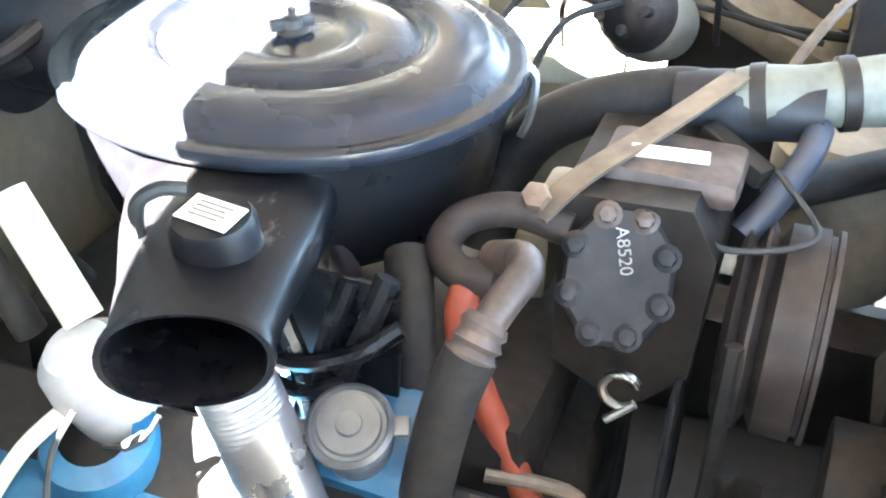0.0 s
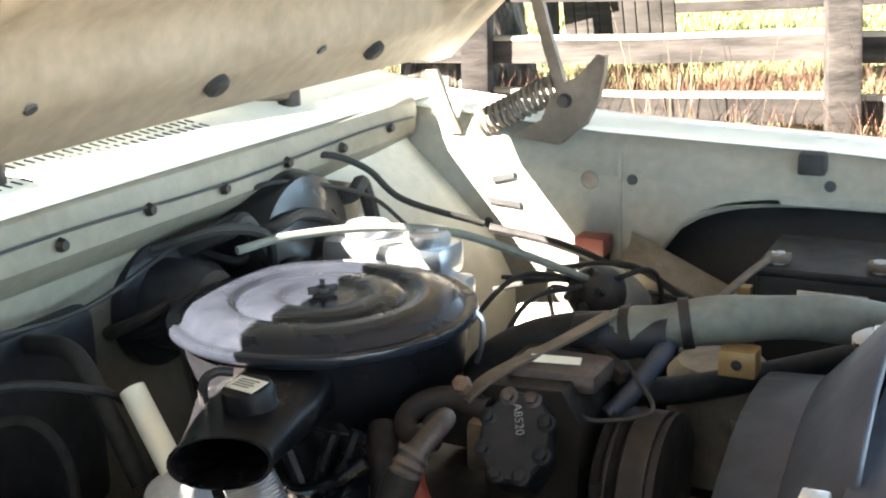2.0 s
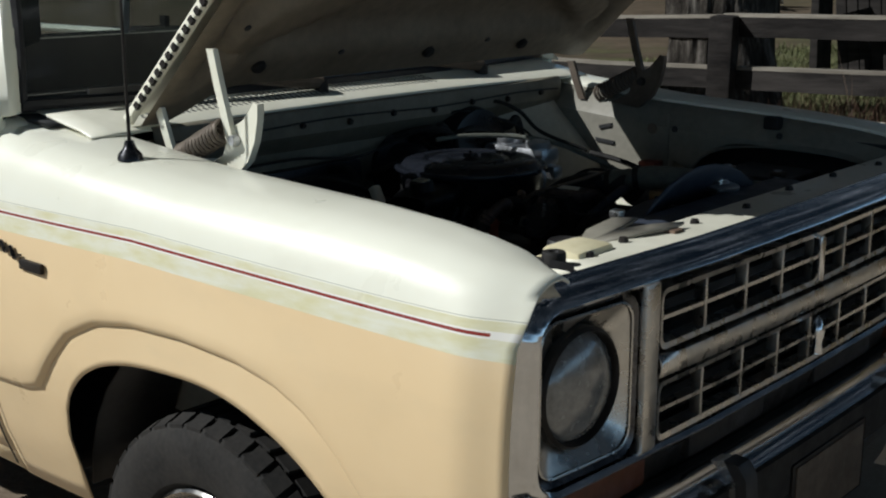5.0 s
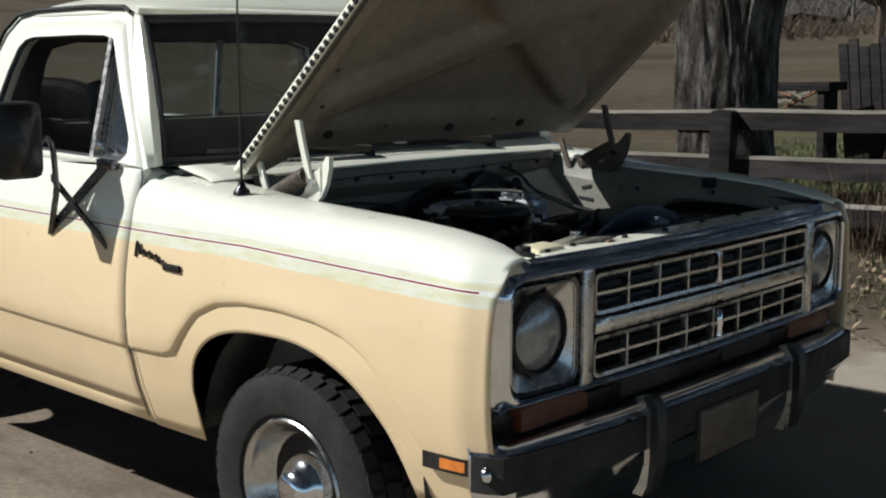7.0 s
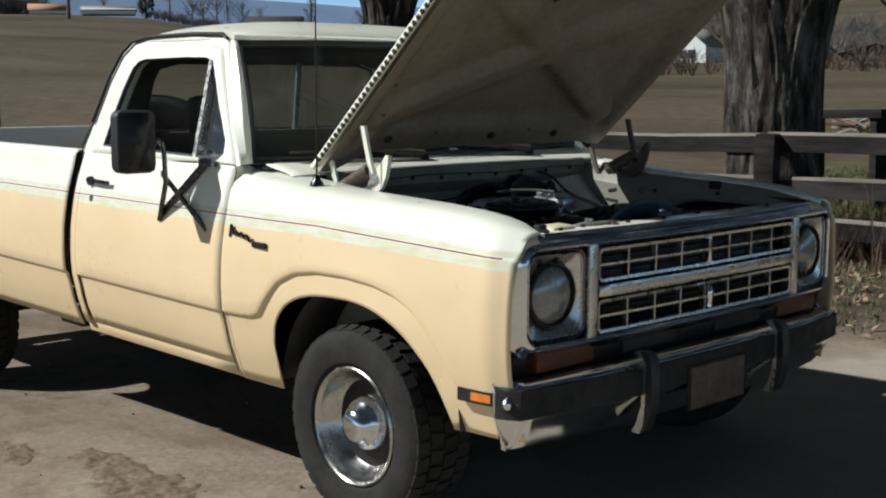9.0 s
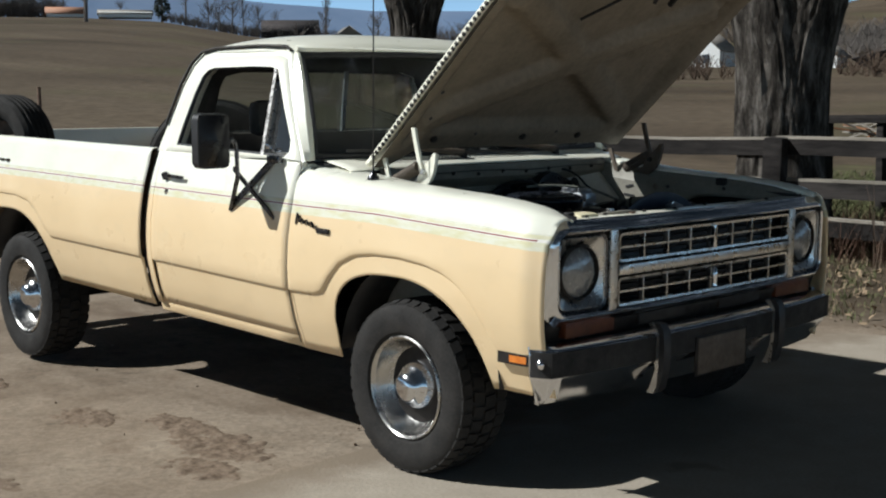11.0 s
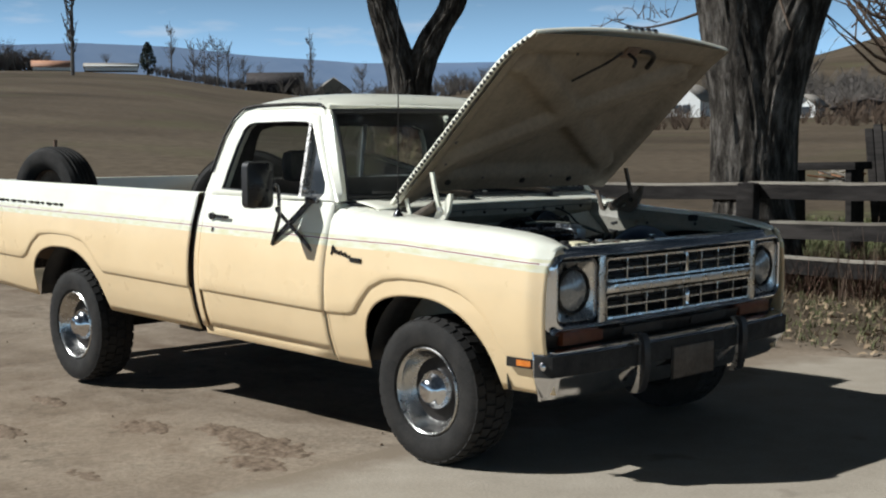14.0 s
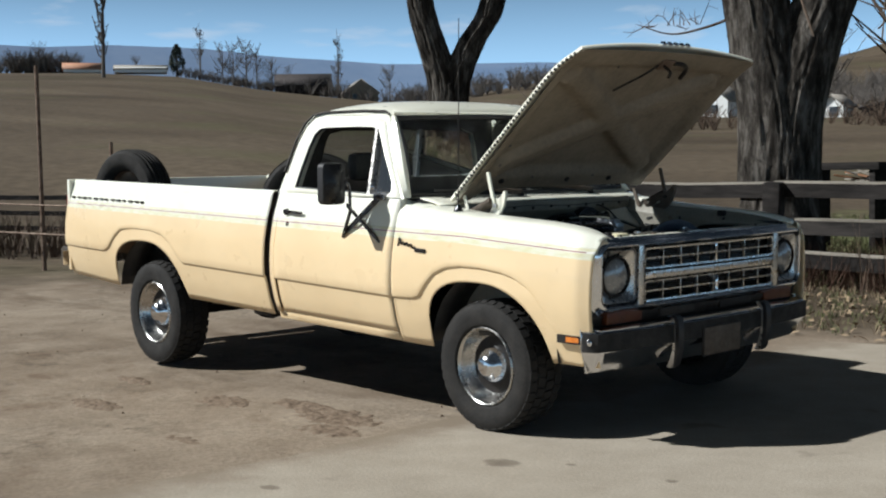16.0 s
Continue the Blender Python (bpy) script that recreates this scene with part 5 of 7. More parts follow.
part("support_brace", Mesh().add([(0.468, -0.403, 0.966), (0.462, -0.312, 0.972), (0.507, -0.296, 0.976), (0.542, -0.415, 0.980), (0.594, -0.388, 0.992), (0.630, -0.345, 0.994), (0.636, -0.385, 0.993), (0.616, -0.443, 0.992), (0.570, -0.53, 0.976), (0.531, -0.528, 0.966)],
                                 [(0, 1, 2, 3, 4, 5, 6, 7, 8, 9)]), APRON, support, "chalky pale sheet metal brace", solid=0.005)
part("brace_bracket", Mesh().box((0.62, -0.40, 0.984), (0.645, -0.37, 0.994), 0.005), RUST, support)
for x, y in ((0.505, -0.385), (0.53, -0.50)):
    part("brace_hole", Mesh().lathe([(0.006, 0), (0.005, 0.002), (0.0005, 0.002)], turned(x, y, 0.974 if y > -0.45 else 0.952), 8), DASH, support)
part("support_lower", Mesh().box((0.58, -0.72, 0.50), (0.60, 0.72, 0.93), 0.004), DARK_METAL, support)
rad = part("radiator", Mesh().box((0.47, -0.36, 0.50), (0.545, 0.36, 0.935), 0.012), RADIATOR, truck)
part("radiator_tank", Mesh().box((0.46, -0.33, 0.90), (0.55, 0.33, 0.968), 0.022), RADIATOR, rad)
part("radiator_neck", Mesh().lathe([(0.020, 0), (0.020, 0.02), (0.028, 0.022)], turned(0.455, 0.11, 0.945), 16), ALU, rad)
part("radiator_cap", Mesh().lathe([(0.034, 0), (0.036, 0.004), (0.036, 0.010), (0.030, 0.014), (0.016, 0.016), (0.012, 0.022), (0.0005, 0.022)], turned(0.455, 0.11, 0.965), 20), ALU, rad)
sh = []
for x, r in ((0.345, 0.262), (0.40, 0.265), (0.43, 0.30), (0.47, 0.35)):
    sh.append([(x, r * math.cos(t) * 1.06, 0.685 + r * math.sin(t)) for t in xs(0, 2 * math.pi, 0.16)])
part("fan_shroud", Mesh().grid(sh), RADIATOR, rad, solid=0.006)
fan = part("fan_hub", Mesh().lathe([(0.0005, 0.05), (0.05, 0.05), (0.06, 0.02), (0.06, -0.04), (0.0005, -0.04)], turned(0.33, 0, 0.685, 0, 90), 20), DARK_METAL, truck)
for k in range(7):
    part("fan_blade", Mesh().box((-0.004, 0.05, -0.035), (0.004, 0.235, 0.035), 0.003, turned(0.345, 0, 0.685, k * 51.4, 0, 0) @ pose(0, 0, 0, 0, 25, 0)), DARK_METAL, fan)
for y, zz in ((0.10, 0.96), (-0.28, 0.955)):
    part("shroud_clip", Mesh().box((0.44, y - 0.012, zz), (0.462, y + 0.012, zz + 0.03), 0.004), BRIGHT, rad)

# block, heads, valve covers
block = part("engine_block", Mesh().box((-0.40, -0.20, 0.45), (0.12, 0.20, 0.72), 0.03), DARK_METAL, truck)
both("cylinder_head", Mesh().box((-0.38, -0.10, -0.06), (0.10, 0.10, 0.06), 0.015, turned(0, -0.24, 0.68, 40)), DARK_METAL, block)
part("intake_manifold", Mesh().box((-0.33, -0.14, 0.68), (0.09, 0.14, 0.79), 0.03), DARK_METAL, block)
vc_m = turned(0, -0.270, 0.682, 38)
vc = Mesh().box((-0.385, -0.068, -0.04), (0.095, 0.068, 0.045), 0.022, vc_m).box((-0.39, -0.082, -0.046), (0.10, 0.082, -0.034), 0.004, vc_m)
covers = both("valve_cover", vc, BLUE, truck, "blue painted valve cover")
for k in range(4):
    part("cover_bolt", Mesh().lathe([(0.0005, 0.012), (0.007, 0.012), (0.009, 0)], vc_m @ Matrix.Translation((-0.33 + 0.13 * k, 0.073, -0.034)), 8), DARK_METAL, covers[0])
cap_m = turned(-0.008, -0.218, 0.826, 30, 4, 0)
cap = part("oil_filler_cap", Mesh().lathe([(0.022, -0.09), (0.023, -0.02), (0.026, 0), (0.0285, 0.002), (0.0285, 0.010), (0.0255, 0.013), (0.0235, 0.010), (0.021, 0.010), (0.020, 0.013), (0.009, 0.013), (0.008, 0.015), (0.0005, 0.015)], cap_m, 30), DULL_CAP, covers[0])
part("filler_boss", Mesh().box((-0.075, -0.030, -0.10), (0.055, 0.055, -0.030), 0.020, cap_m), BLUE, covers[0])
for a in (20, 200):
    part("cap_ear", Mesh().box((0.024, -0.007, 0.001), (0.038, 0.007, 0.008), 0.003, cap_m @ pose(0, 0, 0, 0, 0, a)), DULL_CAP, cap)
part("dipstick_tube", Mesh().tube([(-0.276, -0.182, 0.920), (-0.212, -0.202, 0.845)], [0.0145, 0.0145], 16), CREAM, covers[0], "pale tube standing on the valve cover")
part("breather_cap", Mesh().lathe([(0.030, -0.05), (0.033, -0.02), (0.036, 0.0), (0.034, 0.02), (0.024, 0.032), (0.0005, 0.035)], turned(-0.198, -0.215, 0.812, 20, -10), 24), CAST, covers[0])
part("breather_base", Mesh().lathe([(0.047, -0.11), (0.047, -0.015), (0.041, 0.0), (0.026, 0.006)], turned(-0.19, -0.235, 0.775, 22), 24), BLUE, covers[0])
part("breather_hose", Mesh().tube(curve([(-0.205, -0.23, 0.80), (-0.24, -0.26, 0.76), (-0.26, -0.30, 0.70), (-0.25, -0.34, 0.62)]), 0.0065, 8), CREAM, covers[0])
part("breather_clip", Mesh().tube(curve([(-0.165, -0.262, 0.797), (-0.150, -0.262, 0.802), (-0.135, -0.255, 0.812), (-0.128, -0.25, 0.825)]), [0.002] * 8 + [0.004] * 8 + [0.002] * 9, 6), DASH, covers[0])

# air cleaner
AC = Vector((-0.161, 0.026, 0.0))
ac = part("air_cleaner", Mesh().lathe([(0.120, 0.850), (0.150, 0.856), (0.160, 0.868), (0.168, 0.93), (0.170, 0.962), (0.172, 0.966)], Matrix.Translation(AC), 64), BLACK_PAINT, truck, "round black air cleaner housing")
lid_prof = [(0.176, 0.952), (0.1805, 0.955), (0.182, 0.960), (0.1805, 0.965), (0.174, 0.967), (0.168, 0.9645), (0.164, 0.966), (0.158, 0.973), (0.150, 0.9775), (0.128, 0.9805), (0.112, 0.981), (0.107, 0.9785), (0.103, 0.974), (0.099, 0.9735), (0.095, 0.976), (0.088, 0.9795), (0.060, 0.9815), (0.052, 0.980), (0.047, 0.976), (0.040, 0.9755), (0.030, 0.977), (0.0005, 0.977)]
lid = part("air_cleaner_lid", Mesh().lathe(lid_prof, Matrix.Translation(AC), 96), LID_PAINT, ac, "dusty black ridged lid with worn paint", angle=50)
# wing nut in darker steel, standing in for the shadow edge on it
part("wing_nut", Mesh().lathe([(0.012, 0), (0.013, 0.003), (0.008, 0.006), (0.0075, 0.012), (0.003, 0.014), (0.003, 0.020), (0.0005, 0.021)], Matrix.Translation(AC + Vector((0, 0, 0.976))), 14).box((-0.018, -0.003, 0.004), (0.018, 0.003, 0.013), 0.002, Matrix.Translation(AC + Vector((0, 0, 0.976))) @ pose(0, 0, 0, 0, 0, 50)), GRIME, ac)
part("lid_clip", Mesh().tube(curve([AC + Vector((0.172, 0.05, 0.962)), AC + Vector((0.180, 0.052, 0.95)), AC + Vector((0.178, 0.052, 0.92)), AC + Vector((0.172, 0.05, 0.90))], 4), 0.0035, 6), ALU, ac)


def snout_ring(t, grow=1.0):
    """Cross section of the intake snout: t from the housing to its mouth."""
    c = Vector((-0.142, -0.10, 0.922)).lerp(Vector((-0.073, -0.300, 0.922)), t)
    d = Vector((0.32, -0.947, 0)).normalized()
    sx = d.cross(Vector((0, 0, 1)))
    w, h = (0.070 - 0.022 * smooth(0.2, 0.9, t)) * grow, (0.034 - 0.017 * t) * grow
    pts = []
    for k in range(28):
        a = 2 * math.pi * k / 28
        ca, sa = math.cos(a), math.sin(a)
        e = 0.65 if t < 0.8 else 0.9
        pts.append(c + sx * w * math.copysign(abs(ca) ** e, ca) + Vector((0, 0, 1)) * h * math.copysign(abs(sa) ** e, sa) + d * 0.018 * sa * -1)
    return pts


snout = part("intake_snout", Mesh().grid([snout_ring(t) for t in (0, 0.2, 0.45, 0.7, 0.93)] + [snout_ring(0.97, 1.06), snout_ring(1.0, 1.06), snout_ring(1.0, 0.97)] + [snout_ring(t, 0.94) for t in (0.93, 0.7, 0.45, 0.1)], close_v=True), SNOUT_PAINT, ac, "scuffed black intake snout")
vm = turned(-0.097, -0.213, 0.934, 8, 0, -18)
motor = part("vacuum_motor", Mesh().lathe([(0.031, -0.012), (0.034, 0.0), (0.029, 0.003), (0.027, 0.010), (0.027, 0.024), (0.024, 0.030), (0.0005, 0.031)], vm, 30), SNOUT_PAINT, ac)
lab = part("data_label", Mesh().box((-0.019, -0.012, 0.0312), (0.019, 0.012, 0.0322), 0.0, vm @ pose(0, 0, 0, 0, 0, 8)), LABEL, motor)
for k in range(4):
    part("label_bar", Mesh().box((-0.013, 0.006 - 0.0042 * k, 0.0323), (0.012 - 0.003 * (k % 2), 0.008 - 0.0042 * k, 0.0326), 0.0, vm @ pose(0, 0, 0, 0, 0, 8)), INK, lab)
part("vacuum_hose", Mesh().tube(curve([(-0.122, -0.205, 0.970), (-0.135, -0.215, 0.972), (-0.146, -0.222, 0.962), (-0.146, -0.222, 0.935), (-0.138, -0.21, 0.915)]), 0.005, 8), RUBBER, motor)
duct_pts = curve([(-0.080, -0.250, 0.884), (-0.062, -0.250, 0.845), (-0.042, -0.252, 0.79), (-0.02, -0.258, 0.72), (-0.01, -0.27, 0.62)], 24)
part("heat_duct", Mesh().tube(duct_pts, [0.0260 + 0.0007 * (i % 2) for i in range(len(duct_pts))], 22), ALU, truck, "crinkled aluminium heat duct hose")
part("throttle_bracket", Mesh().box((0.03, 0.0, 0.80), (0.06, 0.12, 0.86), 0.01), BEIGE_ENGINE, ac)

# air conditioning compressor with its cover plate, clutch and hoses
cn = Vector((0.10, -0.80, 0.59)).normalized()
cm = look(Vector((0.124, -0.070, 0.886)) - cn * 0.0, Vector((0.124, -0.070, 0.886)) - cn)
body = part("compressor", Mesh().prism([(0.075, 0.93), (0.165, 0.935), (0.185, 0.90), (0.18, 0.80), (0.14, 0.76), (0.08, 0.79)], "y", -0.05, 0.12), DARK_METAL, truck, "oily black compressor")
plate = Mesh().lathe([(0.0005, 0.010), (0.046, 0.010), (0.050, 0.006), (0.052, -0.02), (0.05, -0.05)], cm @ Matrix.Diagonal((0.80, 1.04, 1, 1)) @ pose(0, 0, 0, 0, 0, 22.5), 8)
cover = part("compressor_cover", plate, DUST_BLACK, body)
for a in range(8):
    bm_ = cm @ Matrix.Translation((0.033 * math.cos(radians(a * 45 + 22)), 0.043 * math.sin(radians(a * 45 + 22)), 0.008))
    part("cover_bolt", Mesh().lathe([(0.0095, -0.012), (0.010, 0.002), (0.0065, 0.004)], bm_, 12).lathe([(0.006, 0.003), (0.006, 0.009), (0.0005, 0.010)], bm_, 6), PITTED if a in (1, 2) else DUST_BLACK, cover)
font = bpy.data.curves.new("chalk_number", "FONT")
font.body = "A8520"
font.size, font.extrude, font.align_x = 0.0125, 0.0004, "CENTER"
txt_ob = new("chalk_number", font)
dg = bpy.context.evaluated_depsgraph_get()
txt_me = bpy.data.meshes.new_from_object(txt_ob.evaluated_get(dg))
bpy.data.objects.remove(txt_ob)
txt_me.materials.clear()
txt_me.materials.append(WHITE_MARK)
chalk = part("chalk_number", txt_me, None, cover, "white chalked number")
chalk.matrix_local = cm @ pose(-0.002, 0.016, 0.0108, 0, 0, -76)
part("compressor_label", Mesh().box((-0.027, -0.005, 0), (0.027, 0.005, 0.0015), 0.0, turned(0.138, 0.004, 0.946, 32, 0, 8)), LABEL, body)
part("compressor_head", Mesh().box((0.09, -0.02, 0.92), (0.19, 0.05, 0.943), 0.01), PITTED, body)
clutch = [(0.0005, -0.002), (0.05, -0.002), (0.07, 0.0), (0.078, 0.004), (0.066, 0.010), (0.078, 0.016), (0.078, 0.019), (0.066, 0.025), (0.078, 0.031), (0.079, 0.058), (0.074, 0.059), (0.074, 0.063), (0.079, 0.064), (0.079, 0.068), (0.05, 0.07), (0.0005, 0.07)]
part("clutch_pulley", Mesh().lathe(clutch, turned(0.198, 0.005, 0.822, 0, 90), 48), GRIME, body)
part("drive_belt", Mesh().tube(curve([(0.208, -0.068, 0.85), (0.208, -0.072, 0.80), (0.208, -0.06, 0.70), (0.208, -0.05, 0.58)]), 0.007, 6), RUBBER, body)
part("crank_pulley", Mesh().lathe([(0.0005, 0), (0.09, 0), (0.092, 0.01), (0.08, 0.02), (0.092, 0.03), (0.09, 0.05), (0.0005, 0.05)], turned(0.20, 0.0, 0.56, 0, 90), 36), DARK_METAL, block)
part("brace_strap", Mesh().strip(curve([(0.062, -0.064, 0.915), (0.085, -0.035, 0.937), (0.125, 0.030, 0.952), (0.168, 0.098, 0.972)], 4), (0.45, -0.28, 0.05), 0.021, (0, -0.6, 0.8), 0.005), BRACKET, body, "rusty flat steel brace")
part("strap_bolt", Mesh().lathe([(0.0005, 0.012), (0.009, 0.012), (0.011, 0)], cm @ Matrix.Translation((-0.062, 0.045, 0.012)), 6), RUST, body)
part("suction_pipe", Mesh().tube(curve([(0.085, -0.055, 0.905), (0.045, -0.055, 0.912), (0.012, -0.065, 0.903), (0.004, -0.085, 0.89), (0.022, -0.105, 0.885), (0.052, -0.11, 0.888)], 8), 0.0125, 14), GRIME, body)
part("hose_fitting", Mesh().tube(curve([(0.045, -0.10, 0.900), (0.070, -0.125, 0.920), (0.078, -0.15, 0.925), (0.070, -0.17, 0.912), (0.063, -0.185, 0.898)], 6), 0.0115, 14).tube([(0.066, -0.178, 0.906), (0.064, -0.182, 0.902), (0.063, -0.185, 0.899), (0.062, -0.188, 0.895), (0.061, -0.19, 0.892), (0.06, -0.193, 0.888), (0.059, -0.196, 0.884)], [0.014, 0.0165, 0.014, 0.017, 0.014, 0.017, 0.0155], 16), PITTED, body)
part("refrigerant_hose", Mesh().tube(curve([(0.060, -0.192, 0.889), (0.052, -0.203, 0.860), (0.044, -0.21, 0.81), (0.040, -0.212, 0.765), (0.04, -0.21, 0.66)], 10), 0.0175, 18), RUBBER, body, "thick ribbed rubber hose")
part("orange_hose", Mesh().tube(curve([(0.031, -0.105, 0.885), (0.030, -0.120, 0.868), (0.033, -0.125, 0.846), (0.046, -0.126, 0.812), (0.066, -0.126, 0.768), (0.092, -0.126, 0.712), (0.12, -0.12, 0.64)], 8), 0.0112, 14), ORANGE_HOSE, truck, "faded orange sleeve hose")
part("dipstick_rod", Mesh().tube([(-0.076, -0.098, 0.89), (-0.024, -0.10, 0.765), (0.0, -0.10, 0.70)], 0.0105, 12), GRIME, block)
for pts, r in (([(-0.085, -0.185, 0.905), (-0.070, -0.188, 0.875), (-0.052, -0.192, 0.835), (-0.045, -0.195, 0.79)], 0.0085), ([(-0.030, -0.17, 0.905), (-0.038, -0.185, 0.870), (-0.045, -0.19, 0.838), (-0.060, -0.195, 0.80)], 0.007),
               ([(-0.005, -0.165, 0.91), (-0.016, -0.18, 0.873), (-0.026, -0.188, 0.845)], 0.0085), ([(-0.095, -0.19, 0.865), (-0.06, -0.198, 0.852), (-0.015, -0.195, 0.868), (0.01, -0.18, 0.885)], 0.0065),
               ([(-0.09, -0.195, 0.838), (-0.055, -0.20, 0.83), (-0.02, -0.195, 0.845)], 0.006)):
    part("plug_lead", Mesh().tube(curve(pts, 6), r, 9), BLACK_PAINT, block)
# black sheet added in place of the dark space behind the leads
part("plug_shade_sheet", Mesh().box((-0.088, -0.168, 0.80), (0.004, -0.163, 0.905), 0.002), BLACK_PAINT, block)
part("cover_wire", Mesh().tube(curve([(-0.165, -0.285, 0.845), (-0.172, -0.305, 0.82), (-0.160, -0.33, 0.79), (-0.125, -0.35, 0.765), (-0.08, -0.355, 0.75)], 7), 0.0022, 6), DASH, covers[0])
part("heater_hose", Mesh().tube(curve([(-0.02, -0.09, 0.88), (0.0, -0.135, 0.85), (0.005, -0.145, 0.76), (0.0, -0.14, 0.62)], 8), 0.017, 14), RUBBER, truck)
part("coolant_pipe", Mesh().tube(curve([(0.06, -0.14, 0.745), (0.10, -0.13, 0.74), (0.125, -0.12, 0.725), (0.135, -0.115, 0.69), (0.135, -0.11, 0.64)], 6), 0.006, 10), BRACKET, truck)
part("lift_ring", Mesh().tube([(0.138 + 0.014 * math.cos(a), -0.075, 0.795 + 0.014 * math.sin(a)) for a in xs(0.5, 5.6, 0.35)] + [(0.13, -0.08, 0.77)], 0.0035, 8), BRIGHT, body)
part("mount_plate", Mesh().box((0.172, -0.08, 0.64), (0.178, 0.02, 0.80), 0.004), DUST_BLACK, block)
part("alternator", Mesh().lathe([(0.0005, -0.07), (0.05, -0.068), (0.065, -0.05), (0.068, 0.0), (0.065, 0.05), (0.03, 0.065), (0.0005, 0.066)], turned(0.05, -0.17, 0.590, 0, 90), 28), DUST_BLACK, block)

# hoses on top, coolant and sensors
part("bypass_hose", Mesh().tube(curve([(-0.005, 0.06, 0.80), (-0.002, 0.085, 0.855), (0.02, 0.10, 0.895), (0.065, 0.105, 0.925), (0.12, 0.11, 0.942), (0.155, 0.11, 0.945)], 8), 0.022, 16), RUBBER, truck)
part("thermostat_housing", Mesh().lathe([(0.026, -0.05), (0.028, -0.02), (0.028, 0.0), (0.025, 0.02), (0.025, 0.06)], turned(0.175, 0.105, 0.945, 0, 82), 20), DUST_BLACK, truck)
hose_r = curve([(0.170, 0.105, 0.948), (0.215, 0.11, 0.958), (0.28, 0.13, 0.968), (0.36, 0.18, 0.965), (0.43, 0.23, 0.95), (0.47, 0.25, 0.94)], 8)
up_hose = part("radiator_hose", Mesh().tube(hose_r, [0.0255 + 0.0015 * math.sin(i * 0.5) for i in range(len(hose_r))], 20), GREY_HOSE, truck, "faded grey-green radiator hose")
for i in (3, 12, len(hose_r) - 6):
    d = (hose_r[i + 1] - hose_r[i]).normalized() * 0.006
    part("hose_clamp", Mesh().tube([hose_r[i] - d, hose_r[i] + d], [0.0285, 0.0285], 20), DARK_METAL, up_hose)
part("branch_pipe", Mesh().tube(curve([(0.232, 0.09, 0.945), (0.228, 0.06, 0.935), (0.212, 0.03, 0.91), (0.195, 0.01, 0.89)], 6), 0.011, 12), RADIATOR, up_hose)
part("cross_hose", Mesh().tube(curve([(0.19, 0.05, 0.90), (0.24, 0.12, 0.885), (0.32, 0.20, 0.885), (0.40, 0.28, 0.89)], 6), 0.016, 12), RUBBER, truck)
part("accumulator", Mesh().lathe([(0.0005, 0.06), (0.05, 0.058), (0.062, 0.045), (0.062, -0.08), (0.0005, -0.09)], turned(0.26, 0.22, 0.83), 26), BEIGE_ENGINE, truck)
part("copper_bracket", Mesh().box((0.285, 0.10, 0.915), (0.325, 0.13, 0.945), 0.003), COPPER, truck)
part("bracket_hole", Mesh().lathe([(0.006, 0), (0.005, 0.001), (0.0005, 0.001)], turned(0.305, 0.099, 0.93, 90), 8), DASH, truck)
part("sensor_wire", Mesh().tube(curve([(0.17, -0.04, 0.915), (0.19, -0.03, 0.90), (0.23, -0.02, 0.905), (0.245, 0.0, 0.912), (0.21, 0.04, 0.93)], 6), 0.0025, 6), DASH, truck)
part("switch_plug", Mesh().box((-0.03, -0.009, -0.008), (0.03, 0.009, 0.008), 0.003, turned(0.178, 0.055, 0.93, 0, 15, -30)), DARK_METAL, truck)
coil_axis = Matrix.Translation((0.035, 0.455, 0.868)) @ Vector((-0.22, -0.80, 0.42)).to_track_quat("Z", "Y").to_matrix().to_4x4()
coil = part("distributor", Mesh().lathe([(0.028, -0.075), (0.040, -0.065), (0.046, -0.035), (0.047, 0.0), (0.045, 0.010), (0.041, 0.016)], coil_axis, 28), APRON, truck, "distributor drum in darkened cream with a dark cap")
part("distributor_cap", Mesh().lathe([(0.043, 0.012), (0.042, 0.022), (0.036, 0.045), (0.026, 0.058), (0.012, 0.064), (0.0005, 0.065)], coil_axis, 28), GRIME, coil)
for k in range(5):
    part("cap_tower", Mesh().lathe([(0.007, 0.0), (0.006, 0.018), (0.0005, 0.019)], coil_axis @ Matrix.Translation((0.026 * math.cos(k * 1.26), 0.026 * math.sin(k * 1.26), 0.045)), 9), BLACK_PLASTIC, coil)
# bright cream puts the sunlight that falls here into the box's colour
part("ignition_box", Mesh().box((-0.055, -0.05, -0.03), (0.055, 0.05, 0.012), 0.010, turned(-0.085, 0.545, 0.785, 12, 0, 20)), CREAM, truck, "ignition control box, white to carry the sunlit patch")
part("apron_ledge", Mesh().grid([[(x, y, 0.862 - 0.46 * (x - 0.04) - 0.05 * (0.66 - y) / 0.1 + dz) for x in xs(0.0, 0.25, 0.05)] for y, dz in ((0.685, 0.012), (0.676, 0.0), (0.645, 0.0), (0.64, -0.03))]), BEIGE_ENGINE, ap_l, solid=0.004)
for k, (a, b, c) in enumerate((((0.012, 0.42, 0.905), (-0.06, 0.36, 0.915), (-0.10, 0.26, 0.86)), ((0.02, 0.40, 0.90), (-0.02, 0.30, 0.90), (-0.04, 0.20, 0.82)), ((0.005, 0.42, 0.90), (-0.05, 0.44, 0.89), (-0.14, 0.46, 0.86)),
                              ((0.045, 0.42, 0.90), (0.10, 0.47, 0.91), (0.11, 0.50, 0.83)), ((0.0, 0.41, 0.89), (-0.05, 0.46, 0.87), (-0.06, 0.50, 0.80)))):
    part("spark_lead", Mesh().tube(curve([a, b, c], 8), 0.004, 7), RUBBER, truck)

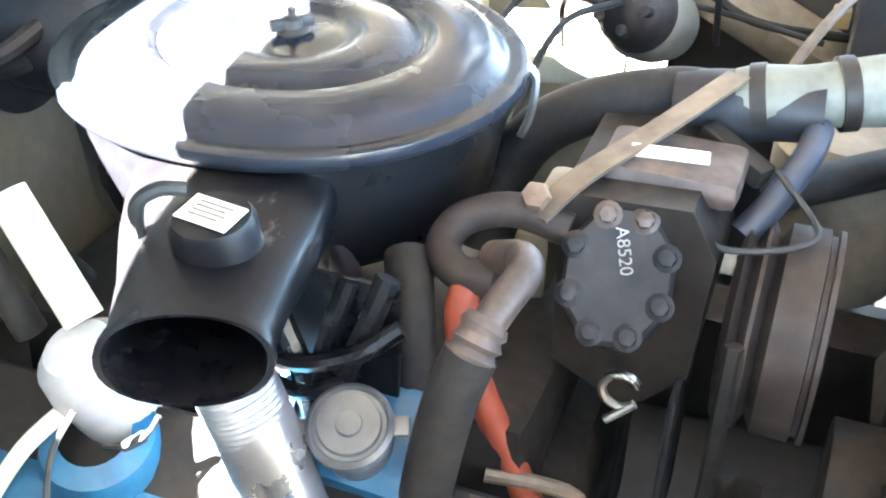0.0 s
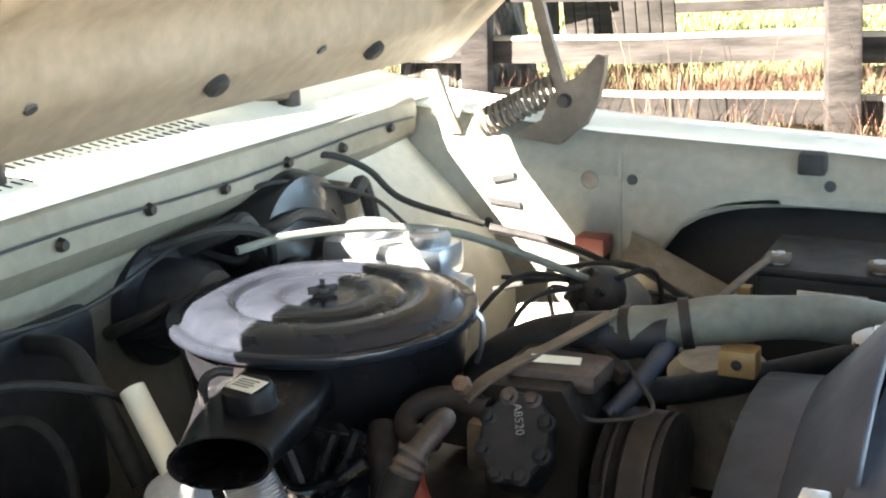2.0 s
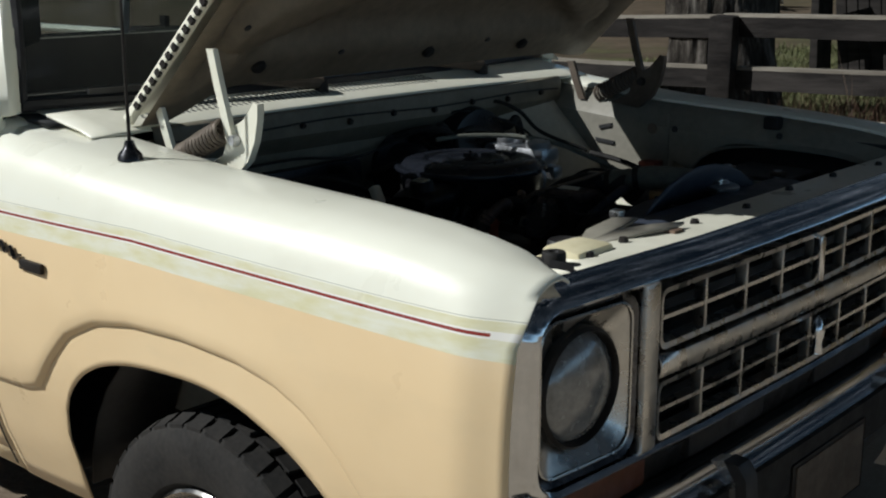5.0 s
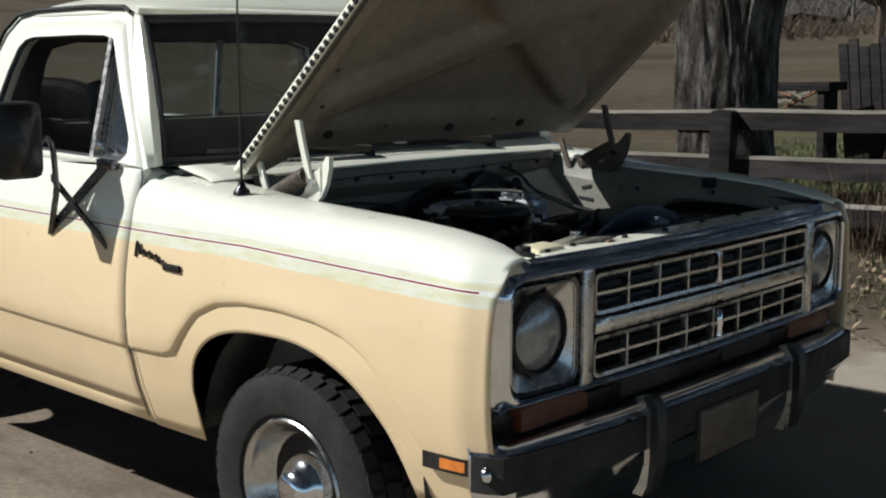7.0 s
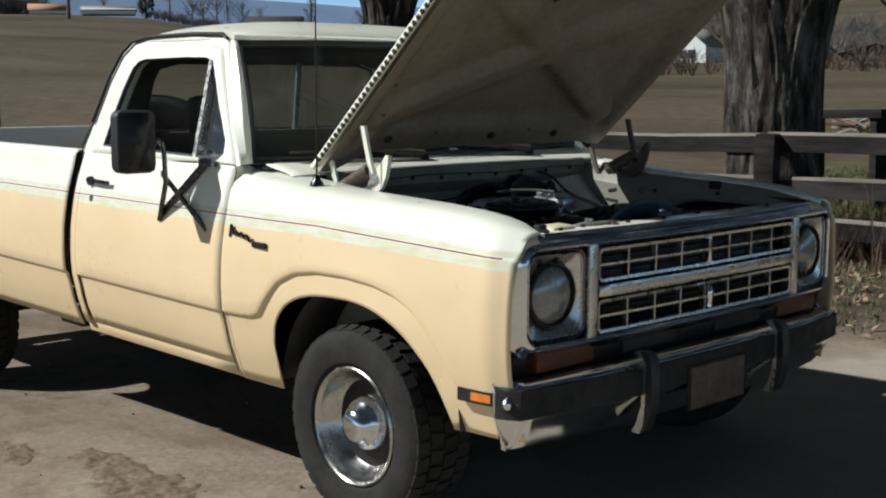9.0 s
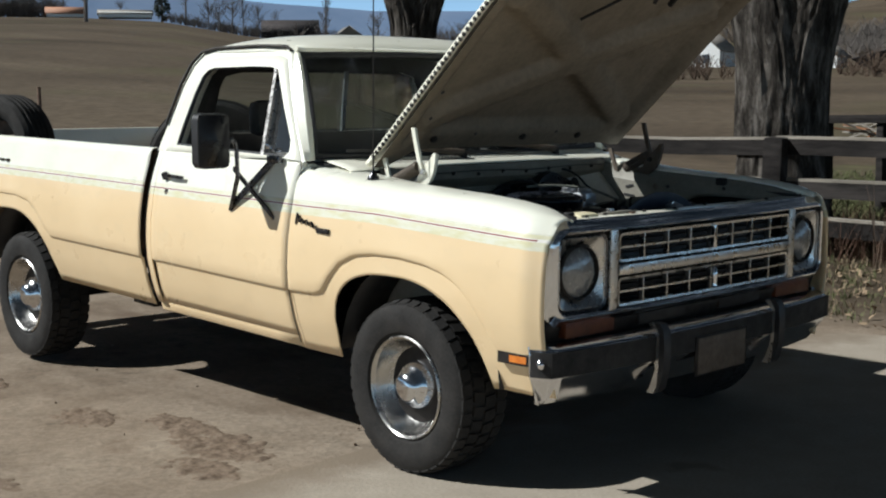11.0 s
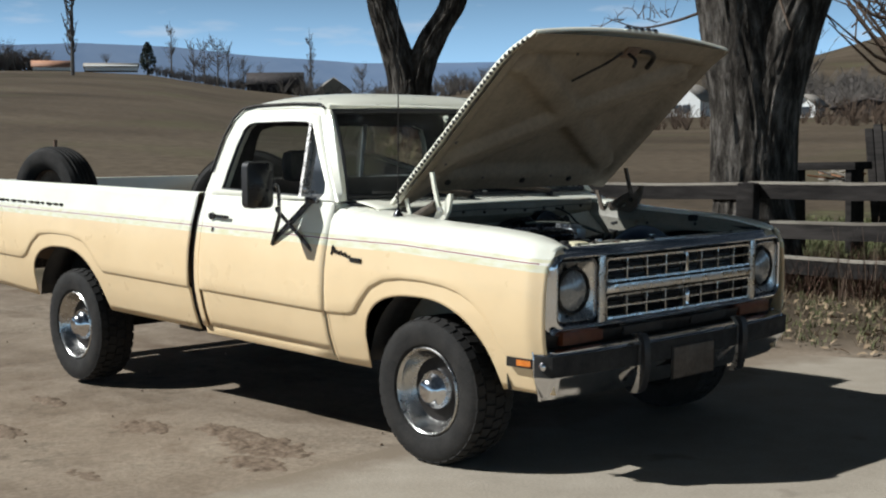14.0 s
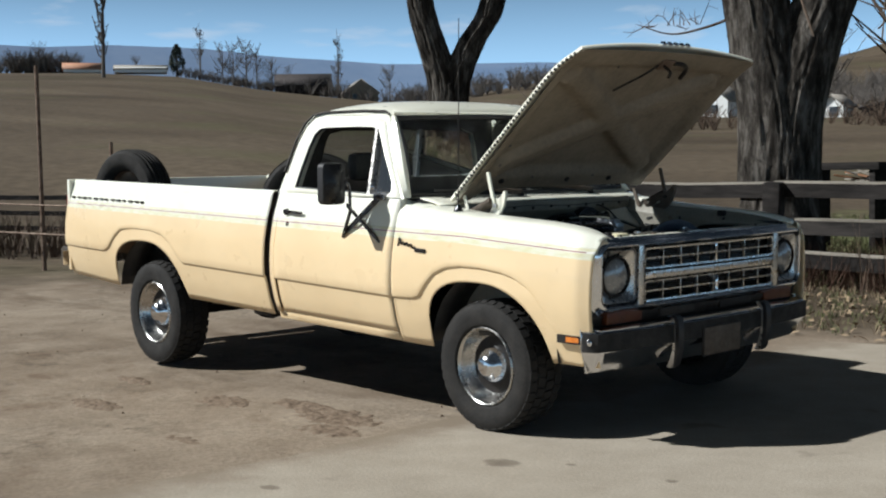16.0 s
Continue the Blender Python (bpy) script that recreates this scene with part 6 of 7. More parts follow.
# brake booster, master cylinder
part("brake_booster", Mesh().lathe([(0.0005, 0.10), (0.04, 0.10), (0.055, 0.085), (0.115, 0.07), (0.122, 0.04), (0.122, 0.01), (0.105, -0.02), (0.0005, -0.02)], turned(-0.43, 0.30, 0.935, 0, 90), 36), BLACK_PAINT, truck)
mc = part("master_cylinder", Mesh().box((-0.315, 0.262, 0.925), (-0.125, 0.338, 0.972), 0.014).box((-0.335, 0.28, 0.895), (-0.10, 0.32, 0.93), 0.012), ALU, truck, "bright aluminium master cylinder")
for x, y, z in ((-0.258, 0.300, 0.972), (-0.163, 0.296, 0.970)):
    part("reservoir_cap", Mesh().lathe([(0.031, 0), (0.033, 0.004), (0.033, 0.016), (0.029, 0.020), (0.018, 0.020), (0.016, 0.023), (0.0005, 0.023)], turned(x, y, z), 24), ALU, mc)
part("vacuum_line", Mesh().tube(curve([(-0.335, 0.10, 0.995), (-0.30, 0.17, 1.0), (-0.22, 0.255, 0.998), (-0.13, 0.31, 0.985), (-0.04, 0.34, 0.955), (0.04, 0.37, 0.92)], 8), 0.006, 8), GREY_HOSE, truck)
part("heater_box", Mesh().box((-0.50, -0.42, 0.70), (-0.44, -0.05, 0.96), 0.02), DUST_BLACK, truck)
part("blower_motor", Mesh().lathe([(0.0005, 0.08), (0.05, 0.078), (0.06, 0.06), (0.06, 0.0), (0.085, -0.005), (0.085, -0.02)], turned(-0.44, 0.08, 0.92, 0, 90), 28), DUST_BLACK, truck)
part("wiper_motor", Mesh().lathe([(0.0005, 0.07), (0.035, 0.066), (0.038, 0.0), (0.05, -0.01)], turned(-0.45, 0.46, 0.97, 0, 90), 24), BEIGE_ENGINE, truck)
WIRES = (
    ((-0.44, -0.45, 0.98), (-0.40, -0.30, 0.99), (-0.41, -0.1, 0.97), (-0.42, 0.1, 1.0), (-0.41, 0.3, 1.02)),
    ((-0.44, -0.40, 0.92), (-0.36, -0.30, 0.95), (-0.30, -0.22, 0.93), (-0.30, -0.15, 0.88), (-0.28, -0.1, 0.80)),
    ((-0.43, -0.30, 0.88), (-0.35, -0.26, 0.90), (-0.31, -0.25, 0.84), (-0.33, -0.26, 0.74), (-0.36, -0.27, 0.66)),
    ((-0.44, 0.20, 1.02), (-0.38, 0.24, 1.05), (-0.36, 0.34, 1.03), (-0.33, 0.44, 0.99), (-0.30, 0.50, 0.93)),
    ((-0.44, 0.36, 1.04), (-0.39, 0.40, 1.06), (-0.35, 0.46, 1.03), (-0.32, 0.52, 0.97), (-0.22, 0.60, 0.92)),
    ((-0.43, 0.05, 1.0), (-0.36, 0.10, 1.02), (-0.33, 0.16, 1.0), (-0.35, 0.2, 0.94)),
    ((-0.10, 0.40, 0.90), (0.0, 0.48, 0.88), (0.10, 0.52, 0.86), (0.22, 0.50, 0.85)),
    ((-0.08, 0.52, 0.88), (0.04, 0.55, 0.89), (0.14, 0.56, 0.84), (0.26, 0.58, 0.83)),
    ((-0.20, 0.58, 0.92), (-0.10, 0.60, 0.90), (0.0, 0.57, 0.88), (0.05, 0.50, 0.86)),
)
for k, w in enumerate(WIRES):
    part("wiring", Mesh().tube(curve(w, 8), 0.0035 + 0.002 * (k % 3), 7), RUBBER, truck)
# looped heater hoses and looms along the firewall
rh = random.Random(77)
for k in range(13):
    y0 = -0.02 + 0.036 * k
    y1 = y0 + rh.uniform(0.08, 0.22)
    z0, z1 = rh.uniform(0.86, 1.0), rh.uniform(0.80, 0.97)
    top = max(z0, z1) + rh.uniform(-0.03, 0.035)
    out = rh.uniform(-0.40, -0.345)
    part("firewall_hose", Mesh().tube(curve([(-0.455, y0, z0), (out - 0.01, y0 + 0.01, top), (out, (y0 + y1) / 2, top + 0.005), (out + 0.005, y1, z1), (-0.39, y1 + 0.02, z1 - 0.14)], 8), rh.choice((0.006, 0.009, 0.012)), 9), rh.choice((RUBBER, RUBBER, GRIME)), truck)
part("heater_pipe", Mesh().tube(curve([(-0.45, -0.16, 0.94), (-0.36, -0.18, 0.95), (-0.30, -0.20, 0.90), (-0.26, -0.20, 0.82)], 8), 0.012, 12), RUBBER, truck)
part("exhaust_manifold", Mesh().tube(curve([(-0.34, -0.36, 0.66), (-0.2, -0.38, 0.66), (0.0, -0.37, 0.65), (0.06, -0.36, 0.58)], 6), 0.028, 12), RUST, block)

# battery in its tray, washer bottle
bat = part("battery", Mesh().box((0.245, 0.46, 0.77), (0.43, 0.635, 0.925), 0.008), BLACK_PLASTIC, truck, "black battery with a grey label")
part("battery_lid", Mesh().box((0.242, 0.457, 0.922), (0.433, 0.638, 0.936), 0.005), BLACK_PLASTIC, bat)
part("battery_label", Mesh().box((0.30, 0.4585, 0.88), (0.39, 0.4592, 0.908), 0.0), LABEL, bat)
for x in (0.27, 0.40):
    part("battery_post", Mesh().lathe([(0.010, 0), (0.009, 0.016), (0.0005, 0.017)], turned(x, 0.48, 0.936), 12), ALU, bat)
    part("terminal_clamp", Mesh().box((x - 0.016, 0.468, 0.938), (x + 0.016, 0.494, 0.950), 0.004), BRACKET, bat)
part("battery_cable", Mesh().tube(curve([(0.262, 0.475, 0.945), (0.235, 0.43, 0.925), (0.205, 0.36, 0.895), (0.185, 0.30, 0.86)], 8), 0.0055, 8), BRACKET, bat)
part("brass_lug", Mesh().box((0.222, 0.455, 0.885), (0.24, 0.475, 0.905), 0.003), COPPER, bat)
part("battery_tray", Mesh().box((0.235, 0.45, 0.75), (0.44, 0.66, 0.772), 0.004), RUST, truck)
wb = part("washer_bottle", Mesh().box((0.505, -0.68, 0.80), (0.572, -0.53, 0.972), 0.02).box((0.545, -0.65, 0.90), (0.624, -0.545, 1.0), 0.018), BOTTLE, truck, "yellowed plastic washer bottle")
part("bottle_cap", Mesh().lathe([(0.030, 0), (0.031, 0.004), (0.030, 0.022), (0.027, 0.026), (0.022, 0.024), (0.0005, 0.024)], turned(0.542, -0.572, 0.968), 24), BLACK_PLASTIC, wb)

# ---- ground ----
def terrain(x, y):
    """Level yard round the truck; the fields climb gently away behind it."""
    r = math.hypot(x, y)
    az = math.degrees(math.atan2(y, x)) % 360
    right_hill = 1 - smooth(115, 124, az)
    crest = min(r, 262.0)
    r = crest + (r - crest) * right_hill
    slope = lerp(((126, 0.052), (140, 0.061), (142.2, 0.069), (146.5, 0.0785), (149, 0.087), (151, 0.093), (180, 0.093)), az)
    if az > 215 or az < 60:
        slope *= 1 - smooth(0, 40, min(abs(az - 215), abs(az - 60), 360 - az + 60))
    z = slope * max(0.0, r - 13) * smooth(10, 34, r)
    if 60 < az < 141:
        z += 0.125 * max(0.0, min(r, 330.0) - 190) * (1 - smooth(129, 141, az))
    return z


def ground_sheet():
    rows = []
    rings = [0] + [0.6 * 1.17 ** k for k in range(55)]
    for r in rings:
        row = []
        for k in range(96):
            a = 2 * math.pi * k / 96
            x, y = -0.5 + r * math.cos(a), r * math.sin(a)
            z = terrain(x, y)
            z += (0.014 * noise.noise(Vector((x * 0.9, y * 0.9, 0))) - 0.014)
            if r > 14:
                z += 0.25 * smooth(14, 40, r) * noise.noise(Vector((x * 0.06, y * 0.06, 3)))
            row.append((x, y, z))
        rows.append(row)
    return Mesh().grid(rows, close_v=True)


def make_ground_mat():
    """Dirt yard near the truck, going over into dry field beyond it."""
    m = make_dirt().copy()
    m.name = "yard_and_field"
    n, l = m.node_tree.nodes, m.node_tree.links
    b = n["Principled BSDF"]
    dirt_out = b.inputs["Base Color"].links[0].from_socket
    tc = n.new("ShaderNodeTexCoord")

    def nz(scale, detail, stretch=(1, 1, 1)):
        mp, t = n.new("ShaderNodeMapping"), n.new("ShaderNodeTexNoise")
        mp.inputs["Scale"].default_value = stretch
        t.inputs["Scale"].default_value, t.inputs["Detail"].default_value = scale, detail
        l.new(tc.outputs["Object"], mp.inputs["Vector"])
        l.new(mp.outputs["Vector"], t.inputs["Vector"])
        return t.outputs["Fac"]

    def ramp(fac, stops):
        r = n.new("ShaderNodeValToRGB")
        while len(r.color_ramp.elements) < len(stops):
            r.color_ramp.elements.new(0.5)
        for e, (p, c) in zip(r.color_ramp.elements, stops):
            e.position, e.color = p, (*c, 1)
        l.new(fac, r.inputs["Fac"])
        return r.outputs["Color"]

    def mix(fac, a, b_, mode="MIX"):
        x = n.new("ShaderNodeMixRGB")
        x.blend_type = mode
        for key, v in (("Fac", fac), ("Color1", a), ("Color2", b_)):
            if isinstance(v, (int, float)):
                x.inputs[key].default_value = v
            elif isinstance(v, tuple):
                x.inputs[key].default_value = (*v, 1)
            else:
                l.new(v, x.inputs[key])
        return x.outputs["Color"]

    field = ramp(mix(0.5, nz(0.03, 4), nz(0.22, 6, (0.25, 1, 1))), ((0.34, (0.058, 0.044, 0.030)), (0.52, (0.092, 0.071, 0.049)), (0.7, (0.128, 0.101, 0.070))))
    field = mix(0.6, field, ramp(nz(2.5, 6), ((0.3, grey(0.55)), (0.7, grey(1.3)))), "MULTIPLY")
    field = mix(ramp(nz(0.09, 4), ((0.55, grey(0)), (0.7, grey(0.45)))), field, (0.085, 0.085, 0.04))
    near = n.new("ShaderNodeVectorMath")
    near.operation = "DISTANCE"
    near.inputs[1].default_value = (-2.0, 14.5, 0.5)
    l.new(tc.outputs["Object"], near.inputs[0])
    reach = n.new("ShaderNodeMath")
    reach.operation = "MULTIPLY_ADD"
    reach.inputs[1].default_value = 0.06
    l.new(near.outputs["Value"], reach.inputs[0])
    l.new(nz(0.5, 5), reach.inputs[2])
    turf = ramp(nz(1.4, 6), ((0.38, (0.050, 0.058, 0.024)), (0.55, (0.088, 0.092, 0.040)), (0.70, (0.125, 0.108, 0.062))))
    field = mix(ramp(reach.outputs[0], ((0.82, grey(0.85)), (1.0, grey(0)))), field, turf)
    sep = n.new("ShaderNodeSeparateXYZ")
    l.new(tc.outputs["Object"], sep.inputs[0])
    far_x, far_y = n.new("ShaderNodeMath"), n.new("ShaderNodeMath")
    far_x.operation = far_y.operation = "MULTIPLY_ADD"
    far_x.inputs[1].default_value, far_x.inputs[2].default_value = -0.16, -1.55
    far_y.inputs[1].default_value, far_y.inputs[2].default_value = 0.55, -1.75
    l.new(sep.outputs[0], far_x.inputs[0])
    l.new(sep.outputs[1], far_y.inputs[0])
    mx = n.new("ShaderNodeMath")
    mx.operation = "MAXIMUM"
    l.new(far_x.outputs[0], mx.inputs[0])
    l.new(far_y.outputs[0], mx.inputs[1])
    ad = n.new("ShaderNodeMath")
    ad.operation = "MULTIPLY_ADD"
    l.new(nz(0.8, 4), ad.inputs[0])
    ad.inputs[1].default_value = 0.9
    l.new(mx.outputs[0], ad.inputs[2])
    fac = ramp(ad.outputs[0], ((0.35, grey(0)), (0.75, grey(1))))
    l.new(mix(fac, dirt_out, field), b.inputs["Base Color"])
    return m


ground = tagged(part("ground", ground_sheet(), make_ground_mat(), None), "bare tan dirt yard going over into dry brown field", "ground", kind="structure")
slab_poly = [(-0.36, -9.0), (-0.36, -3.2), (-0.24, -1.9), (-0.32, -0.8), (-0.36, 1.2), (-0.42, 2.75), (0.4, 3.0), (3.0, 3.25), (9.0, 3.4), (9.0, -9.0)]
slab = tagged(part("pavement", Mesh().prism(slab_poly, "z", -0.12, 0.001), CONCRETE, None), "worn pale concrete slab with oil spots", "pavement", kind="structure")

# ---- trees ----
def limb(m, pts, r0, r1, n=14, bumps=0.06, seed=0):
    line = curve(pts, 6)
    k = len(line) - 1
    radii = [(r0 + (r1 - r0) * i / k) * (1 + bumps * noise.noise(Vector((i * 0.35, seed, 0)))) for i in range(k + 1)]
    m.tube(line, radii, n)


def bark_column(m, pts, r0, r1):
    """A thick trunk whose surface is broken into long upright ridges."""
    line = curve(pts, 14)
    k, n = len(line) - 1, 90
    rows = []
    for i, p in enumerate(line):
        r = r0 + (r1 - r0) * i / k + 0.10 * (1 - smooth(0, 0.9, p.z))
        row = []
        for j in range(n):
            a = 2 * math.pi * j / n
            q = Vector((math.cos(a) * 8.5, math.sin(a) * 8.5, p.z * 2.2))
            f = 1 - abs(noise.noise(q)) * 2
            g = noise.noise(Vector((math.cos(a) * 1.3, math.sin(a) * 1.3, p.z * 0.5 + 9)))
            row.append(p + Vector((math.cos(a), math.sin(a), 0)) * (r * (1 + 0.10 * g) + 0.026 * f))
        rows.append(row)
    top = line[-1]
    for f, up in ((0.8, 0.05), (0.5, 0.10), (0.15, 0.13)):
        rows.append([top + Vector((0, 0, up)) + (q - top) * f for q in rows[len(line) - 1]])
    m.grid(rows, close_v=True)


def twigs(m, base, tip, rnd, count, length, r):
    a, b = Vector(base), Vector(tip)
    for _ in range(count):
        p = a.lerp(b, rnd.uniform(0.3, 1.0))
        d = Vector((rnd.uniform(-1, 1), rnd.uniform(-1, 1), rnd.uniform(-0.5, 1))).normalized()
        q = p + d * length * rnd.uniform(0.4, 1)
        mid_ = p.lerp(q, 0.5) + Vector((rnd.uniform(-1, 1), rnd.uniform(-1, 1), rnd.uniform(-1, 1))) * length * 0.12
        m.tube([p, mid_, q], [r, r * 0.7, r * 0.3], 4)
        for _ in range(2):
            e = mid_ + Vector((rnd.uniform(-1, 1), rnd.uniform(-1, 1), rnd.uniform(-0.5, 1))) * length * 0.35
            m.tube([mid_, e], [r * 0.5, r * 0.2], 3)


big_tree = thing("cottonwood_tree", "huge old tree with deeply furrowed bark behind the fence", "tree", pose(-3.4, 7.2, 0))
m_big = Mesh()
bark_column(m_big, [(0, 0, -0.2), (0.0, 0.0, 0.5), (0.01, 0.01, 1.0), (0.02, 0.02, 1.5)], 0.44, 0.40)
bark_column(m_big, [(-0.02, -0.02, 0.9), (-0.03, -0.02, 1.8), (-0.13, -0.09, 2.6), (-0.22, -0.17, 3.3), (-0.40, -0.40, 4.6), (-0.9, -0.8, 6.6)], 0.42, 0.29)
bark_column(m_big, [(0.05, 0.04, 0.9), (0.10, 0.08, 1.8), (0.26, 0.20, 2.6), (0.46, 0.35, 3.3), (0.78, 0.66, 4.6), (1.3, 1.2, 6.6)], 0.40, 0.28)
part("trunk", m_big, BARK, big_tree)
rnd = random.Random(5)
m_tw = Mesh()
for a, b in (((-0.9, -0.4, 4.2), (-1.6, -0.6, 7.5)), ((0.9, 0.9, 4.6), (1.9, 1.5, 8.0))):
    twigs(m_tw, a, b, rnd, 26, 1.6, 0.016)
limb(m_tw, [(-0.30, -0.25, 3.0), (-0.62, -0.50, 2.86), (-0.95, -0.72, 2.80), (-1.25, -0.95, 2.92)], 0.022, 0.005, 6)
twigs(m_tw, (-0.45, -0.35, 2.9), (-1.2, -0.9, 2.9), rnd, 14, 0.4, 0.007)
limb(m_tw, [(0.3, -0.35, 3.6), (0.6, -0.6, 3.2), (0.9, -0.75, 2.6)], 0.03, 0.01, 6)
part("crown", m_tw, TWIG, big_tree)

fork_tree = thing("fork_tree", "bare tree forking into two smooth grey limbs beyond the truck", "tree", pose(-7.2, 5.6, terrain(-7.2, 5.6)))
m_fork = Mesh()
bark_column(m_fork, [(0, 0, -0.4), (0, 0, 1.0), (0.0, 0.0, 1.7), (0.0, 0.0, 2.35)], 0.215, 0.20)
bark_column(m_fork, [(-0.02, -0.02, 1.8), (-0.05, -0.05, 2.4), (-0.14, -0.16, 2.9), (-0.23, -0.25, 3.4), (-0.27, -0.28, 4.2), (-0.6, -0.5, 6.5)], 0.205, 0.11)
bark_column(m_fork, [(0.02, 0.02, 1.8), (0.06, 0.06, 2.4), (0.20, 0.22, 2.9), (0.37, 0.40, 3.3), (0.45, 0.48, 3.9), (0.44, 0.47, 4.6), (0.9, 0.7, 6.5)], 0.19, 0.10)
part("trunk", m_fork, BARK, fork_tree)
m_tw = Mesh()
twigs(m_tw, (-0.45, -0.5, 3.8), (-0.9, -0.8, 6.5), rnd, 24, 1.3, 0.018)
twigs(m_tw, (0.36, 0.38, 4.0), (0.9, 0.7, 6.5), rnd, 24, 1.3, 0.018)
part("crown", m_tw, TWIG, fork_tree)

# ---- rail fences ----
def rail_fence(name, label, a, b, heights, size, step, post_h, group, tall=None):
    a, b = Vector((*a, 0)), Vector((*b, 0))
    n = max(1, round((b - a).length / step))
    ob = thing(name, label, "fence", group=group)
    rr = random.Random(len(name) + n)
    for k in range(n + 1):
        p = a.lerp(b, k / n)
        g = terrain(p.x, p.y)
        part("post", Mesh().box((-size * 0.55, -size * 0.55, -0.3), (size * 0.55, size * 0.55, post_h + rr.uniform(-0.05, 0.08)), size * 0.15, Matrix.Translation((p.x, p.y, g)) @ pose(0, 0, 0, rr.uniform(-3, 3), rr.uniform(-3, 3), rr.uniform(0, 40))), FENCE_WOOD, ob)
        if k == n:
            break
        q = a.lerp(b, (k + 1) / n)
        h = terrain(q.x, q.y)
        for z in heights:
            z0, z1 = g + z + rr.uniform(-0.03, 0.03), h + z + rr.uniform(-0.03, 0.03)
            side = (q - p).normalized().cross(Vector((0, 0, 1)))
            off = side * -size * 0.6
            pts = [Vector((p.x, p.y, z0)) + off, Vector(((p.x + q.x) / 2, (p.y + q.y) / 2, (z0 + z1) / 2 - 0.015)) + off, Vector((q.x, q.y, z1)) + off]
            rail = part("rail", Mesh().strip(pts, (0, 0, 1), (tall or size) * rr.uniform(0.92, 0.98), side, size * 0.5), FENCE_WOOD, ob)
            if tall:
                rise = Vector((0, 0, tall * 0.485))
                # pale strip paints the sunlight along the rail's top edge
                part("bleached_edge", Mesh().strip([v + rise for v in pts], (0, 0, 1), 0.026, side, size * 0.54), PALE_WOOD, rail)
    return ob


rail_fence("rail_fence", "weathered timber rail fence, faces painted in shade, overgrown with dry weeds", (-5.2, 6.35), (9.0, 5.2), (0.255, 0.645, 1.020), 0.17, 2.4, 1.10, "fences", 0.165)
rail_fence("rail_fence", "grey pole fence beyond the yard", (-19.5, 1.5), (-9.0, 8.5), (0.35, 0.62, 0.9), 0.085, 2.6, 1.05, "fences")
rail_fence("rail_fence", "low grey rail fence further out", (-4.0, 13.5), (6.0, 15.5), (0.35, 0.75), 0.13, 3.0, 0.95, "fences")

# spare tyres upright in the bed, raised and sized to fit the camera's view
SPARE_DATA = Mesh().lathe([(0.19, -0.07), (0.215, -0.10), (0.27, -0.118), (0.315, -0.108), (0.335, -0.085), (0.34, 0.0), (0.335, 0.085), (0.315, 0.108), (0.27, 0.118), (0.215, 0.10), (0.19, 0.07), (0.185, 0.0), (0.19, -0.07)], pose(0, 0, 0, -90), 48).data("spare", TYRE)
for (x, y, z, size, rz), label in (((-4.03, -0.62, 1.150, 1.0, 12), "worn black spare tyre upright in the truck bed"), ((-2.16, -0.31, 1.070, 1.04, 46), "dusty larger spare tyre upright behind the cab")):
    sp = thing("spare_tyre", label, "tyre", pose(x, y, z, 0, 0, rz) @ Matrix.Scale(size, 4), "spare tyres")
    part("tyre_body", SPARE_DATA, None, sp)
    ribs_m = Mesh()
    for off in (-0.05, -0.017, 0.017, 0.05):
        ribs_m.lathe([(0.336, off - 0.011), (0.346, off - 0.009), (0.346, off + 0.009), (0.336, off + 0.011)], pose(0, 0, 0, -90), 48)
    part("tread_rib", ribs_m, TYRE, sp)
    part("wheel_rim", Mesh().lathe([(0.186, -0.06), (0.18, -0.03), (0.14, -0.02), (0.08, -0.03), (0.03, -0.02)], pose(0, 0, 0, -90), 32), RUST, sp)


# ---- far buildings, trees and hills ----
def gable_house(name, label, x, y, w, d, h, roof, wall_mat, roof_mat, turn, windows=((0.0, 0.5),), z=None):
    ob = thing(name, label, "house", pose(x, y, terrain(x, y) - 0.3 if z is None else z, 0, 0, turn), "far buildings")
    wall = Mesh().prism([(-w / 2, 0), (w / 2, 0), (w / 2, h), (0, h + roof), (-w / 2, h)], "y", -d / 2, d / 2)
    part("wall", wall, wall_mat, ob)
    for s in (-1, 1):
        rf = Mesh().add([(0, -d / 2 - 0.3, h + roof + 0.12), (0, d / 2 + 0.3, h + roof + 0.12), (s * (w / 2 + 0.35), d / 2 + 0.3, h - 0.18), (s * (w / 2 + 0.35), -d / 2 - 0.3, h - 0.18)], [(0, 1, 2, 3)])
        part("roof", rf, roof_mat, ob, solid=0.15)
    for u, v in windows:
        win = part("window", Mesh().box((u * w - 0.45, -d / 2 - 0.06, h * v - 0.5), (u * w + 0.45, -d / 2 + 0.02, h * v + 0.5)), WINDOW_DARK, ob)
        part("window_sill", Mesh().box((u * w - 0.55, -d / 2 - 0.1, h * v - 0.6), (u * w + 0.55, -d / 2, h * v - 0.5)), wall_mat, win)
    return ob


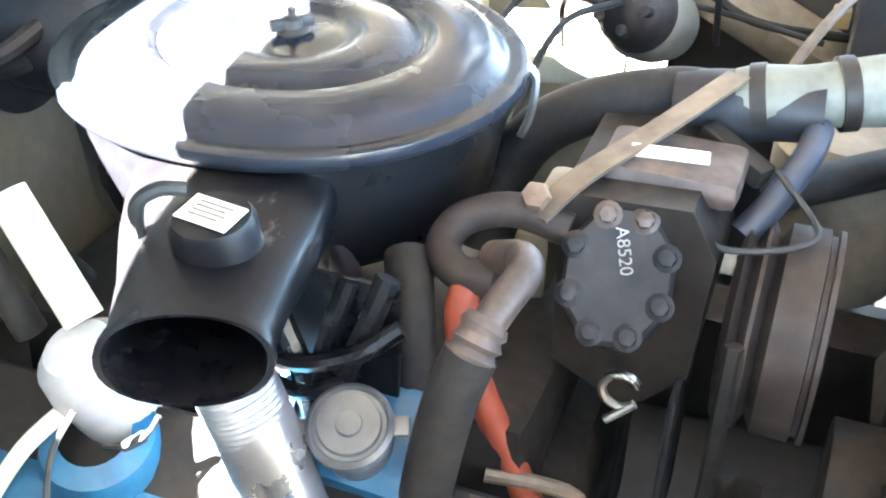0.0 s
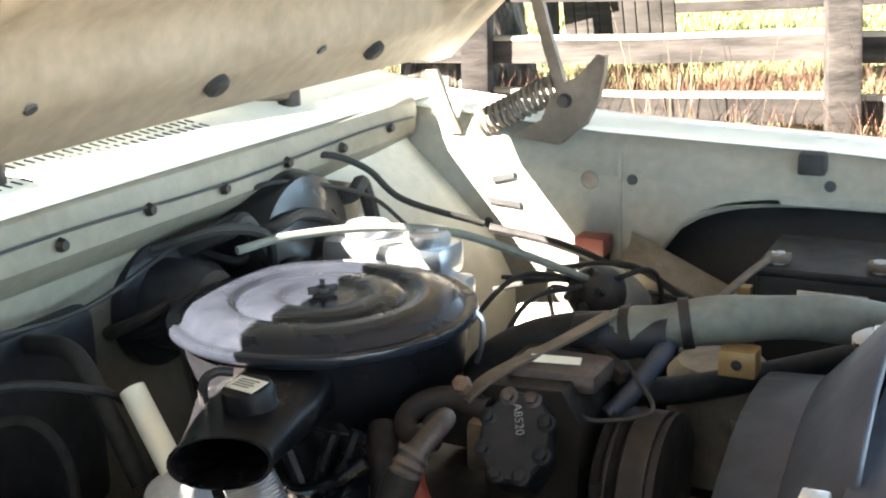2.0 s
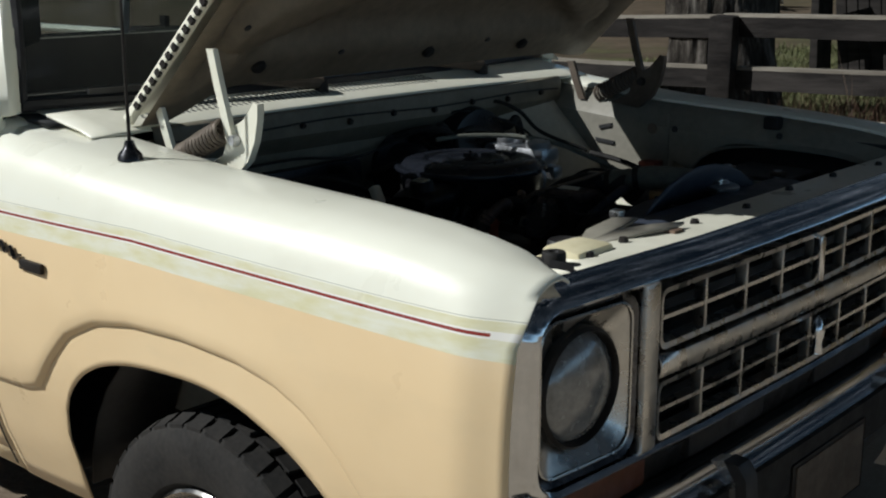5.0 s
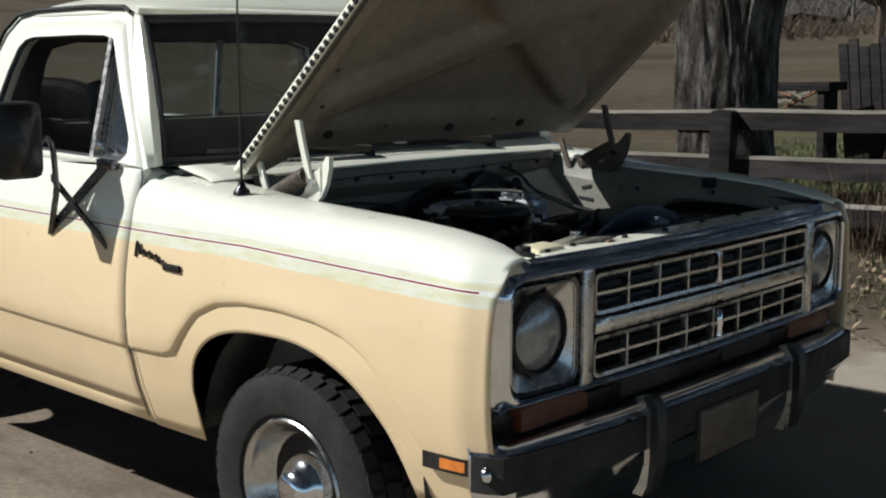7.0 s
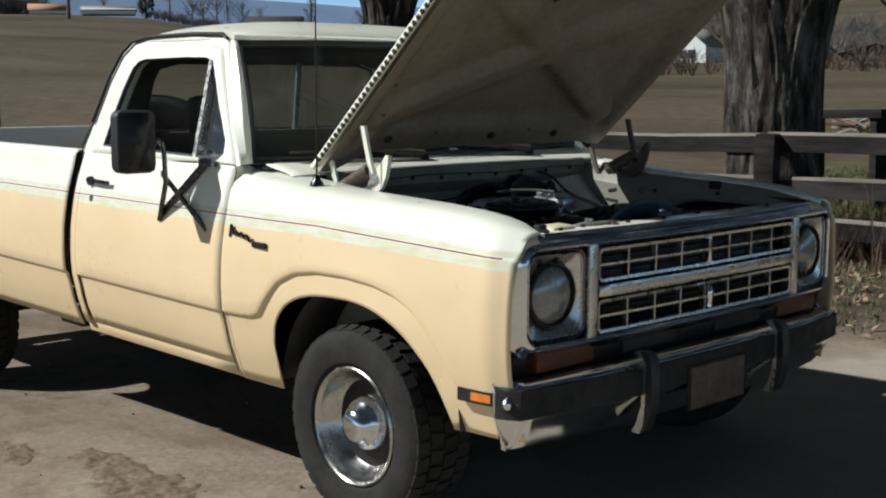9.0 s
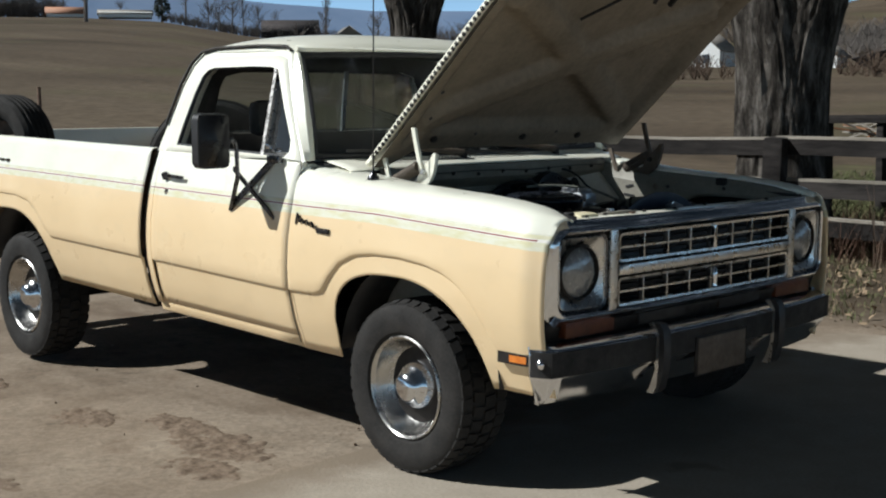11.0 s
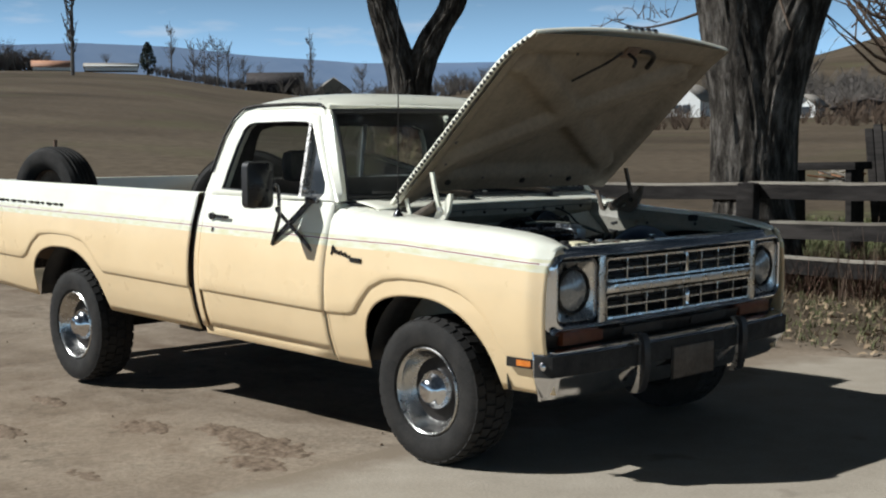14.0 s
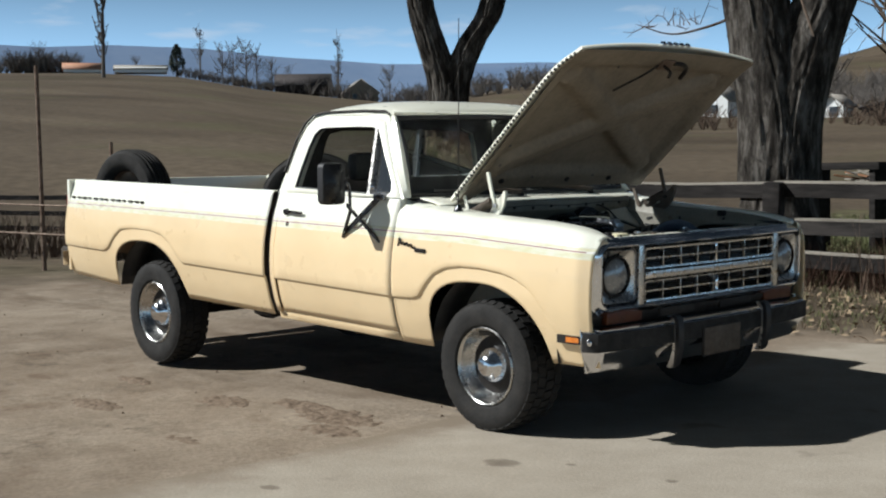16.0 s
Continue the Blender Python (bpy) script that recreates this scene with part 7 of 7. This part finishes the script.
def bare_tree(name, label, x, y, h, spread, seed, mat, narrow=False, z=None, limbs=26):
    r = random.Random(seed)
    ob = thing(name, label, "tree", pose(x, y, terrain(x, y) - 0.3 if z is None else z), "far trees")
    trunk = Mesh().tube([(0, 0, 0), (0.02 * h, 0, 0.35 * h), (0, 0.02 * h, 0.7 * h), (0, 0, h)], [0.018 * h, 0.014 * h, 0.008 * h, 0.002 * h], 7)
    part("trunk", trunk, mat, ob)
    cr = Mesh()
    for k in range(limbs):
        z0 = h * r.uniform(0.18 if narrow else 0.25, 0.85)
        a = r.uniform(0, 2 * math.pi)
        ln = spread * r.uniform(0.5, 1) * (1.1 - 0.5 * z0 / h)
        up = ln * (2.2 if narrow else r.uniform(0.5, 1.3))
        tip = Vector((math.cos(a) * ln, math.sin(a) * ln, min(z0 + up, h * 1.05)))
        base = Vector((0, 0, z0))
        mid_ = base.lerp(tip, 0.5) + Vector((0, 0, -0.05 * h))
        cr.tube([base, mid_, tip], [0.009 * h, 0.006 * h, 0.002 * h], 4)
        for _ in range(5):
            b2 = base.lerp(tip, r.uniform(0.3, 0.95))
            t2 = b2 + Vector((r.uniform(-1, 1), r.uniform(-1, 1), r.uniform(0.1, 1.2))) * ln * 0.4
            cr.tube([b2, t2], [0.004 * h, 0.0015 * h], 3)
    part("crown", cr, mat, ob)
    return ob


def conifer(x, y, h, w, seed, z=None):
    r = random.Random(seed)
    ob = thing("conifer_tree", "dark rounded evergreen on the far ridge", "tree", pose(x, y, terrain(x, y) - 0.3 if z is None else z), "far trees")
    part("trunk", Mesh().tube([(0, 0, 0), (0, 0, h * 0.9)], [0.05 * h, 0.01 * h], 7), BARK, ob)
    cr = Mesh()
    for k in range(420):
        t = r.random() ** 0.8
        rad = w * (math.sin(math.pi * min(1, 0.12 + 0.88 * t)) ** 0.6 if t < 0.5 else (1 - t) ** 0.7 * 1.45) * r.uniform(0.55, 1.05)
        a = r.uniform(0, 2 * math.pi)
        p = Vector((math.cos(a) * rad, math.sin(a) * rad, h * (0.05 + 0.95 * t)))
        s = h * 0.06 * r.uniform(0.6, 1.3)
        q = [p + Vector((r.uniform(-1, 1), r.uniform(-1, 1), r.uniform(-1, 1))) * s for _ in range(4)]
        cr.add(q, [(0, 1, 2), (0, 2, 3), (0, 3, 1), (1, 3, 2)])
    part("crown", cr, CONIFER, ob)


def scrub(name, label, x0, y0, x1, y1, count, h, mat, seed, width=4.0):
    """A band of bare shrubs, too many to count."""
    r = random.Random(seed)
    m = Mesh()
    for k in range(count):
        t = r.random()
        x, y = x0 + (x1 - x0) * t + r.uniform(-width, width), y0 + (y1 - y0) * t + r.uniform(-width, width)
        z = terrain(x, y) - 0.2
        hh = h * r.uniform(0.4, 1.1)
        for _ in range(9):
            tip = Vector((x + r.uniform(-0.5, 0.5) * hh, y + r.uniform(-0.5, 0.5) * hh, z + hh * r.uniform(0.5, 1)))
            m.tube([(x, y, z), Vector((x, y, z)).lerp(tip, 0.5) + Vector((0, 0, 0.1 * hh)), tip], [0.022 * hh, 0.016 * hh, 0.006 * hh], 3, cap=False)
            for _ in range(3):
                b2 = Vector((x, y, z)).lerp(tip, r.uniform(0.4, 0.9))
                m.tube([b2, b2 + Vector((r.uniform(-1, 1), r.uniform(-1, 1), r.uniform(0, 1))) * hh * 0.25], [0.010 * hh, 0.004 * hh], 3, cap=False)
    return tagged(part(name, m, mat, None), label, "shrubs", kind="stuff")


def far(az, r):
    """A place on the far land by its bearing and distance."""
    return r * math.cos(radians(az)), r * math.sin(radians(az))


conifer(*far(150.05, 258), 6.6, 1.7, 3)
bare_tree("poplar_tree", "tall narrow bare poplar in the field", *far(153.6, 188), 18, 1.5, 4, FAR_TREE, True, limbs=44)
for i, (az, r, h, sp) in enumerate(((148.0, 246, 8.5, 2.6), (147.5, 250, 9.5, 3.0), (146.9, 244, 10, 3.2), (146.4, 250, 9, 3.0), (145.7, 252, 7.5, 2.4), (149.0, 259, 12, 2.2), (142.55, 262, 15, 1.8), (140.1, 255, 9, 3.0),
                                    (144.9, 258, 6, 2.4), (151.9, 262, 3.5, 2.0), (156.2, 262, 6, 3.0), (133.0, 130, 5.5, 2.8), (130.5, 128, 6, 3.0), (127.0, 150, 8, 4.0), (114.0, 98, 9, 4.0), (119.5, 127, 10, 5.0), (108.0, 97, 9, 4.0))):
    bare_tree("bare_tree", "bare grey-brown tree in the distance", *far(az, r), h, sp, 20 + i, FAR_TREE)
for i, (x, y, h, sp) in enumerate(((-14.5, 36.0, 9.5, 4.6), (-10.5, 38.5, 10.5, 5.0), (-6.0, 40.0, 10.0, 5.0))):
    bare_tree("bare_tree", "leafless tree with a dense twiggy crown", x, y, h, sp, 70 + i, TWIG, limbs=90)
gable_house("long_shed", "long low white shed on the far ridge", *far(151.7, 256), 4.5, 10.5, 1.0, 0.6, WHITE_WALL, GREY_ROOF, -28, ((0.2, 0.5),))
gable_house("farmhouse", "far farmhouse with a rusty orange roof", *far(154.3, 257), 4.5, 7.5, 0.8, 1.1, WHITE_WALL, RED_ROOF, -26)
gable_house("barn", "low dark barn among bare trees", *far(144.2, 256), 9, 11.5, 1.8, 2.4, BARN, BARN, -36, ())
gable_house("cottage", "pale-roofed house beyond the field", *far(141.6, 250), 7.0, 9, 1.8, 2.6, BEIGE_ENGINE, GREY_ROOF, 60, ((-0.2, 0.5), (0.2, 0.5)))
gable_house("white_house", "small white gabled house with dark windows", -81, 118.2, 4.4, 6, 2.2, 1.9, WHITE_WALL, GREY_ROOF, 15, ((-0.12, 0.5), (0.12, 0.5)))
gable_house("shed", "small white shed at the foot of the hill", -58.0, 105.0, 2.2, 3, 1.5, 0.9, WHITE_WALL, GREY_ROOF, 10, ((0.1, 0.5),))
gable_house("shed", "low brown shed beside the white one", -53.5, 108.5, 6.5, 4, 1.1, 0.5, BARN, BARN, 25, ())
scrub("far_scrub", "low bare brush along the ridge", *far(149.4, 256), *far(142.0, 254), 190, 2.6, FAR_TREE, 7, 5)
scrub("far_woods", "grey woods behind the farmhouse", *far(157.5, 266), *far(155.0, 266), 90, 5.0, FAR_TREE, 9, 4)
scrub("ridge_scrub", "bare grey brush and trees along the crest", -196, 150, -128, 214, 260, 4.6, FAR_TREE, 17, 9)
scrub("hill_scrub", "bare brush on the hillside", -110, 190, -60, 150, 220, 4.2, FAR_TREE, 18, 14)
scrub("field_scrub", "dry brush at the field's edge", -60, 70, -30, 85, 130, 2.2, TWIG, 8, 7)

# distant mountains, blue from haze painted into their colour
ridge = []
for k in range(121):
    a = radians(70 + k * 1.4)
    h = 2500 * (lerp(((120, 0.083), (140.4, 0.0865), (142, 0.089), (146, 0.0955), (149, 0.1015), (156, 0.1023), (175, 0.108)), 70 + k * 1.4) + 0.003 * noise.noise(Vector((k * 0.4, 0, 2))))
    ridge.append((2500 * math.cos(a), 2500 * math.sin(a), h))
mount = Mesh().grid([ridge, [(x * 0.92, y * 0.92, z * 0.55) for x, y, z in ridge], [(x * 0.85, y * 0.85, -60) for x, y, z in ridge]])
tagged(part("mountains", mount, MOUNTAIN, None), "mountain range on the horizon with blue haze painted in", "mountains", kind="structure")

# posts and wire at the back of the yard
for x, y, h, r0 in ((-12.09, 2.3, 1.85, 0.035), (-10.78, 2.71, 0.75, 0.03)):
    z = terrain(x, y)
    po = thing("steel_post", "thin rusty steel post at the yard's edge", "post", pose(x, y, z - 0.3), "posts")
    part("shaft", Mesh().tube([(0, 0, 0), (0.0, 0, h + 1.3)], [r0, r0 * 0.9], 8), RUST, po)
wire_ob = thing("wire_fence", "sagging wire fence between steel posts", "fence", group="fences")
for h in (0.55, 0.95):
    pts = [(-22 + k * 1.5, -1.6 + k * 0.56, terrain(-22 + k * 1.5, -1.6 + k * 0.56) + h - 0.05 * (k % 2)) for k in range(10)]
    part("wire", Mesh().tube(pts, 0.012, 5), RUST, wire_ob)

# felled timber lying by the far fence
pile = thing("timber_pile", "heap of rust-brown and pale boards on the grass", "timber", pose(-11.8, 24.8, terrain(-11.8, 24.8)))
rt = random.Random(12)
for k in range(9):
    a = rt.uniform(-40, 40)
    part("board", Mesh().box((-0.55, -0.05, -0.02), (0.55, 0.05, 0.02), 0.0, pose(rt.uniform(-0.5, 0.5), rt.uniform(-0.4, 0.4), 0.10 + 0.035 * k, rt.uniform(-10, 10), rt.uniform(-25, 25), a)), PALE_WOOD if k % 3 else RUST_BOARD, pile)
gate_b = thing("board_panel", "leaning grey board panel beyond the fence", "panel", pose(-3.8, 12.0, terrain(-3.8, 12.0), 6, 0, -18))
for k in range(9):
    part("board", Mesh().box((-0.75 + 0.17 * k, -0.015, 0.1), (-0.60 + 0.17 * k, 0.015, 1.75 + 0.06 * math.sin(k * 2)), 0.004), FENCE_WOOD, gate_b)

bench = thing("plank_bench", "dark plank workbench behind the fence", "bench", pose(-4.95, 11.6, terrain(-4.95, 11.6), 0, 0, -8))
part("bench_top", Mesh().box((-0.65, -0.2, 1.16), (0.65, 0.2, 1.27), 0.01), FENCE_WOOD, bench)
for x in (-0.5, 0.5):
    part("bench_leg", Mesh().box((x - 0.05, -0.15, -0.1), (x + 0.05, 0.15, 1.17), 0.008), FENCE_WOOD, bench)


# ---- weeds, grass, litter ----
def weeds(name, label, category, area, count, h, mat, seed, blades=6, lean=0.5, r=0.004):
    rr = random.Random(seed)
    m = Mesh()
    for _ in range(count):
        x, y = area(rr)
        z = terrain(x, y) - 0.02
        for _ in range(blades):
            hh = h * rr.uniform(0.4, 1.2)
            a = rr.uniform(0, 2 * math.pi)
            o = Vector((x + rr.uniform(-0.06, 0.06), y + rr.uniform(-0.06, 0.06), z))
            tip = o + Vector((math.cos(a) * lean * hh, math.sin(a) * lean * hh, hh))
            mid_ = o.lerp(tip, 0.5) + Vector((0, 0, 0.12 * hh))
            s = Vector((-math.sin(a), math.cos(a), 0)) * r
            m.add([o - s, o + s, mid_ + s * 0.8, mid_ - s * 0.8, tip], [(0, 1, 2, 3), (3, 2, 4)])
    return tagged(part(name, m, mat, None), label, category, kind="stuff")


def fence_y(x):
    return 6.35 - 1.15 * (x + 5.2) / 14.2


weeds("dry_weeds", "tangle of dry straw weeds along the fence", "weeds", lambda q: ((lambda x: (x, fence_y(x) + q.uniform(-0.9, 0.5)))(q.uniform(-5, 7))), 170, 0.10, STRAW, 31, 7, 0.8)
weeds("brown_brush", "brown leafless brush along the fence", "weeds", lambda q: ((lambda x: (x, fence_y(x) + q.uniform(-0.35, 2.4)))(q.uniform(-5, 6))), 1100, 0.42, BRUSH, 32, 10, 0.7, 0.003)
weeds("dry_stalks", "tall bare dry stalks by the fence", "weeds", lambda q: (q.uniform(-1.7, 0.9), 5.75 + q.uniform(-0.25, 0.35)), 12, 0.85, TWIG, 37, 4, 0.2, 0.005)
weeds("grass", "sparse short green and tan grass", "grass", lambda q: (q.uniform(-6, 8), q.uniform(3.3, 6.0)), 1500, 0.07, GRASS_GREEN, 33, 6, 0.7)
weeds("straw_grass", "short dry grass", "grass", lambda q: (q.uniform(-6, 8), q.uniform(3.3, 6.4)), 800, 0.08, STRAW, 34, 6, 0.8)
weeds("far_grass", "patchy grass behind the fence", "grass", lambda q: (q.uniform(-9, 9), q.uniform(6.3, 18)), 8000, 0.12, GRASS_GREEN, 35, 7, 0.7, 0.006)
weeds("yard_weeds", "dead weeds at the back edge of the yard", "weeds", lambda q: ((lambda t: (-19 + 9 * t + q.uniform(-0.8, 0.8), 0.5 + 7 * t + q.uniform(-0.8, 0.8)))(q.random())), 500, 0.7, TWIG, 36, 6, 0.4, 0.008)


def litter(name, label, area, count, size, mat, seed):
    rr = random.Random(seed)
    m = Mesh()
    for _ in range(count):
        x, y = area(rr)
        s = size * rr.uniform(0.5, 1.4)
        rot = pose(x, y, terrain(x, y) + s * 0.2, rr.uniform(-35, 35), rr.uniform(-35, 35), rr.uniform(0, 360))
        m.add([rot @ Vector(p) * 1.0 for p in ((-s, 0, 0), (0, -s * 0.5, s * 0.1), (s, 0, 0), (0, s * 0.5, s * 0.12))], [(0, 1, 2, 3)])
    return tagged(part(name, m, mat, None), label, "litter", kind="stuff")


litter("dead_leaves", "dead leaves scattered by the slab", lambda q: (q.uniform(-3, 6), q.uniform(3.0, 5.6)), 1500, 0.035, LEAF, 41)


def pebbles(name, label, area, count, size, mat, seed):
    rr = random.Random(seed)
    m = Mesh()
    for _ in range(count):
        x, y = area(rr)
        s = size * rr.uniform(0.4, 1.5)
        z = terrain(x, y) - 0.013
        rim = [(math.cos(a) * s * rr.uniform(0.75, 1.15), math.sin(a) * s * rr.uniform(0.75, 1.15)) for a in (0, 1.05, 2.09, 3.14, 4.19, 5.24)]
        h = s * rr.uniform(0.2, 0.5)
        v = [(x + px, y + py, z) for px, py in rim] + [(x + px * 0.7, y + py * 0.7, z + 0.006 + h * 0.75) for px, py in rim] + [(x, y, z + 0.006 + h)]
        m.add(v, [(k, (k + 1) % 6, 6 + (k + 1) % 6, 6 + k) for k in range(6)] + [(6 + k, 6 + (k + 1) % 6, 12) for k in range(6)])
    return tagged(part(name, m, mat, None), label, "gravel", kind="stuff")


pebbles("gravel", "small stones and clods scattered on the dirt", lambda q: (q.uniform(-9, -0.4), q.uniform(-4.5, 2.5)), 130, 0.006, SOIL, 42)
PATCHES = ((-1.68, -1.34, 0.24, 0.15), (-1.22, -1.12, 0.32, 0.13), (-0.82, -1.20, 0.38, 0.20), (-0.58, -1.44, 0.26, 0.16), (-2.77, -1.34, 0.20, 0.07), (-0.95, -2.06, 0.20, 0.07), (-2.2, -1.9, 0.25, 0.10))


def turned_soil():
    """Low crumbly heaps where the packed dirt has been turned over; they sink under the yard at their ragged edges."""
    m = Mesh()
    for cx, cy, sx, sy in PATCHES:
        nx, ny = round(2.4 * sx / 0.011), round(2.4 * sy / 0.011)
        rows = []
        for i in range(nx + 1):
            row = []
            for j in range(ny + 1):
                x, y = cx + sx * (2.4 * i / nx - 1.2), cy + sy * (2.4 * j / ny - 1.2)
                d2 = ((x - cx) / sx) ** 2 + ((y - cy) / sy) ** 2
                lump = noise.noise(Vector((x * 16, y * 16, 1.0))) + 0.6 * noise.noise(Vector((x * 42, y * 42, 5.0))) + 0.3 * noise.noise(Vector((x * 85, y * 85, 9.0)))
                row.append((x, y, -0.008 - 0.018 * max(0.0, d2 - 0.3) + 0.012 * lump))
            rows.append(row)
        m.grid(rows)
    return m


tagged(part("turned_soil", turned_soil(), SOIL, None, angle=60), "crumbly dark turned soil in the yard", "soil", kind="stuff")
